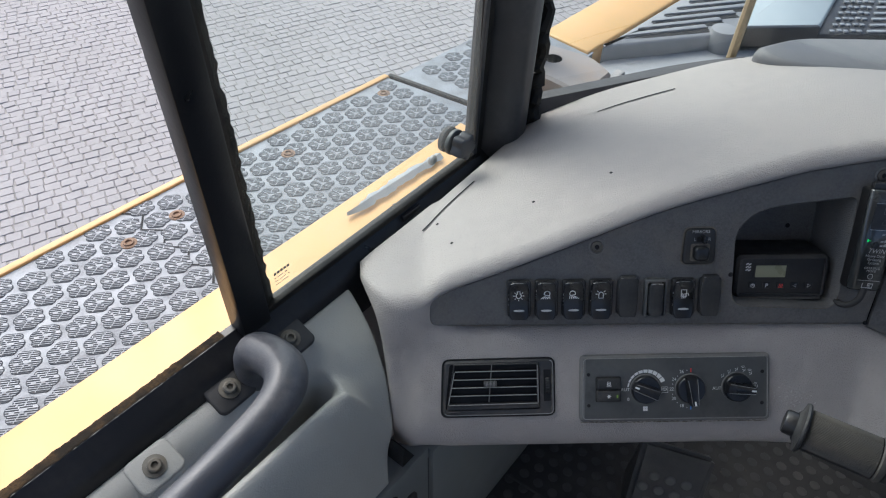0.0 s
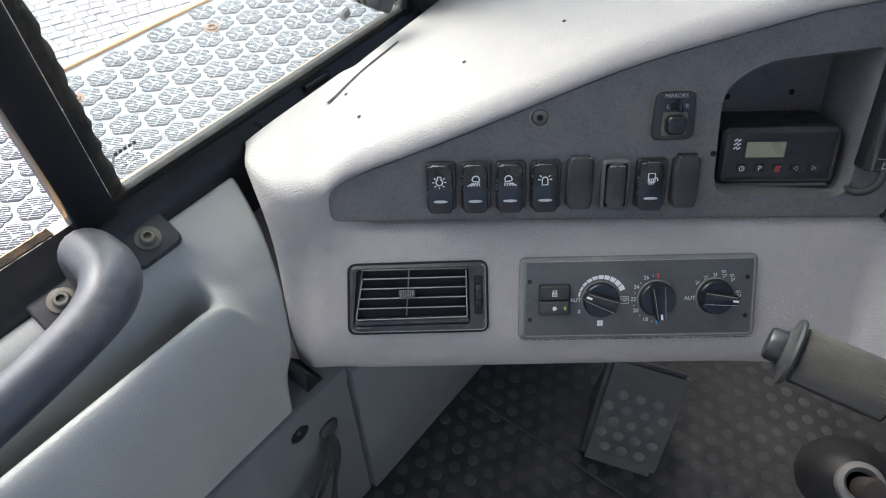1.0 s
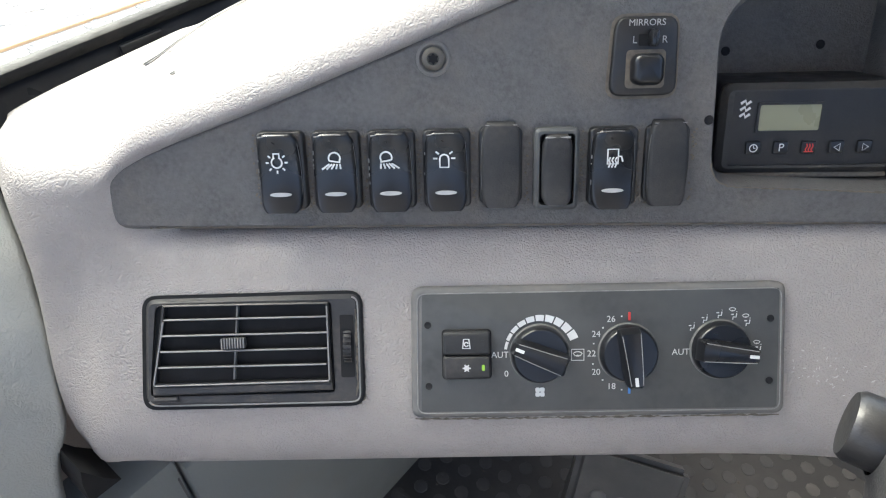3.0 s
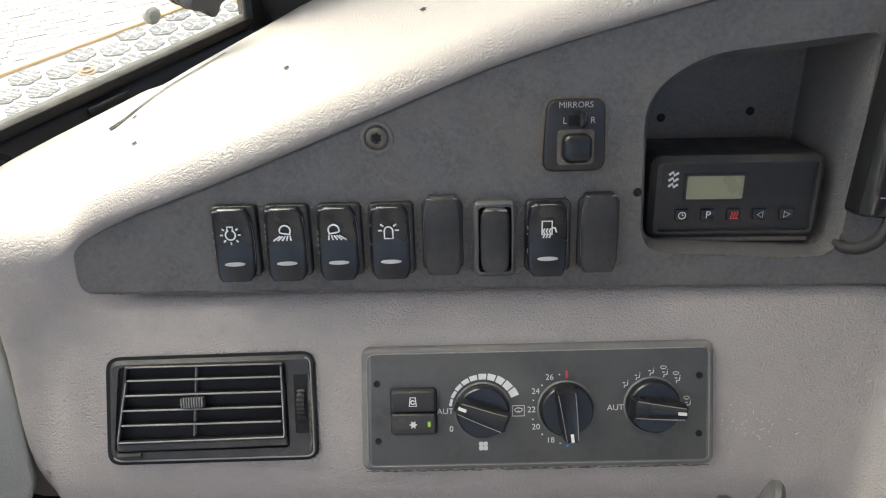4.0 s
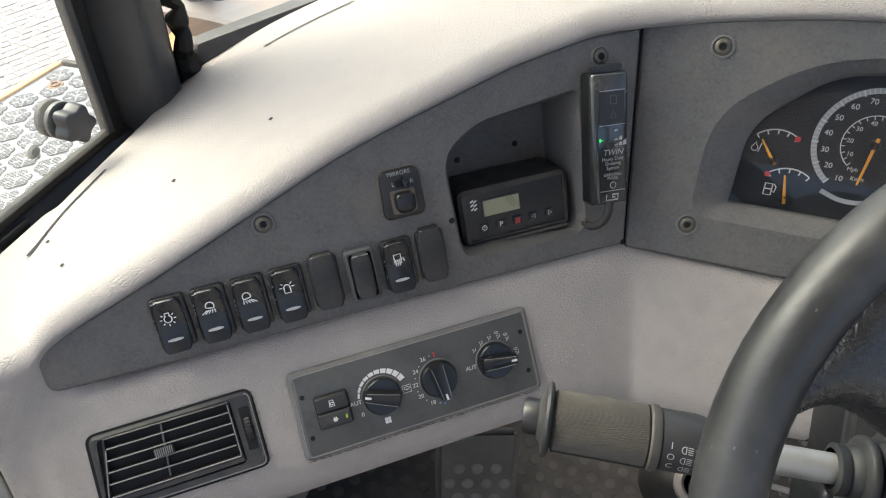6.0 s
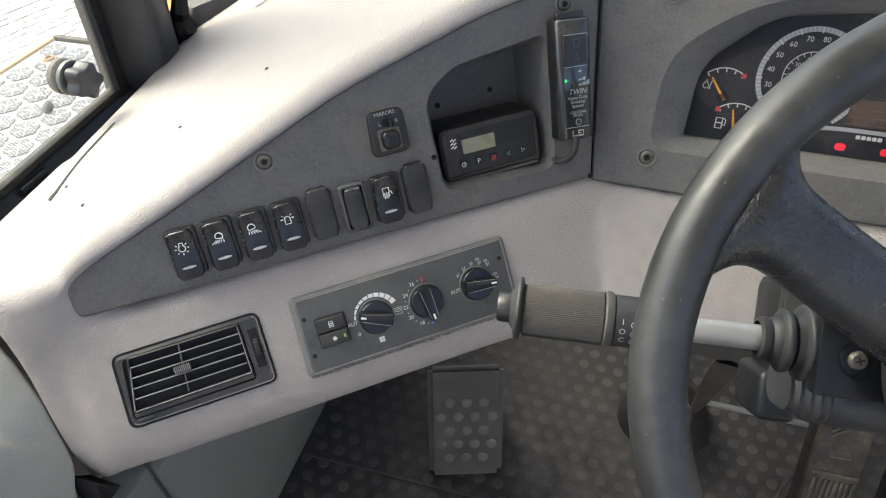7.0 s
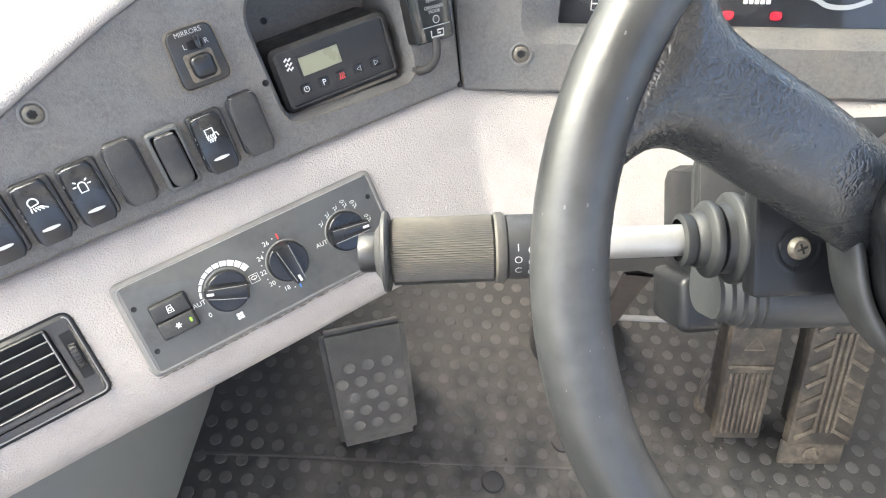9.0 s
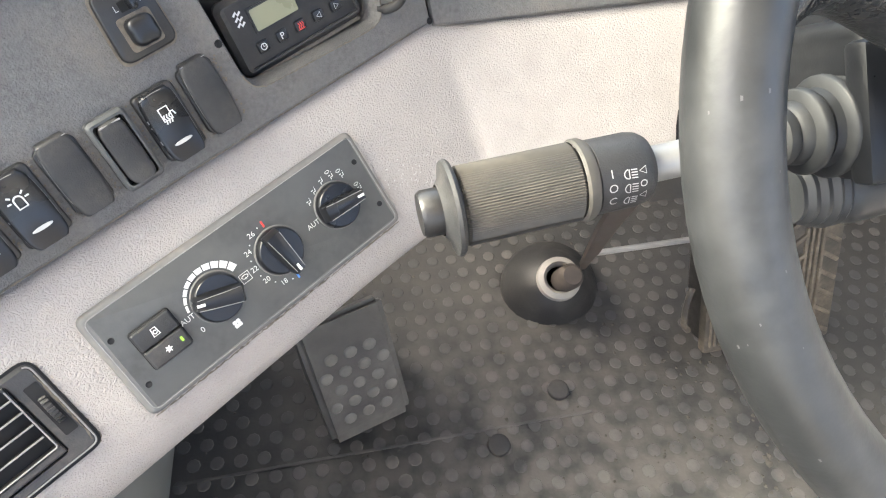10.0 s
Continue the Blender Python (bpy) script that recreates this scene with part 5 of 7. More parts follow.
for tx, sz, y, sh in (("TWIN", 0.0066, -0.0085, 0.3), ("Heavy Duty", 0.0040, -0.0136, 0), ("Greasing", 0.0040, -0.0172, 0), ("System", 0.0040, -0.0208, 0), ("GREASING", 0.0034, -0.0262, 0), ("MODE", 0.0034, -0.0291, 0)):
    part("printed_word", letters(tx, sz, 0.0006, y, 0.0286, shear=sh), WORNP, gre, "white printed word", smooth=0)
for row, n in ((0.0078, 1), (0.0008, 2), (-0.0035, 3)):
    for q in range(n):
        x = 0.0022 + q * 0.0038
        h = 0.0018 + 0.0014 * q
        bm = bmesh.new()
        bm.faces.new([bm.verts.new(p) for p in ((x, row, 0.0286), (x + 0.0030, row, 0.0286), (x + 0.0030, row + h, 0.0286), (x, row + h * 0.7, 0.0286))])
        part("level_bar", bm, WORNP, gre, "white level bar", smooth=0)
for y in (0.0130, 0.0395, -0.0392):
    part("rule", ribbon(bmesh.new(), [(-0.0110, y), (0.0115, y)], 0.0005, 0.0286), WORNP, gre, smooth=0)
part("button_ring", ribbon(bmesh.new(), arc(0.0008, -0.0348, 0.0026, 0, 360, 14), 0.0006, 0.0286), WORNP, gre, smooth=0)
bm = bmesh.new()
ribbon(bm, [(-0.0012, 0.0292), (-0.0012, 0.0355), (0.0040, 0.0355), (0.0040, 0.0292)], 0.0005, 0.0286, None, True)
ribbon(bm, [(-0.0012, 0.0185), (0.0014, 0.0240), (0.0040, 0.0185)], 0.0005, 0.0286, None, True)
part("faint_symbols", bm, FAINT, gre, smooth=0)
part("lamp", PR([(-0.0108, 0.0004), (-0.0100, 0.0004), (-0.0098, 0.0014), (-0.0072, 0.0017), (-0.0098, 0.0022), (-0.0100, 0.0032), (-0.0108, 0.0032)], 0.0276, 0.0288), GREENGLOW, gre, "lit green lamp")
part("knob", LA([(0.0034, 0.0280), (0.0032, 0.0300), (0.0015, 0.0306), (0, 0.0306)], 14, Matrix.Translation((-0.0015, -0.0028, 0))), BLANK, gre)
part("mode_button", LA([(0.0018, 0.0282), (0.0014, 0.0292), (0, 0.0293)], 12, Matrix.Translation((0.0008, -0.0348, 0))), BLANK, gre)
bm = ribbon(bmesh.new(), [(-0.0050, -0.0420), (-0.0054, -0.0468), (0.0050, -0.0468), (0.0054, -0.0424), (0.0004, -0.0424), (0.0004, -0.0446), (0.0028, -0.0446)], 0.0013, 0.0285)
part("maker_mark", bm, WORNP, gre, "small pale angular mark", smooth=0)

cable = solo("controller_cable", TU(spline([(0.418, 0.096, 0.018), (0.415, 0.084, 0.017), (0.410, 0.0765, 0.012), (0.4055, 0.0745, 0.005), (0.4040, 0.0755, -0.002)], 6), 0.0032, 10), RUBBER, DASH, "short black cable curling into the panel", "cable")

# ---------------------------------------------------------------- air vent
VENTM = mat("dusty_vent_plastic", (0.032, 0.032, 0.034), 0.55, var=0.18, scale=150, bump=0.12, bscale=900, dirt=(0.16, 0.14, 0.115), dscale=35, damount=0.35)
vent = thing("air_vent", FRONT @ pose(0.0624, -0.0088, 0.001), "black plastic air vent with angled louvres and a thumb wheel", "air vent")
VO = rounded([(-0.0584, -0.0294), (0.0570, -0.0286), (0.0568, 0.0297), (-0.0556, 0.0285)], [0.008, 0.006, 0.006, 0.006], 5)
VI = rounded([(-0.0552, -0.0232), (0.0428, -0.0222), (0.0420, 0.0262), (-0.0500, 0.0252)], 0.003, 3)
part("bezel", plate(VO, [VI], -0.002, 0.0030, 0.0022), VENTM, vent)
# Pale tube painted as the highlight where the bezel lip catches light.
part("lip", TU([Vector((x, y, 0.0026)) for x, y in inset(VO, 0.0012)[2:17]], 0.0005, 6), PALEDGE, vent, "pale highlight painted along the bezel lip")
# Flat near-black ring, the shadow gap round the vent put in as colour.
part("edge_gap", plate(rounded([(-0.0604, -0.0310), (0.0582, -0.0302), (0.0580, 0.0314), (-0.0576, 0.0303)], 0.008, 5), [VO], 0.0004, 0.0009), VOID, vent, "near-black ring painted as the shadow gap round the bezel", smooth=0)
# Nothing is cut out here: a near-black sheet paints the shade inside.
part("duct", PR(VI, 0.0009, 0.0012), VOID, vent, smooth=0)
part("louvre_frame", plate([(-0.0530, -0.0176), (0.0414, -0.0160), (0.0408, 0.0260), (-0.0456, 0.0258)], [[(-0.0510, -0.0158), (0.0396, -0.0146), (0.0392, 0.0250), (-0.0444, 0.0248)]], -0.001, 0.0050, 0.0006), BLACK, vent)
part("frame_foot", PR([(-0.0535, -0.0225), (0.0418, -0.0206), (0.0414, -0.0160), (-0.0530, -0.0176)], 0.001, 0.0046, 0.0012), VENTM, vent, "sloping lower edge of the louvre frame")
part("hinge_bead", TU([(-0.0525, -0.0246, 0.0036), (-0.0400, -0.0243, 0.0036)], 0.0016, 8), VENTM, vent)
# Pale tube painted as the lit edge of the louvre frame.
part("frame_edge", TU([(-0.0452, 0.0170, 0.0054), (-0.0518, -0.0160, 0.0054), (-0.0512, -0.0167, 0.0054), (0.0396, -0.0153, 0.0054), (0.0403, -0.0142, 0.0054), (0.0400, 0.0240, 0.0054)], 0.00045, 6), PALEDGE, vent, "pale line painted as the lit louvre frame edge")
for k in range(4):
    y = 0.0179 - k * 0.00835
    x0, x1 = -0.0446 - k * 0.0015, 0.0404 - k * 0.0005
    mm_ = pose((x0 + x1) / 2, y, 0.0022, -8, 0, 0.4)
    # Louvre bodies are near-black as if shaded, front edges pale as if lit.
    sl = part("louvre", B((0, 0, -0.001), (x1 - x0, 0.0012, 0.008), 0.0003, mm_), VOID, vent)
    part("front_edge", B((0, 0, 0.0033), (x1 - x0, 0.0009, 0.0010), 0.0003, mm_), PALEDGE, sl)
part("vane", B((-0.0088, 0.0050, 0.0024), (0.0009, 0.0400, 0.0035), 0.0002, pose(0, 0, 0, 0, 0, -5)), HVEDGE, vent)
tab = part("thumb_tab", B((-0.0085, 0.0060, 0.0064), (0.0136, 0.0060, 0.0040), 0.0014, pose(0, 0, 0, 0, 0, 2)), BLANK, vent, "ribbed grey tab")
for k in range(9):
    part("rib", B((-0.0141 + k * 0.0014, 0.0058 + k * 0.00005, 0.0085), (0.0006, 0.0056, 0.0008), 0.0002), PALEDGE, tab)
part("wheel_slot", PR(rrect(0.0462, -0.0140, 0.0534, 0.0190, 0.0008, 2), 0.0029, 0.0034), VOID, vent, smooth=0)
tw = part("thumb_wheel", LA([(0.0118, -0.0020), (0.0122, -0.0014), (0.0122, 0.0014), (0.0118, 0.0020)], 26, pose(0.0500, 0.0024, -0.0056, 0, 90, 0)), BLACK, vent, "ribbed thumb wheel")
for k in range(12):
    a = radians(-62 + k * 11)
    part("rib", B((0, 0, 0), (0.0040, 0.0008, 0.0010), 0, pose(0.0500, 0.0024 + 0.0124 * math.sin(a), -0.0056 + 0.0124 * math.cos(a), -math.degrees(a), 0, 0)), BLANK, tw)
dust_line(vent, [(x * 1.015, y * 1.03) for x, y in VO][:14], 0.0016, 0.0004, 41)
dust_line(vent, [(0.0530, -0.0262), (0.0546, -0.0200), (0.0548, 0.0100), (0.0545, 0.0240)], 0.0012, 0.0031, 42)

# ---------------------------------------------------------------- climate control panel
hv = thing("climate_panel", FRONT @ pose(0, 0, 0.001), "dark grey climate control panel with three dials and two buttons", "control panel")
HVO = [(0.1448, -0.0460), (0.3393, -0.0464), (0.3390, 0.0236), (0.1460, 0.0238)]
part("rim", PR(rounded(HVO, 0.0060), -0.002, 0.0042, 0.0030), HVEDGE, hv)
# The rim's bright outline is a pale tube, its highlight put in as colour.
part("rim_line", TU([Vector((x, y, 0.0043)) for x, y in rounded(inset(HVO, 0.0034), 0.0045)] + [Vector((*rounded(inset(HVO, 0.0034), 0.0045)[0], 0.0043))], 0.00035, 5), PALEDGE, hv, "pale line painted as the lit edge of the rim")
part("faceplate", PR(rounded([(0.1500, -0.0418), (0.3343, -0.0420), (0.3347, 0.0204), (0.1516, 0.0200)], 0.0012), 0.0036, 0.0046, 0.0003), HVAC, hv)
for u, v in ((0.1543, 0.0041), (0.3302, 0.0047), (0.1543, -0.0281), (0.3301, -0.0277)):
    part("fixing_hole", LA([(0.0019, 0.0045), (0.0018, 0.0050), (0.0013, 0.0048), (0, 0.0047)], 10, Matrix.Translation((u, v, 0))), VOID, hv)
part("button_frame", PR(rrect(0.1614, -0.0244, 0.1870, 0.0018, 0.0020, 3), 0.0044, 0.0058, 0.0006), VOID, hv)
for k, (vc, ic) in enumerate(((-0.0050, "recirc"), (-0.0176, "snow"))):
    b = part("button", PR(rrect(0.1620, vc - 0.0061, 0.1864, vc + 0.0061, 0.0018, 3), 0.0050, 0.0092, 0.0014), BLANK, hv)
    part("symbol", icon(bmesh.new(), ic, 0.1740, vc, 0.0094, 0.95), PRINT, b, smooth=0)
    part("indicator", PR(rrect(0.1818, vc - 0.0014, 0.1833, vc + 0.0016, 0.0003, 1), 0.0091, 0.0094), LIME if k else BLANK, b, "lit lime indicator" if k else "")


def knob(u, v, ang):
    """A round dial with a tall wedge-shaped grip across it."""
    m = pose(u, v, 0.0046, 0, 0, ang)
    k = part("dial", LA([(0.0150, 0), (0.0148, 0.0030), (0.0140, 0.0058), (0.0133, 0.0064), (0, 0.0064)], 40, m), GLOSS, hv, "black rotary dial")
    part("skirt", LA([(0.0156, 0), (0.0156, 0.0012), (0.0150, 0.0016)], 40, m), HVEDGE, k, "thin grey ring round the dial")
    rows = []
    for x, wb, wt, h in ((-0.0140, 0.0052, 0.0046, 0.0090), (-0.0120, 0.0058, 0.0047, 0.0128), (-0.006, 0.0058, 0.0042, 0.0136), (0.003, 0.0056, 0.0037, 0.0140), (0.010, 0.0051, 0.0033, 0.0142), (0.0145, 0.0042, 0.0029, 0.0140), (0.0160, 0.0034, 0.0024, 0.0118)):
        rows.append([m @ Vector(p) for p in ((x, -wb, 0.0060), (x, -wt - 0.0005, h - 0.0012), (x, -wt, h - 0.0004), (x, -wt * 0.6, h - 0.0008), (x, 0, h - 0.0011), (x, wt * 0.6, h - 0.0008), (x, wt, h - 0.0004), (x, wt + 0.0005, h - 0.0012), (x, wb, 0.0060))])
    bm = surface([[m @ Vector((-0.0142, p, 0.0060)) for p in (-0.0050, -0.0045, -0.004, -0.002, 0, 0.002, 0.004, 0.0045, 0.0050)]] + rows + [[m @ Vector((0.0161, p, 0.0060)) for p in (-0.0034, -0.003, -0.0025, -0.001, 0, 0.001, 0.0025, 0.003, 0.0034)]])
    part("grip_bar", bm, GLOSS, k, smooth=35)
    # Pale tubes painted as the reflections along the grip's edges.
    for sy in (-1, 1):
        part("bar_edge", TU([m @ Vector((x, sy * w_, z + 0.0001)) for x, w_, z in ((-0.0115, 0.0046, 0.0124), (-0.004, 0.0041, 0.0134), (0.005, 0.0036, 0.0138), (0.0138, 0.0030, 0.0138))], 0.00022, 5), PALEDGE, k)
    part("pointer", PR(rrect(0.0100, -0.0008, 0.0145, 0.0008, 0.0002, 1), 0.0128, 0.0137, 0, m), PRINT, k, "white pointer line")
    return k


dust_line(hv, [(0.1445, -0.0470), (0.20, -0.0472), (0.25, -0.0473), (0.30, -0.0474), (0.3395, -0.0474)], 0.0012, 0.0004, 43)
KN = ((0.2119, -0.0116), (0.2573, -0.0118), (0.3044, -0.0108))
for (u, v), ang in zip(KN, (158, -84, -6)):
    knob(u, v, ang)
Z = 0.0050
for k in range(10):
    a0 = 172 - k * 15.2
    w = 0.0015 + 0.00034 * k
    m = Matrix.Translation((*KN[0], 0))
    bm = bmesh.new()
    pts = arc(0, 0, 0.0170, a0, a0 - 13, 3) + list(reversed(arc(0, 0, 0.0170 + w, a0, a0 - 13, 3)))
    bm.faces.new([bm.verts.new(m @ Vector((x, y, Z))) for x, y in pts])
    part("fan_step", bm, PRINT, hv, "white fan scale step", smooth=0)
for tx, u, v in (("AUT", 0.1914, -0.0121), ("0", 0.1946, -0.0221), ("26", 0.2487, 0.0057), ("24", 0.2410, -0.0020), ("22", 0.2386, -0.0122), ("20", 0.2409, -0.0219), ("18", 0.2488, -0.0296), ("AUT", 0.2844, -0.0121)):
    part("figure", letters(tx, 0.0046, u, v, Z), PRINT, hv, "white printed figure", smooth=0)
for u, v in ((0.2541, 0.0071), (0.2445, 0.0013), (0.2397, -0.0069), (0.2393, -0.0176), (0.2443, -0.0261), (0.2541, -0.0314)):
    part("scale_dot", ribbon(bmesh.new(), [(u - 0.0004, v), (u + 0.0004, v)], 0.0008, Z), PRINT, hv, smooth=0)
part("fan_symbol", icon(bmesh.new(), "fan", 0.2119, -0.0320, Z, 0.85), PRINT, hv, "white fan symbol", smooth=0)
bm = ribbon(bmesh.new(), [(0.2283, -0.0155), (0.2283, -0.0097), (0.2347, -0.0097), (0.2347, -0.0155)], 0.0005, Z, None, True)
part("defrost_symbol", icon(bm, "screen", 0.2315, -0.0123, Z, 0.75), PRINT, hv, "white framed windscreen symbol", smooth=0)
for u, v, kinds in ((0.2903, 0.0010, "seat"), (0.2968, 0.0050, "seat"), (0.3043, 0.0074, "seat"), (0.3118, 0.0064, "seat screen"), (0.3186, 0.0030, "seat screen"), (0.3244, -0.0108, "seat screen")):
    bm = icon(bmesh.new(), "seat", u, v, Z, 0.85)
    if "screen" in kinds:
        icon(bm, "screen", u - 0.0012, v + 0.0032, Z, 0.55)
    part("airflow_symbol", bm, PRINT, hv, "white airflow symbol", smooth=0)
part("hot_mark", PR(rrect(0.2575, 0.0050, 0.2587, 0.0092, 0.0001, 1), 0.0046, Z), REDP, hv, "red mark", smooth=0)
part("cold_mark", PR(rrect(0.2575, -0.0336, 0.2587, -0.0294, 0.0001, 1), 0.0046, Z), BLUEP, hv, "blue mark", smooth=0)

# ---------------------------------------------------------------- dials
cluster = thing("dial_cluster", INST @ pose(0, 0, -0.0232), "dark dial cluster with white scales and orange pointers", "dials")


def dial_scale(bm, cx, cy, r, a0, a1, n, ln, w, z=0.0006):
    for i in range(n + 1):
        a = radians(a0 + (a1 - a0) * i / n)
        ribbon(bm, [(cx + r * math.cos(a), cy + r * math.sin(a)), (cx + (r - ln) * math.cos(a), cy + (r - ln) * math.sin(a))], w, z)


def needle(cx, cy, ang, ln, back=0.003):
    m = pose(cx, cy, 0.004, 0, 0, ang)
    part("pivot", LA([(0.0040, -0.003), (0.0038, 0.0), (0.0030, 0.0014), (0, 0.0014)], 18, Matrix.Translation((cx, cy, 0.004))), BLACK, cluster)
    part("needle", PR([(-back, -0.0012), (ln, -0.0006), (ln, 0.0006), (-back, 0.0012)], 0.0004, 0.0014, 0, m), ORANGE, cluster, "orange pointer", smooth=0)


SCALEM = mat("pale_scale_ring", (0.42, 0.43, 0.44), 0.5, var=0.05)
for cx, name in ((0.1564, "speed"), (0.2696, "revs")):
    cy = 0.1037
    bm = bmesh.new()
    a0, a1 = (-128, -412) if name == "speed" else (-52, 232)
    pts = arc(cx, cy, 0.0405, a0, a1, 60)
    ribbon(bm, pts, 0.0043, 0.0003)
    part("scale_ring", bm, SCALEM, cluster, "pale grey scale ring", smooth=0)
    bm = bmesh.new()
    dial_scale(bm, cx, cy, 0.0425, a0, a1, 60, 0.0036, 0.0005)
    dial_scale(bm, cx, cy, 0.0425, a0, a1, 12, 0.0049, 0.0009)
    if name == "speed":
        ribbon(bm, arc(cx, cy, 0.0222, -128, -300, 30), 0.0007, 0.0006)
        dial_scale(bm, cx, cy, 0.0222, -128, -300, 12, 0.0030, 0.0006)
        for k, tx in enumerate(("10", "20", "30", "40", "50", "60", "70", "80", "90", "100")):
            a = radians(-128 - 26 - (k - 1) * 22.5 + 11)
            join(bm, letters(tx, 0.0060, cx + 0.0328 * math.cos(a), cy + 0.0328 * math.sin(a), 0.0006))
        for k, tx in enumerate(("10", "20", "30", "40")):
            a = radians(-148 - k * 36)
            join(bm, letters(tx, 0.0048, cx + 0.0165 * math.cos(a), cy + 0.0165 * math.sin(a), 0.0006))
        join(bm, letters("Mph", 0.0044, cx - 0.009, cy - 0.0200, 0.0006))
        join(bm, letters("Km/h", 0.0044, cx - 0.004, cy - 0.0268, 0.0006))
    else:
        for k, tx in enumerate(("0", "5", "10", "15", "20", "25", "30")):
            a = radians(-130 - k * 40)
            join(bm, letters(tx, 0.0067, cx + 0.0328 * math.cos(a), cy + 0.0328 * math.sin(a), 0.0006))
    part("scale_print", bm, PRINT, cluster, "white figures and ticks", smooth=0)
needle(0.1564, 0.1037, -98, 0.031, 0.006)
needle(0.2696, 0.1037, -62, 0.031, 0.006)
for cx, cy, ang, kd in ((0.0902, 0.0806, 127, "oil"), (0.1055, 0.0522, 102, "fuel"), (0.3358, 0.0806, 45, "t1"), (0.3205, 0.0522, 60, "t2")):
    bm = bmesh.new()
    ribbon(bm, arc(cx, cy, 0.0245, 54, 130, 16), 0.0010, 0.0006)
    dial_scale(bm, cx, cy, 0.0245, 54, 130, 4, 0.0035, 0.0010)
    if kd == "fuel":
        ribbon(bm, [(cx - 0.0155, cy + 0.0015), (cx - 0.0155, cy + 0.0105), (cx - 0.0100, cy + 0.0105), (cx - 0.0100, cy + 0.0015)], 0.0010, 0.0006, None, True)
        ribbon(bm, [(cx - 0.0150, cy + 0.0062), (cx - 0.0105, cy + 0.0062)], 0.0010, 0.0006)
        ribbon(bm, [(cx - 0.0100, cy + 0.0050), (cx - 0.0078, cy + 0.0040), (cx - 0.0072, cy + 0.0085), (cx - 0.0090, cy + 0.0105)], 0.0008, 0.0006)
    elif kd == "oil":
        ribbon(bm, arc(cx - 0.0150, cy + 0.0080, 0.0024, 120, 420, 12) + [(cx - 0.0148, cy + 0.0128)], 0.0008, 0.0006, None, True)
        ribbon(bm, [(cx - 0.0120, cy + 0.0050), (cx - 0.0105, cy + 0.0125)], 0.0008, 0.0006)
    part("gauge_print", bm, PRINT, cluster, "white gauge arc and symbol", smooth=0)
    sx = -1 if kd in ("fuel", "t2") else 1
    aa = radians(131 if sx < 0 else 55)
    part("red_mark", PR([(cx + 0.0245 * math.cos(aa) + p, cy + 0.0235 * math.sin(aa) + q) for p, q in rrect(-0.0020, -0.0020, 0.0020, 0.0020, 0.0008, 2)], 0.0002, 0.0008), REDP, cluster, "red end mark", smooth=0)
    needle(cx, cy, ang, 0.0195, 0.003)
part("display", PR(rrect(0.1920, 0.0700, 0.2340, 0.0925, 0.001, 2), 0, 0.0008), mat("brown_display", (0.10, 0.062, 0.045), 0.3), cluster, "dim brown display", smooth=0)
bm = bmesh.new()
for k in range(3):
    ribbon(bm, [(0.1925, 0.0720 + 0.0062 * k), (0.2335, 0.0720 + 0.0062 * k)], 0.0004, 0.0010)
join(bm, letters("N", 0.0045, 0.2130, 0.0752, 0.0010))
part("display_lines", bm, FAINT, cluster, smooth=0)
STRIP = spline([(0.1300, 0.0640, 0), (0.1450, 0.0590, 0), (0.1610, 0.0595, 0), (0.1760, 0.0655, 0), (0.2130, 0.0668, 0), (0.2500, 0.0655, 0), (0.2650, 0.0595, 0), (0.2810, 0.0590, 0), (0.2960, 0.0640, 0)], 5)
bm = ribbon(bmesh.new(), [(p.x, p.y) for p in STRIP], 0.0035, 0.0007)
part("pale_strip", bm, SCALEM, cluster, "pale grey strip under the dials", smooth=0)
bm = bmesh.new()
for k in range(5):
    prism(bm, rrect(0.2030 + k * 0.0042, 0.0600, 0.2063 + k * 0.0042, 0.0632, 0.0004, 1), 0.0004, 0.0007)
part("maker_bars", bm, PRINT, cluster, "small white bars", smooth=0)
for cx in (0.1932, 0.2288):
    part("warning_lamp", PR(rrect(cx - 0.0042, 0.0488, cx + 0.0042, 0.0548, 0.0024, 3), 0.0002, 0.0010), REDGLOW, cluster, "lit red warning lamp", smooth=0)
lens = part("cover_glass", PR(inset(WIN, 0.001), 0.0085, 0.0092), CLEAR, cluster, "clear cover glass", smooth=0)
lens.visible_shadow = False

# ---------------------------------------------------------------- column stalk
stalk = thing("column_stalk", STALK @ pose(-0.0826, -0.0025, -0.0705, 0, -90, 0) @ pose(0, 0, 0, 0, -3.0, 0) @ Matrix.Scale(1.05, 4), "column stalk with a worn ribbed grip and white light symbols", "control stalk")
prof = [(0.0165, -0.004), (0.0205, 0.0)]
for k, r in enumerate((0.0235, 0.0208, 0.0175)):
    z = 0.002 + k * 0.0105
    prof += [(r - 0.005, z), (r - 0.0004, z + 0.0012), (r, z + 0.0022), (r, z + 0.0042), (r - 0.0008, z + 0.0050), (r - 0.0045, z + 0.0062), (r - 0.0052, z + 0.0095)]
prof += [(0.0110, 0.0335), (0.0120, 0.0350), (0.0120, 0.0385), (0.0095, 0.0395)]
part("boot", LA(prof, 32), BOOT, stalk, "ribbed grey rubber boot", smooth=50)
part("rod", LA([(0.0072, 0.030), (0.0072, 0.096)], 24), ALU, stalk, "scuffed aluminium rod")
part("collar", LA([(0.0072, 0.0925), (0.0098, 0.0928), (0.0122, 0.0942), (0.0138, 0.0968), (0.0145, 0.1005), (0.0146, 0.1165), (0.0136, 0.1175)], 32), BLANK, stalk, "black collar")
bm = bmesh.new()
prof = [(0.0152, 0.1175), (0.0160, 0.119), (0.0160, 0.1215), (0.0150, 0.1225)]
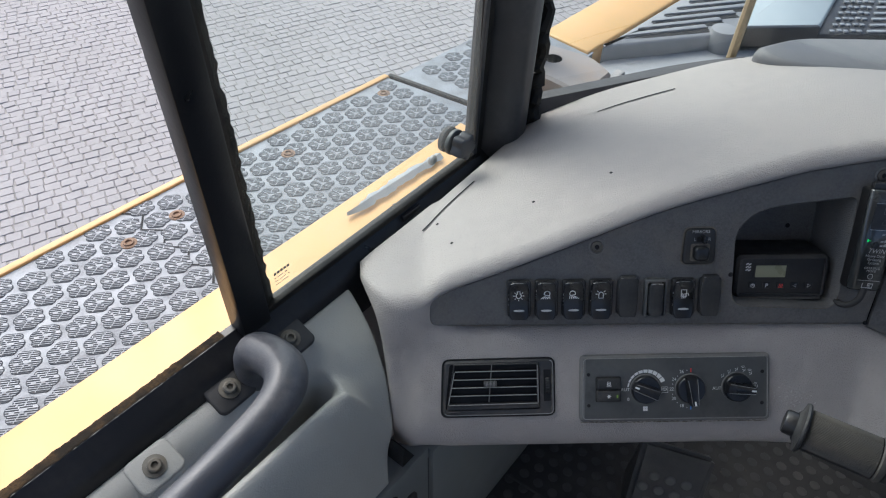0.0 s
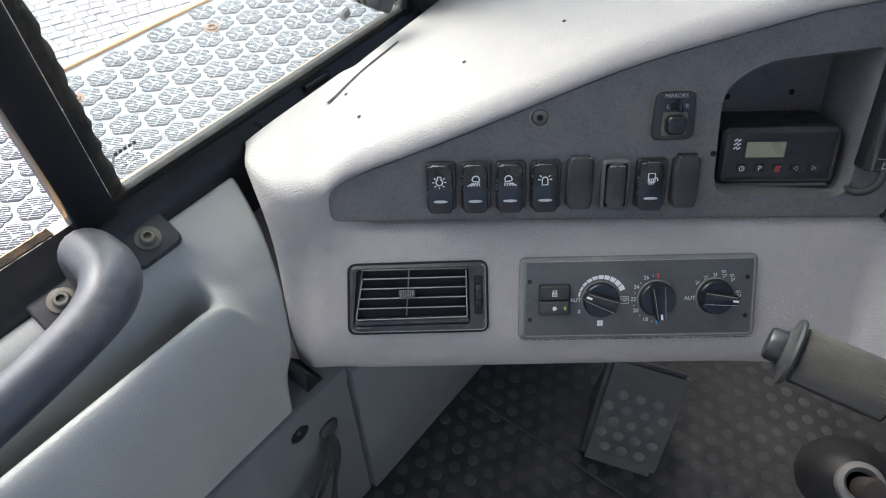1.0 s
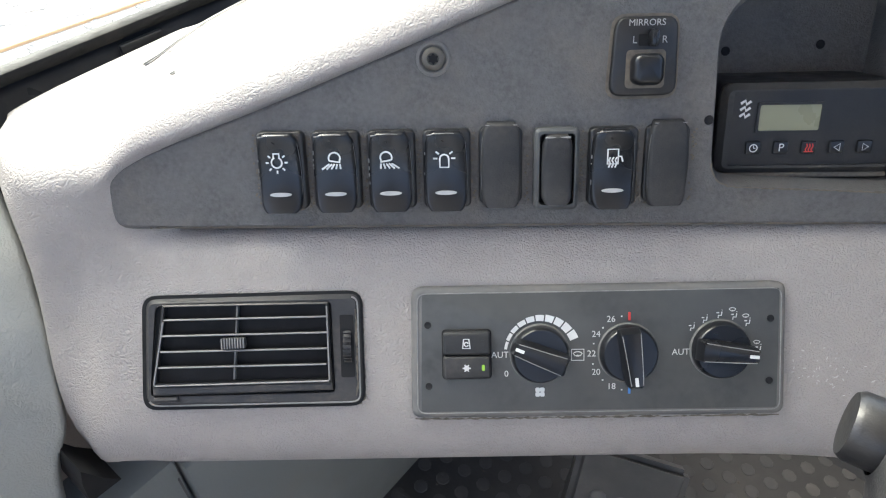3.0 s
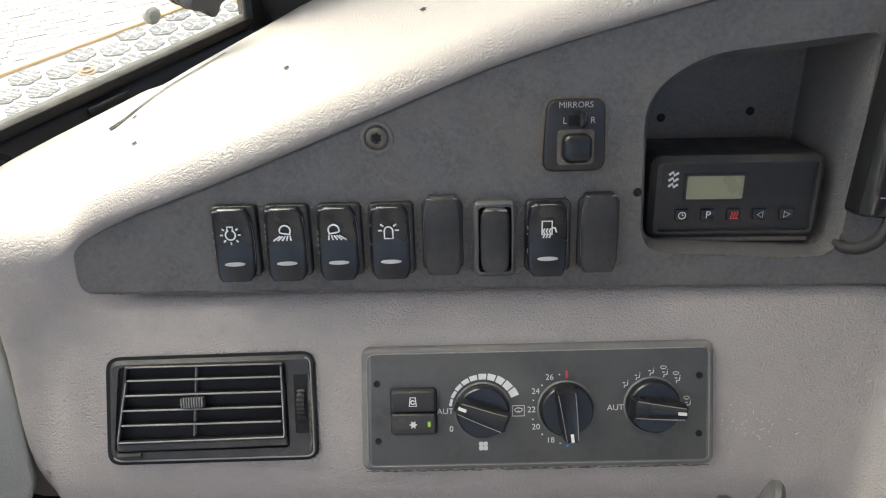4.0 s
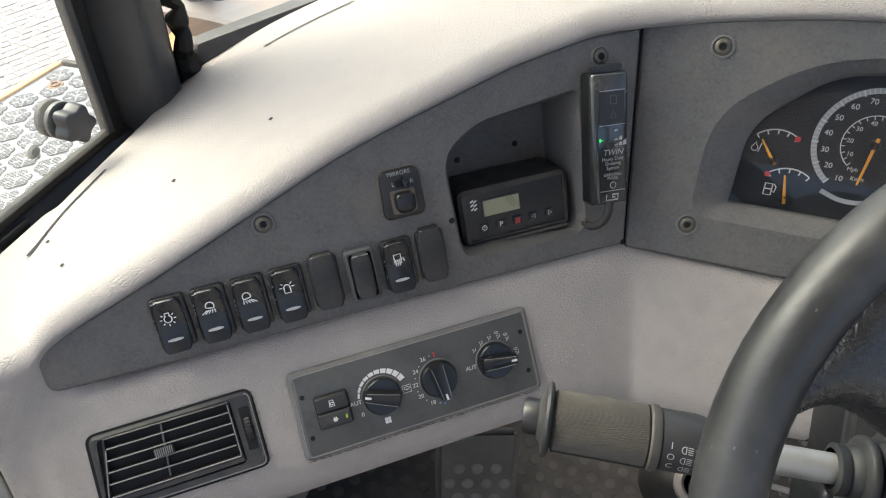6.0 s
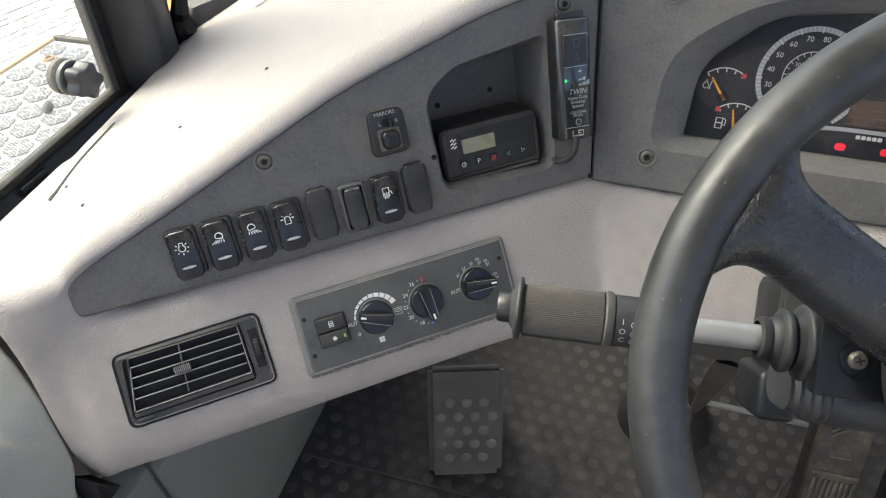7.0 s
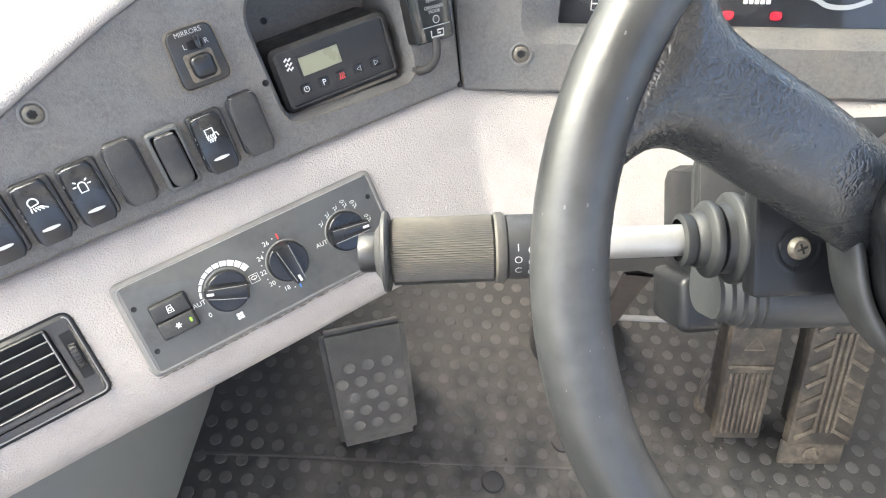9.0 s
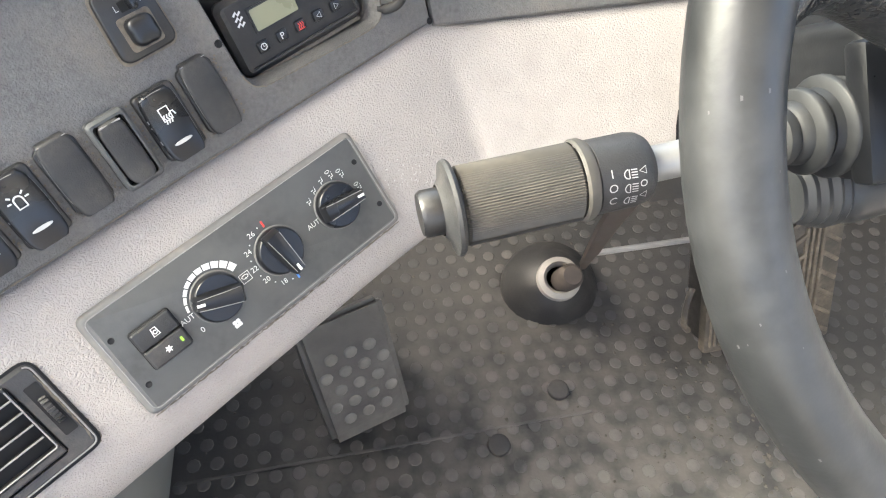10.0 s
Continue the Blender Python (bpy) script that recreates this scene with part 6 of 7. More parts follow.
part("ring", LA(prof, 32), GRIP, stalk, "dusty ring")
bm = bmesh.new()
n = 180
ra, rb = [], []
for zz in (0.1222, 0.1235, 0.1665, 0.1678):
    rr = 0.0149 if zz in (0.1235, 0.1665) else 0.0138
    ra.append([bm.verts.new(((rr + (0.0002 if i % 2 else -0.0002)) * math.cos(2 * math.pi * i / n), (rr + (0.0002 if i % 2 else -0.0002)) * math.sin(2 * math.pi * i / n), zz)) for i in range(n)])
for p, q in zip(ra, ra[1:]):
    for i in range(n):
        bm.faces.new((p[i], p[(i + 1) % n], q[(i + 1) % n], q[i]))
part("grip", bm, GRIP, stalk, "worn ribbed brown-grey grip", smooth=20)
bm = bmesh.new()
rows = [[(0.01535 * math.cos(radians(q)), 0.01535 * math.sin(radians(q)), zz) for q in range(-88, -52, 4)] for zz in (0.1228, 0.1672)]
part("print_strip", surface(rows, bm), BLANK, stalk, "smooth dark strip along the grip", smooth=60)
part("flange", LA([(0.0130, 0.1675), (0.0178, 0.1690), (0.0185, 0.1702), (0.0180, 0.1716), (0.0125, 0.1730), (0.0098, 0.1750)], 32), BLANK, stalk, "thin black flange")
part("end_button", LA([(0.0090, 0.1740), (0.0090, 0.1810), (0.0080, 0.1825), (0, 0.1825)], 24), BLACK, stalk)
# prints on the collar, wrapped round it
bm = bmesh.new()


def wrapped(src, ang, z):
    for v in src.verts:
        a = ang + v.co.y / 0.0148
        z0 = z - v.co.x
        v.co = (0.0148 * math.cos(a), 0.0148 * math.sin(a), z0)
    join(bm, src)


for k, tx in enumerate(("I", "O", "C")):
    wrapped(letters(tx, 0.0046, 0, 0, 0), radians(6 - k * 21), 0.1128)
for k in range(3):
    sb = bmesh.new()
    ribbon(sb, arc(0, 0, 0.0017, 90, 270, 8) + [(0.0003, -0.0017), (0.0003, 0.0017)], 0.0004, 0)
    for q in range(4):
        ribbon(sb, [(0.0010, 0.0015 - q * 0.0010), (0.0034, 0.0013 - q * 0.0010)], 0.0004, 0)
    wrapped(sb, radians(2 - k * 21), 0.1066)
for k in range(3):
    sb = bmesh.new()
    if k == 1:
        ribbon(sb, arc(0, 0, 0.0012, 0, 360, 10), 0.0004, 0)
    else:
        ribbon(sb, [(-0.0014, 0), (0.0012, 0.0014), (0.0012, -0.0014)], 0.0004, 0, None, True)
    wrapped(sb, radians(4 - k * 19), 0.1010)
part("white_symbols", bm, WORNP, stalk, "white light symbols", smooth=0)
cs = thing("column_screw", COLUMN @ pose(-0.079, 0.003, -0.0362), "cross-head steel screw in the column cover", "screw")
part("screw_head", LA([(0.0052, 0.0002), (0.0050, 0.0018), (0.0038, 0.0030), (0, 0.0032)], 20), BRASS, cs)
for q in (20, 110):
    part("cross_slot", B((0, 0, 0.0030), (0.0048, 0.0009, 0.0008), 0.0002, pose(0, 0, 0, 0, 0, q)), VOID, cs)
part("screw_dish", LA([(0.0120, -0.0362), (0.0105, -0.0356), (0.0085, -0.0360), (0.0068, -0.0362)], 24, Matrix.Translation((-0.079, 0.003, 0))), COLM, column)
part("column_bracket", B((-0.030, 0.0, -0.168), (0.10, 0.07, 0.055), 0.01), COLM, column)

# ---------------------------------------------------------------- footwell
foot = thing("footrest", VEH @ pose(-0.0705, 0.601, 0.0, 0, 0, 20), "sloping studded black rubber footrest on the cab floor", "footrest")
bm = bmesh.new()
w = 0.05
P_ = [(-0.035, 0.024), (0.030, 0.178), (0.050, 0.156), (0.085, 0.0), (-0.032, 0.0)]
a = [bm.verts.new((-w, y, z)) for y, z in P_]
b = [bm.verts.new((w, y, z)) for y, z in P_]
for i in range(5):
    bm.faces.new((a[i], a[(i + 1) % 5], b[(i + 1) % 5], b[i]))
bm.faces.new(a)
bm.faces.new(list(reversed(b)))
bmesh.ops.bevel(bm, geom=list(bm.edges), offset=0.007, segments=3, affect="EDGES", clamp_overlap=True)
part("block", bm, RESTM, foot)
RESTSTUD = mat("rubbed_footrest_studs", (0.130, 0.125, 0.117), 0.6, var=0.2, scale=60, bump=0.15, bscale=300, dirt=(0.24, 0.225, 0.2), dscale=15, damount=0.6)
tilt = math.degrees(math.atan2(0.156, 0.065))
for j in range(5):
    for i in range(4 if j % 2 else 3):
        x = (i - (1.5 if j % 2 else 1)) * 0.0225
        s_ = 0.024 + j * 0.0225
        part("stud", LA([(0.0082, 0.0), (0.0072, 0.0014), (0.005, 0.002), (0, 0.0021)], 10, pose(x, -0.035 + s_ * math.cos(radians(tilt)), 0.022 + s_ * math.sin(radians(tilt)), tilt, 0, 0)), RESTSTUD, foot)

BOOTM = mat("dusty_boot_rubber", (0.0135, 0.0143, 0.016), 0.5, var=0.2, scale=60, bump=0.15, bscale=250, dirt=(0.07, 0.066, 0.06), dscale=20, damount=0.35)
ARMM = mat("dusty_brown_arm", (0.06, 0.05, 0.043), 0.6, var=0.25, scale=60, dirt=(0.15, 0.12, 0.10), dscale=20, damount=0.5)
lever = thing("floor_lever", VEH @ pose(0.1955, 0.744, 0.0), "column tilt lever with a black rubber boot and white ring", "lever")
part("rubber_boot", LA([(0.068, -0.03), (0.067, 0.004), (0.063, 0.014), (0.053, 0.024), (0.046, 0.038), (0.034, 0.050), (0.026, 0.056)], 32, pose(0, 0, 0, 22, 0, 0)), BOOTM, lever, "round black rubber boot")
part("white_ring", LA([(0.0165, 0.058), (0.0175, 0.068), (0.0215, 0.072), (0.0285, 0.068), (0.0295, 0.060), (0.024, 0.056)], 28, pose(0, 0, 0, 22, 0, 0)), WHITE, lever, "dirty white plastic ring")
part("rod_end", LA([(0.0165, 0.060), (0.0165, 0.092), (0.012, 0.098), (0, 0.098)], 16, pose(0, 0, 0, 24, 6, 0)), ARMM, lever, "dirty brown rod end")
rows = []
for (x, y, z), w_ in (((0.022, -0.034, 0.095), 0.003), ((0.020, -0.040, 0.115), 0.007), ((0.017, -0.055, 0.16), 0.010), ((0.012, -0.08, 0.24), 0.0135), ((0.010, -0.10, 0.30), 0.016)):
    rows.append([Vector((x - w_, y, z)), Vector((x - w_ * 0.8, y - 0.003, z)), Vector((x + w_ * 0.8, y - 0.003, z)), Vector((x + w_, y, z)), Vector((x, y + 0.004, z)), Vector((x - w_, y, z))])
part("bracket_arm", surface(rows), ARMM, lever, "dusty tapered metal blade", smooth=30)
part("linkage_rod", TU([(0.024, -0.035, 0.125), (0.09, -0.035, 0.130), (0.152, -0.035, 0.135)], 0.0038, 8), ALU, lever, "thin bare rod")


def pedal(name, m, w, ln, tread, label):
    t = thing(name, m, label, "pedal", "foot pedals")
    pad = part("pad", B((0, ln / 2, -0.008), (w, ln, 0.016), 0.004), PEDAL, t)
    if tread == "chevron":
        for k in range(9):
            y = 0.012 + k * (ln - 0.024) / 8
            for sx in (-1, 1):
                part("tread_bar", B((0, 0, 0), (w * 0.36, 0.0055, 0.004), 0.001, pose(sx * w * 0.28, y + 0.006, 0.001, 0, 0, sx * -32)), TREADM, pad)
        for q in (-1.5, -0.5, 0.5, 1.5):
            part("tread_bar", B((q * 0.0075, ln * 0.40, 0.001), (0.0038, ln * 0.62, 0.004), 0.001), TREADM, pad)
        part("square_boss", B((0, ln * 0.82, 0.001), (0.022, 0.020, 0.004), 0.001), PEDAL, pad)
    else:
        for k in range(8):
            part("tread_bar", B(((k - 3.5) * w * 0.108, ln * 0.25, 0.001), (0.0030, ln * 0.40, 0.003), 0.001), TREADM, pad)
        for k in range(6):
            part("tread_bar", B((0, 0, 0), (w * 0.62, 0.0028, 0.003), 0.001, pose(-w * 0.08, ln * 0.78 + k * 0.007, 0.001, 0, 0, 38)), TREADM, pad)
        part("raised_mark", ribbon(bmesh.new(), [(-0.012, ln * 0.60), (0, ln * 0.68), (0.012, ln * 0.60)], 0.0030, 0.0006, None, True), TREADM, pad, "worn triangle mark")
        part("cross_rib", B((0, ln * 0.49, 0.001), (w * 0.92, 0.005, 0.003), 0.001), TREADM, pad)
    return t


brake = pedal("brake_pedal", VEH @ pose(0.384, 0.604, 0.036, 60, 0, 5), 0.058, 0.21, "bar", "dusty black brake pedal with ribbed rubber")
gas = pedal("throttle_pedal", VEH @ pose(0.482, 0.604, 0.040, 60, 0, 5), 0.078, 0.22, "chevron", "dusty throttle pedal with a chevron tread")
for p_ in (brake, gas):
    part("arm_box", B((0.004, 0.10, -0.040), (0.044, 0.20, 0.05), 0.004), BLACK, p_)
part("heel_plate", B((0, -0.018, -0.012), (0.080, 0.036, 0.006), 0.003), PEDAL, gas, "dusty heel hinge plate")
part("heel_ring", LA([(0.011, -0.009), (0.012, -0.007), (0.009, -0.006), (0.007, -0.009)], 20, Matrix.Translation((0.0, -0.020, 0))), PEDAL, gas)
part("side_spring", TU(spline([(-0.043, 0.03, -0.015), (-0.052, 0.045, -0.01), (-0.050, 0.075, -0.008), (-0.042, 0.09, -0.012)], 5), 0.004, 8), PEDAL, brake)

# dry dirt on the mat round the pedals, and crumbs elsewhere
rg = random.Random(17)
bm = bmesh.new()
for k in range(420):
    if k < 260:
        a, b = rg.gauss(0.40, 0.10), rg.gauss(0.52, 0.09)
    else:
        a, b = rg.uniform(-0.28, 0.7), rg.uniform(0.27, 0.85)
    if a < -0.29 or a > 0.8 or b > 0.86:
        continue
    s_ = rg.uniform(0.0008, 0.0030) * (1.6 if rg.random() < 0.06 else 1)
    n_ = rg.randrange(5, 8)
    top = bm.verts.new((a, b, s_ * 0.5 + 0.0006))
    ring = [bm.verts.new((a + s_ * rg.uniform(0.6, 1.3) * math.cos(2 * math.pi * i / n_), b + s_ * rg.uniform(0.6, 1.3) * math.sin(2 * math.pi * i / n_), 0.0004)) for i in range(n_)]
    for i in range(n_):
        bm.faces.new((top, ring[i], ring[(i + 1) % n_]))
crumbs = solo("floor_dirt", bm, mat("dry_floor_dirt", (0.06, 0.055, 0.048), 0.9, var=0.3, scale=300), VEH, "crumbs of dry dirt scattered on the floor mat", "dirt", "stuff")

# pale scuffs on the front beside the climate panel
rg = random.Random(23)
bm = bmesh.new()
for k in range(46):
    u, v = rg.gauss(0.362, 0.011), rg.gauss(-0.024, 0.006)
    s_, tt = rg.uniform(0.0003, 0.0009), rg.uniform(0, 3.1)
    bm.faces.new([bm.verts.new((u + s_ * p * math.cos(tt) - s_ * 0.35 * q * math.sin(tt), v + s_ * p * math.sin(tt) + s_ * 0.35 * q * math.cos(tt), 0.0016)) for p, q in ((-1, -1), (1, -1), (1, 1), (-1, 1))])
scuffs = part("scuffs", bm, mat("pale_scuff", (0.55, 0.53, 0.50), 0.6), dashboard, "patch of pale scuffs", FRONT, smooth=0)
scuffs["kind"] = "stuff"

# cables and grommet on the lower side trim
COWLSEAM = mat("dark_joint", (0.06, 0.062, 0.063), 0.8)
bundle = thing("cable_bundle", VEH, "bundle of thin black cables hanging down the side trim", "cables")
rg = random.Random(8)
for k in range(7):
    o = rg.uniform(-0.006, 0.006)
    part("cable", TU(spline([(-0.296, 0.305, 0.262), (-0.284 + 0.0015 * k, 0.303 - 0.005 * k, 0.232 + o), (-0.282 + o, 0.287 - 0.013 * k, 0.16), (-0.288 - o * 0.5, 0.277 - 0.017 * k, 0.08), (-0.292, 0.27 - 0.013 * k + o, 0.01)], 6), 0.0021, 8), RUBBER, bundle)

solo("cable_grommet", LA([(0.012, 0), (0.012, 0.008), (0.008, 0.012), (0, 0.012)], 14, pose(-0.303, 0.305, 0.262, 0, 90, 0)), RUBBER, VEH, "black rubber cable grommet in the side trim", "grommet")
solo("panel_seam", B((-0.2990, 0.3408, 0.16), (0.003, 0.0016, 0.30), 0.0005), COWLSEAM, VEH, "dark vertical joint in the lower side trim", "joint", "structure")

# ---------------------------------------------------------------- grab handle
grab = thing("grab_handle", SIDE, "dark grey moulded grab handle bolted along the sill", "grab handle")
pts = spline([(-0.421, 0.221, 0.488), (-0.4185, 0.2215, 0.514), (-0.406, 0.2215, 0.538), (-0.385, 0.2215, 0.549), (-0.362, 0.2180, 0.5555), (-0.346, 0.2060, 0.5575), (-0.3385, 0.1860, 0.5555), (-0.3365, 0.155, 0.5500), (-0.336, 0.10, 0.5420), (-0.336, 0.0, 0.530), (-0.337, -0.15, 0.512), (-0.345, -0.35, 0.49), (-0.40, -0.42, 0.485)], 7)
part("bar", TU(pts, [0.0168 + 0.0012 * math.sin(i * 0.1) + 0.0018 * math.exp(-((i - 32) / 9) ** 2) for i in range(len(pts))], 20), mat("dark_grey_handle", (0.045, 0.049, 0.060), 0.38, var=0.12, scale=30, bump=0.12, bscale=500, dirt=(0.2, 0.19, 0.18), dscale=14, damount=0.5), grab, smooth=70)
for k, (a_, b_, z_) in enumerate(((-0.423, 0.193, 0.4945), (-0.423, 0.267, 0.4955), (-0.413, 0.105, 0.4885), (-0.412, 0.027, 0.490))):
    pl = part("mount_plate", PR(rrect(-0.017, -0.021, 0.017, 0.021, 0.007), 0, 0.006, 0.002, pose(a_, b_, z_, 0, 22, 0)), RUBBER if k < 2 else TRIM, grab, "black rubber mounting pad" if k < 2 else "pale grey mounting pad")
    part("bolt", LA([(0.0100, 0.006), (0.0100, 0.0072), (0.0064, 0.0076), (0.0062, 0.0105), (0.0050, 0.0115), (0.0030, 0.0115), (0.0028, 0.009), (0, 0.009)], 18, pose(a_, b_, z_, 0, 22, 0)), SCREW, pl, "weathered socket bolt")

# ---------------------------------------------------------------- window latch, slots and marks on the deck
LATCHM = mat("greyed_latch_plastic", (0.075, 0.08, 0.078), 0.5, var=0.15, scale=60, dirt=(0.16, 0.155, 0.14), dscale=20, damount=0.5)
latch = thing("window_latch", SIDE @ pose(-0.451, 0.5575, 0.5690, 0, 90, 0), "dark star-shaped window latch knob on two glass discs", "latch")
part("disc", LA([(0.0150, 0.002), (0.0158, 0.003), (0.0158, 0.0065), (0.0145, 0.0075), (0.0130, 0.0078), (0.0, 0.0078)], 28), LATCHM, latch, "grey grooved disc")
part("outer_disc", LA([(0.0150, -0.002), (0.0160, -0.003), (0.0160, -0.007), (0.0150, -0.008), (0.0, -0.008)], 28), RUBBER, latch)
lob = [((0.0145 + 0.0022 * math.cos(5 * t)) * math.cos(t), (0.0145 + 0.0022 * math.cos(5 * t)) * math.sin(t)) for t in [2 * math.pi * k / 50 for k in range(50)]]
KNOBM = mat("dark_latch_knob", (0.040, 0.042, 0.047), 0.45, var=0.12, scale=60, dirt=(0.12, 0.11, 0.10), dscale=25, damount=0.4)
part("knob", PR([(x + 0.0, y + 0.0) for x, y in lob], 0.0115, 0.0260, 0.0022), KNOBM, latch, "dark lobed knob with a flat face")
part("knob_stem", LA([(0.0085, 0.007), (0.0085, 0.0120)], 20), LATCHM, latch)
part("glass_stud", LA([(0.0062, -0.004), (0.0062, -0.001), (0.004, 0.001), (0, 0.001)], 14, Matrix.Translation((0.012, -0.031, 0))), ALU, latch)


def deck_strip(p, q, w, name, label, cat):
    """A slot or mark that lies on the pad between two places, dropped on to it."""
    bm = bmesh.new()
    dg = bpy.context.evaluated_depsgraph_get()
    L_, R2 = [], []
    side = Vector((-(q - p).y, (q - p).x, 0)).normalized() * w / 2
    for i in range(9):
        c = p.lerp(q, i / 8)
        for lst, o in ((L_, side), (R2, -side)):
            hit, loc, nrm, _, ob, _ = scene.ray_cast(dg, c + o + Vector((0, 0, 0.15)), Vector((0, 0, -1)), distance=0.4)
            lst.append((loc if hit else c + o) + Vector((0, 0, 0.0008)))
    return solo(name, surface([L_, R2], bm), VOID, Matrix(), label, cat, smooth=0)


bpy.context.view_layer.update()
for p, q in (((-0.0084, 0.608), (0.053, 0.680)), ((0.206, 0.757), (0.296, 0.762))):
    deck_strip(Vector((*p, 0.6)), Vector((*q, 0.6)), 0.0026, "defrost_slot", "thin dark defroster slot in the dashboard top", "slot")
for x, y in ((0.1094, 0.600), (0.1885, 0.6096), (0.0223, 0.570), (0.008, 0.611)):
    deck_strip(Vector((x - 0.0012, y, 0.6)), Vector((x + 0.0012, y + 0.0015, 0.6)), 0.0030, "scuff_mark", "tiny dark nick in the dashboard top", "mark")

# dark hood over the instruments, cowl strip under the windscreen
pts = rounded([(-0.225, 0.865), (-0.170, 0.848), (-0.07, 0.905), (0.10, 0.925), (0.50, 0.925), (0.50, 1.02), (-0.08, 1.02), (-0.19, 0.935)], [0.02, 0.03, 0.04, 0.04, 0.02, 0.02, 0.03, 0.03])
solo("instrument_hood", PR(pts, 0.53, 0.644, 0.010), HOODM, VEH, "dark grey plastic hood along the windscreen base", "hood")
COWLM = mat("dusty_cowl_rubber", (0.055, 0.053, 0.055), 0.55, var=0.15, scale=40, bump=0.15, bscale=300, dirt=(0.13, 0.12, 0.115), dscale=9, damount=0.5)
cow = spline([(-0.437, 0.722, 0.534), (-0.416, 0.737, 0.541), (-0.36, 0.79, 0.556), (-0.30, 0.845, 0.572), (-0.245, 0.885, 0.585), (-0.20, 0.91, 0.592)], 6)
bm = bmesh.new()
rows = []
for p in cow:
    d = Vector((0.72, 0.69, 0))
    o = Vector((-d.y, d.x, 0))
    p = p + UP * 0.012
    rows.append([p - o * 0.016 - UP * 0.03, p - o * 0.016 + UP * 0.004, p - o * 0.010 + UP * 0.013, p + o * 0.006 + UP * 0.014, p + o * 0.013 + UP * 0.008, p + o * 0.014 - UP * 0.04])
solo("cowl_strip", surface(rows, bm), COWLM, VEH, "dark dusty rubber strip under the windscreen", "trim", smooth=50)
wind = thing("window_2", VEH, "wide windscreen with a beige sealed joint", "windscreen", "", "structure")
def sheet(pts):
    bm = bmesh.new()
    bm.faces.new([bm.verts.new(p) for p in pts])
    return bm
part("pane", sheet([(-0.44, 0.728, 0.54), (-0.255, 0.905, 0.58), (-0.235, 0.915, 1.42), (-0.42, 0.72, 1.42)]), GLASSM, wind, "clear quarter glass", smooth=0)
part("pane", sheet([(-0.250, 0.910, 0.58), (0.85, 0.99, 0.58), (0.85, 0.96, 1.42), (-0.23, 0.915, 1.42)]), GLASSM, wind, "clear front glass", smooth=0)
part("sealed_joint", TU([(-0.253, 0.907, 0.575), (-0.245, 0.905, 0.9), (-0.235, 0.903, 1.41)], 0.006, 8), SEALANT, wind, "beige sealant joint")
bm = bmesh.new()
for k, (wd, th) in enumerate(((0.020, 0.0032), (0.016, 0.0013), (0.018, 0.0010), (0.018, 0.0010))):
    z = 0.562 - k * 0.0042
    for q in range(5 if k == 0 else 9):
        w1 = wd / (5 if k == 0 else 9)
        if k and (q * 7 + k * 3) % 5 == 0:
            continue
        x0 = 0.281 + q * w1
        vs = [bm.verts.new((-0.4460, x0 + a1 * w1 * 0.72, z + b1 * th)) for a1, b1 in ((0, 0), (1, 0), (1, 1), (0, 1))]
        bm.faces.new(vs)
part("etched_mark", bm, FAINT, window_1, "small dark etched bars on the glass", smooth=0)

# ---------------------------------------------------------------- outside: side walkway
TZ = 0.300
walk_deck = thing("side_walkway", VEH, "grey galvanised tread walkway with petal-shaped louvres and yellow edges", "walkway")
out = [(-1.002, -0.35), (-0.66, -0.35), (-0.66, 0.999), (-0.940, 0.972), (-0.965, 0.60), (-0.985, 0.16)]
part("tread_plate", PR(out, TZ - 0.012, TZ, 0.002), STEEL, walk_deck)
part("edge_strip", PR([(-1.012, -0.35), (-0.998, -0.35), (-0.981, 0.16), (-0.961, 0.60), (-0.936, 0.975), (-0.950, 0.975), (-0.976, 0.60), (-0.996, 0.16)], TZ - 0.06, TZ + 0.004, 0.002), YELLOW, walk_deck, "thin yellow outer edge")
front_deck = thing("front_walkway", VEH, "lower galvanised tread plate ahead of the walkway", "walkway")
out = [(-0.66, 1.016), (-0.66, 1.36), (-0.90, 1.45), (-0.928, 0.990)]
part("tread_plate", PR(list(reversed(out)), TZ - 0.020, TZ - 0.004, 0.002), STEEL, front_deck)
part("edge_strip", PR([(-0.940, 0.985), (-0.926, 0.985), (-0.900, 1.45), (-0.914, 1.45)], TZ - 0.06, TZ - 0.012, 0.002), YELLOW, front_deck, "thin yellow outer edge")
part("dark_gap", B((0, 0, 0), (0.285, 0.010, 0.012), 0.002, pose(-0.80, 0.9945, TZ - 0.002, 0, 0, 5.5)), SEAL, front_deck, "black strip between the plates")


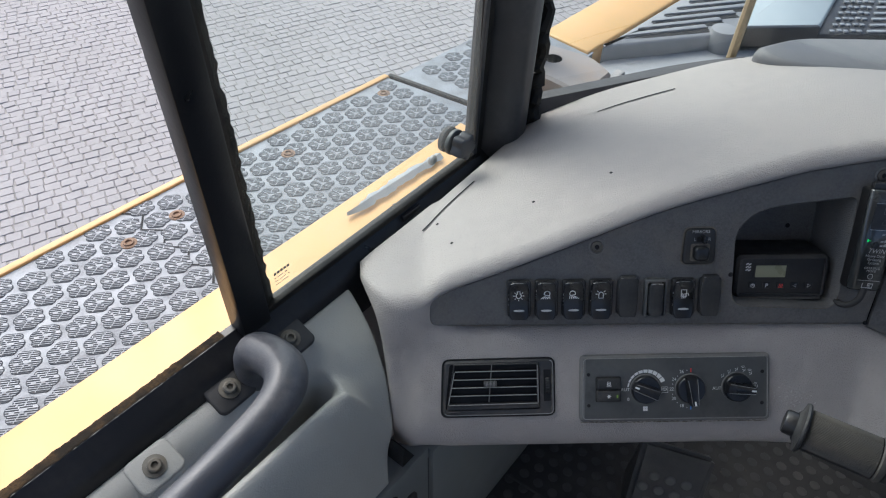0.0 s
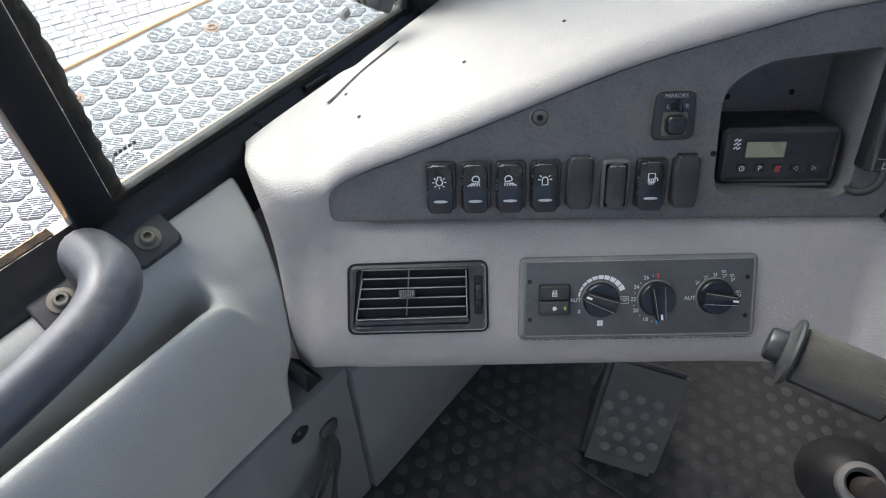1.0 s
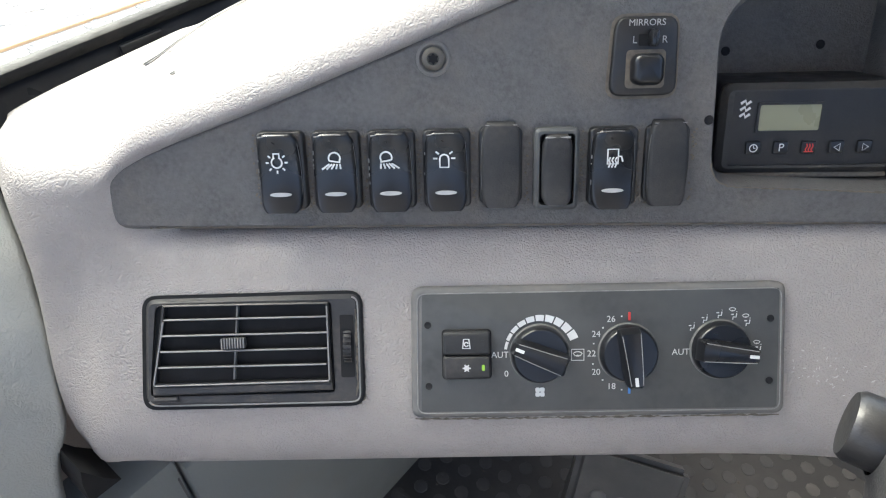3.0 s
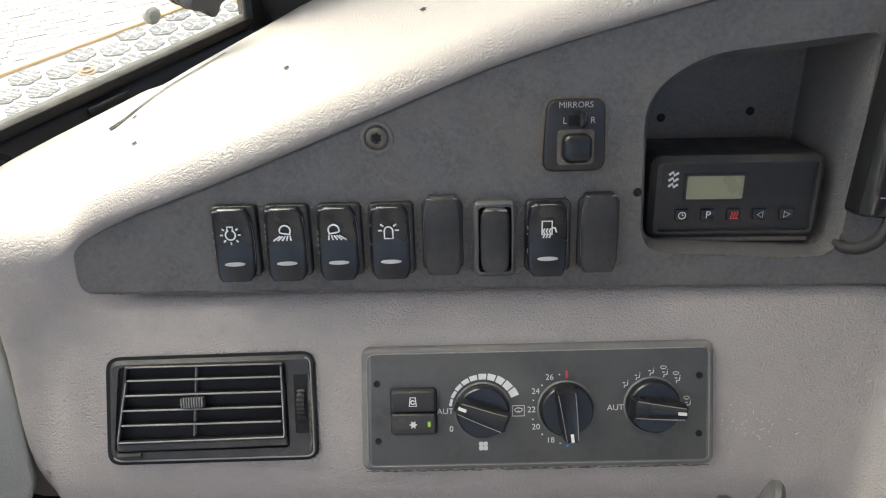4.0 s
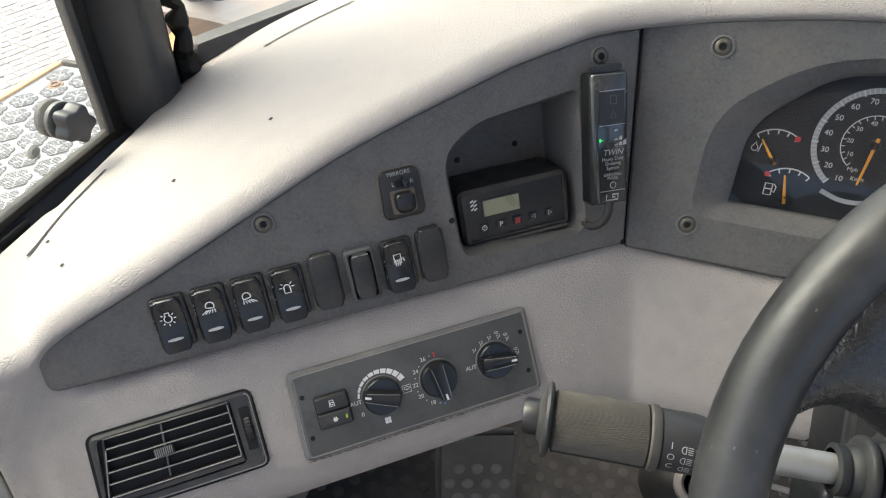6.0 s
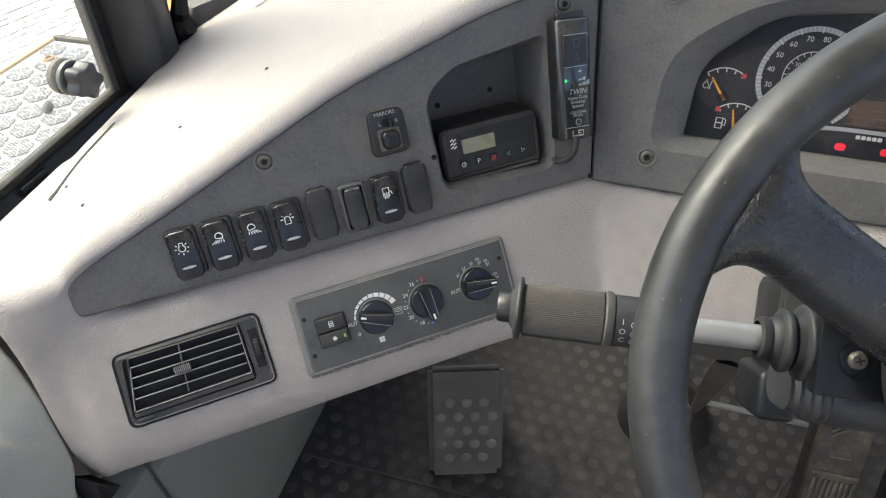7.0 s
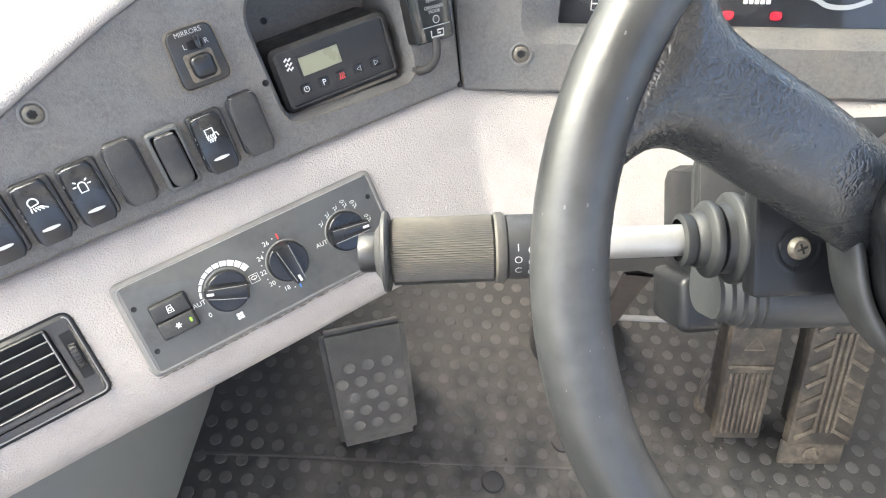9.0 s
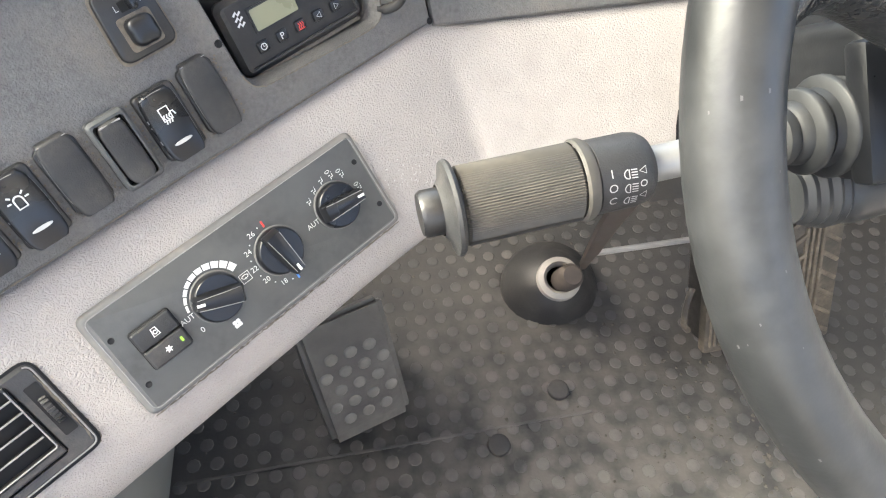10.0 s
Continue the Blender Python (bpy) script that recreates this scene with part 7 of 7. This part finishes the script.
def petal_mesh():
    """A pressed rosette in one sheet: lobed outline, fine dark slits, a flat bar across the middle."""
    r, nx, ny = 0.0212, 26, 33
    rim = [r * (0.78 + 0.22 * abs(math.cos(3 * radians(t) + 0.2)) ** 0.7) for t in range(360)]
    rim = [(k * math.cos(radians(t)), k * math.sin(radians(t))) for t, k in enumerate(rim)]
    low, high = min(y for x, y in rim), max(y for x, y in rim)
    bm = bmesh.new()
    g = []
    for j in range(ny + 1):
        y = low + (high - low) * (0.01 + 0.98 * j / ny)
        near = [x for x, v in rim if abs(v - y) < 0.0006]
        x0, x1 = min(near), max(near)
        row = []
        for i in range(nx + 1):
            x = x0 + (x1 - x0) * i / nx
            t = math.atan2(y, x)
            slat = j % 3 != 2
            web = abs(math.sin(3 * (t - radians(75))) / 3) * math.hypot(x, y) < 0.0011
            edge = i in (0, nx) or j in (0, ny)
            row.append(bm.verts.new((x, y, 0.0004 if edge else 0.0011 if slat or web else 0.0003)))
        g.append(row)
    for a, b in zip(g, g[1:]):
        for i in range(nx):
            f = bm.faces.new((a[i], a[i + 1], b[i + 1], b[i]))
            # Low and sloping faces keep the dark metal that paints the slits' shade.
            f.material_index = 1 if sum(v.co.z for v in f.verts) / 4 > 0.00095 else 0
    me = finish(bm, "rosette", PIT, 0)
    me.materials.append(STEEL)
    return me


PETAL = petal_mesh()
for i in range(40):
    for j in range(9):
        b = -0.32 + i * 0.0395
        a = -0.6865 - j * 0.0455 - (0.02275 if i % 2 else 0)
        lim = lerp([-0.35, 0.16, 0.6, 0.985], [-1.002, -0.985, -0.965, -0.94], b)
        if b < 0.972 + (a + 0.94) * 0.096 - 0.022 and a > lim + 0.012:
            host, z = walk_deck, TZ
        elif 1.035 < b < 1.38 and -0.905 < a < -0.69:
            host, z = front_deck, TZ - 0.004
        else:
            continue
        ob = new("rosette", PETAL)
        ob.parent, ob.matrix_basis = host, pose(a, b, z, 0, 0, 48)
for a, b in ((-0.900, 0.330), (-0.900, 0.418), (-0.890, 0.650), (-0.900, 0.918), (-0.8, -0.1)):
    t = part("plate_bolt", LA([(0.0135, 0.0), (0.0125, 0.0014), (0.0085, 0.0016), (0.0080, 0.0034), (0.0055, 0.0038), (0.0040, 0.0014), (0, 0.0014)], 16, Matrix.Translation((a, b, TZ))), RUST, walk_deck, "rusty countersunk bolt")
bm = bmesh.new()
zz = [(-0.985, 0.360)]
for k in range(9):
    zz.append((-0.975 + k * 0.031, 0.372 + (0.012 if k % 2 else -0.012)))
ribbon(bm, zz, 0.004, TZ + 0.0009)
part("plate_joint", bm, VOID, walk_deck, "dark zigzag joint between plates", smooth=0)

cab_side = thing("cab_side", VEH, "yellow painted cab side ledge below the window", "cab panel")
part("ledge", PR([(-0.716, -0.57), (-0.4685, -0.57), (-0.4685, 0.93), (-0.708, 0.93), (-0.713, 0.36)], TZ - 0.016, TZ + 0.004, 0.003), YELLOW, cab_side)
part("outer_wall", B((-0.4590, -0.1, 0.405), (0.006, 1.66, 0.204), 0.001), YELLOW, cab_side)
rows = []
rg = random.Random(5)
for i in range(24):
    s_ = i / 23
    b = 0.588 + 0.225 * s_
    c = -0.676 + 0.012 * s_
    hw = 0.010 * min(1, s_ * 5 + 0.15)
    j1 = rg.uniform(-0.003, 0.003)
    rows.append([(c - hw + j1, b, TZ + 0.008 + 0.006 * math.sin(s_ * 3)), (c, b, TZ + 0.016), (c + hw + j1, b, TZ + 0.010)])
bmt = surface(rows)
bmesh.ops.solidify(bmt, geom=list(bmt.faces), thickness=0.002)
solo("loose_strip", bmt, BARM, VEH, "torn pale grey plastic strip lying on the yellow ledge", "strip")

# mirror bracket ahead of the pillar
br = thing("mirror_bracket", VEH, "grey painted mirror bracket plate with a bolted pivot", "bracket")
HOLE = [(x - 0.482, y + 0.851) for x, y in arc(0, 0, 0.0135, 0, 337.5, 15)]
out = rounded([(-0.560, 0.800), (-0.455, 0.800), (-0.395, 0.79), (-0.395, 0.870), (-0.44, 0.895), (-0.54, 0.885)], [0.02, 0.01, 0.005, 0.005, 0.02, 0.03])
part("plate", plate(out, [HOLE], 0.512, 0.547, 0.004), BRACKET, br)
part("hole_lining", LA([(0.0135, 0.546), (0.0132, 0.515), (0, 0.514)], 16, Matrix.Translation((-0.482, 0.851, 0))), VOID, br)
part("pivot", LA([(0.0165, 0.545), (0.0165, 0.605), (0.0185, 0.607), (0.0185, 0.622), (0.015, 0.626), (0.0, 0.626)], 24, Matrix.Translation((-0.507, 0.842, 0))), mat("grey_pivot_paint", (0.2, 0.2, 0.205), 0.5, var=0.1, bump=0.1), br)
part("pivot_nut", LA([(0.0115, 0.624), (0.0115, 0.638), (0.009, 0.642), (0, 0.642)], 6, Matrix.Translation((-0.507, 0.842, 0))), ALU, br)
part("gusset", PR(rounded([(-0.500, 0.730), (-0.452, 0.726), (-0.450, 0.79), (-0.49, 0.83), (-0.53, 0.82)], 0.006), 0.47, 0.520, 0.003), YELLOW, br, "chipped yellow gusset")
part("mirror_arm", TU([(-0.62, 0.70, 0.95), (-0.60, 0.78, 0.78), (-0.56, 0.84, 0.66)], 0.014, 12), PILLAR, br, "dark tubular mirror arm")

# engine deck ahead of the cab
eng = thing("engine_deck", VEH, "machine front deck with yellow beam, grey louvred cover and perforated plate", "engine deck")
PALE = mat("pale_grey_sheet", (0.33, 0.33, 0.335), 0.5, var=0.08, scale=20, bump=0.06, bscale=200, dirt=(0.24, 0.23, 0.22), dscale=5, damount=0.5)
MIST = mat("pale_blue_cover", (0.33, 0.37, 0.38), 0.4, var=0.06, scale=10, dirt=(0.25, 0.27, 0.27), dscale=4, damount=0.4)
part("beam", PR([(-0.80, 1.37), (-0.665, 1.345), (-0.575, 2.6), (-0.74, 2.6)], 0.25, 0.302, 0.006), YELLOW, eng, "yellow box beam")
part("front_sheet", PR(rounded([(-0.66, 1.24), (-0.30, 1.16), (0.9, 1.16), (0.9, 2.0), (-0.30, 1.85), (-0.645, 1.42)], 0.01), 0.22, 0.268, 0.006), PALE, eng, "plain pale grey sheet")
cov = part("cover", PR(rounded([(-0.652, 1.384), (-0.470, 1.612), (-0.36, 1.74), (-0.36, 2.6), (-0.565, 2.6)], [0.008, 0.02, 0.02, 0.01, 0.01]), 0.25, 0.306, 0.008), GRILLE, eng, "dusty grey louvred cover")
ldir = Vector((0.182, 0.228)).normalized()
for k in range(8):
    st = Vector((-0.628 + 0.007 * k, 1.452 + 0.056 * k))
    ln = 0.215 + 0.006 * k
    c = st + ldir * ln / 2
    ang = math.degrees(math.atan2(ldir.y, ldir.x))
    # Near-black ribbon on the cover, the slot's shade put in as colour.
    part("slot", PR([(-ln / 2, 0), (-ln / 2 + 0.05, -0.007), (ln / 2, -0.009), (ln / 2, 0.009), (-ln / 2 + 0.05, 0.006)], 0.3055, 0.3068, 0, pose(c.x, c.y, 0, 0, 0, ang)), VOID, cov)
    part("louvre", PR([(-ln / 2, 0.007), (ln / 2, 0.008), (ln / 2, 0.026), (-ln / 2 + 0.04, 0.020)], 0.305, 0.311, 0.002, pose(c.x, c.y, 0, 0, 0, ang)), GRILLE, cov)
part("cover_end", LA([(0.0, 0.0), (0.034, 0.0), (0.037, 0.03), (0.030, 0.055), (0, 0.06)], 20, pose(-0.462, 1.628, 0.262)), GRILLE, eng, "rounded grey end of the cover")
part("pale_cover", PR(rounded([(-0.435, 1.655), (-0.292, 1.785), (-0.318, 2.05), (-0.40, 2.5), (-0.56, 2.2)], 0.02), 0.27, 0.320, 0.006), MIST, eng, "pale blue-grey cover")
part("cover_front", B((0, 0, 0), (0.19, 0.016, 0.05), 0.004, pose(-0.362, 1.708, 0.300, 0, 0, 42)), PILLAR, eng, "dark front edge")
perf = part("perforated_plate", PR([(-0.290, 1.775), (0.30, 2.26), (0.26, 2.55), (-0.325, 2.055)], 0.26, 0.302, 0.004), PILLAR, eng, "dark plate with pale raised ribs")
pdir = Vector((0.77, 0.64))
for r in range(6):
    o = Vector((-0.272, 1.806)) + Vector((-0.026, 0.240)) * (r * 0.165)
    for q in range(5):
        c = o + pdir * (0.006 + q * 0.0165) + Vector((0, 0.004 if q % 2 else 0))
        part("rib", B((0, 0, 0), (0.012, 0.011, 0.006), 0.002, pose(c.x, c.y, 0.304, 0, 0, 40)), STEEL, perf)
    c = o + pdir * 0.30
    part("rib", B((0, 0, 0), (0.42, 0.011, 0.006), 0.002, pose(c.x, c.y, 0.304, 0, 0, 40)), STEEL, perf)
part("far_tread", PR([(-0.335, 2.10), (0.9, 3.1), (0.9, 3.8), (-0.55, 3.0)], 0.26, 0.300, 0.004), STEEL, eng, "pale tread plate")
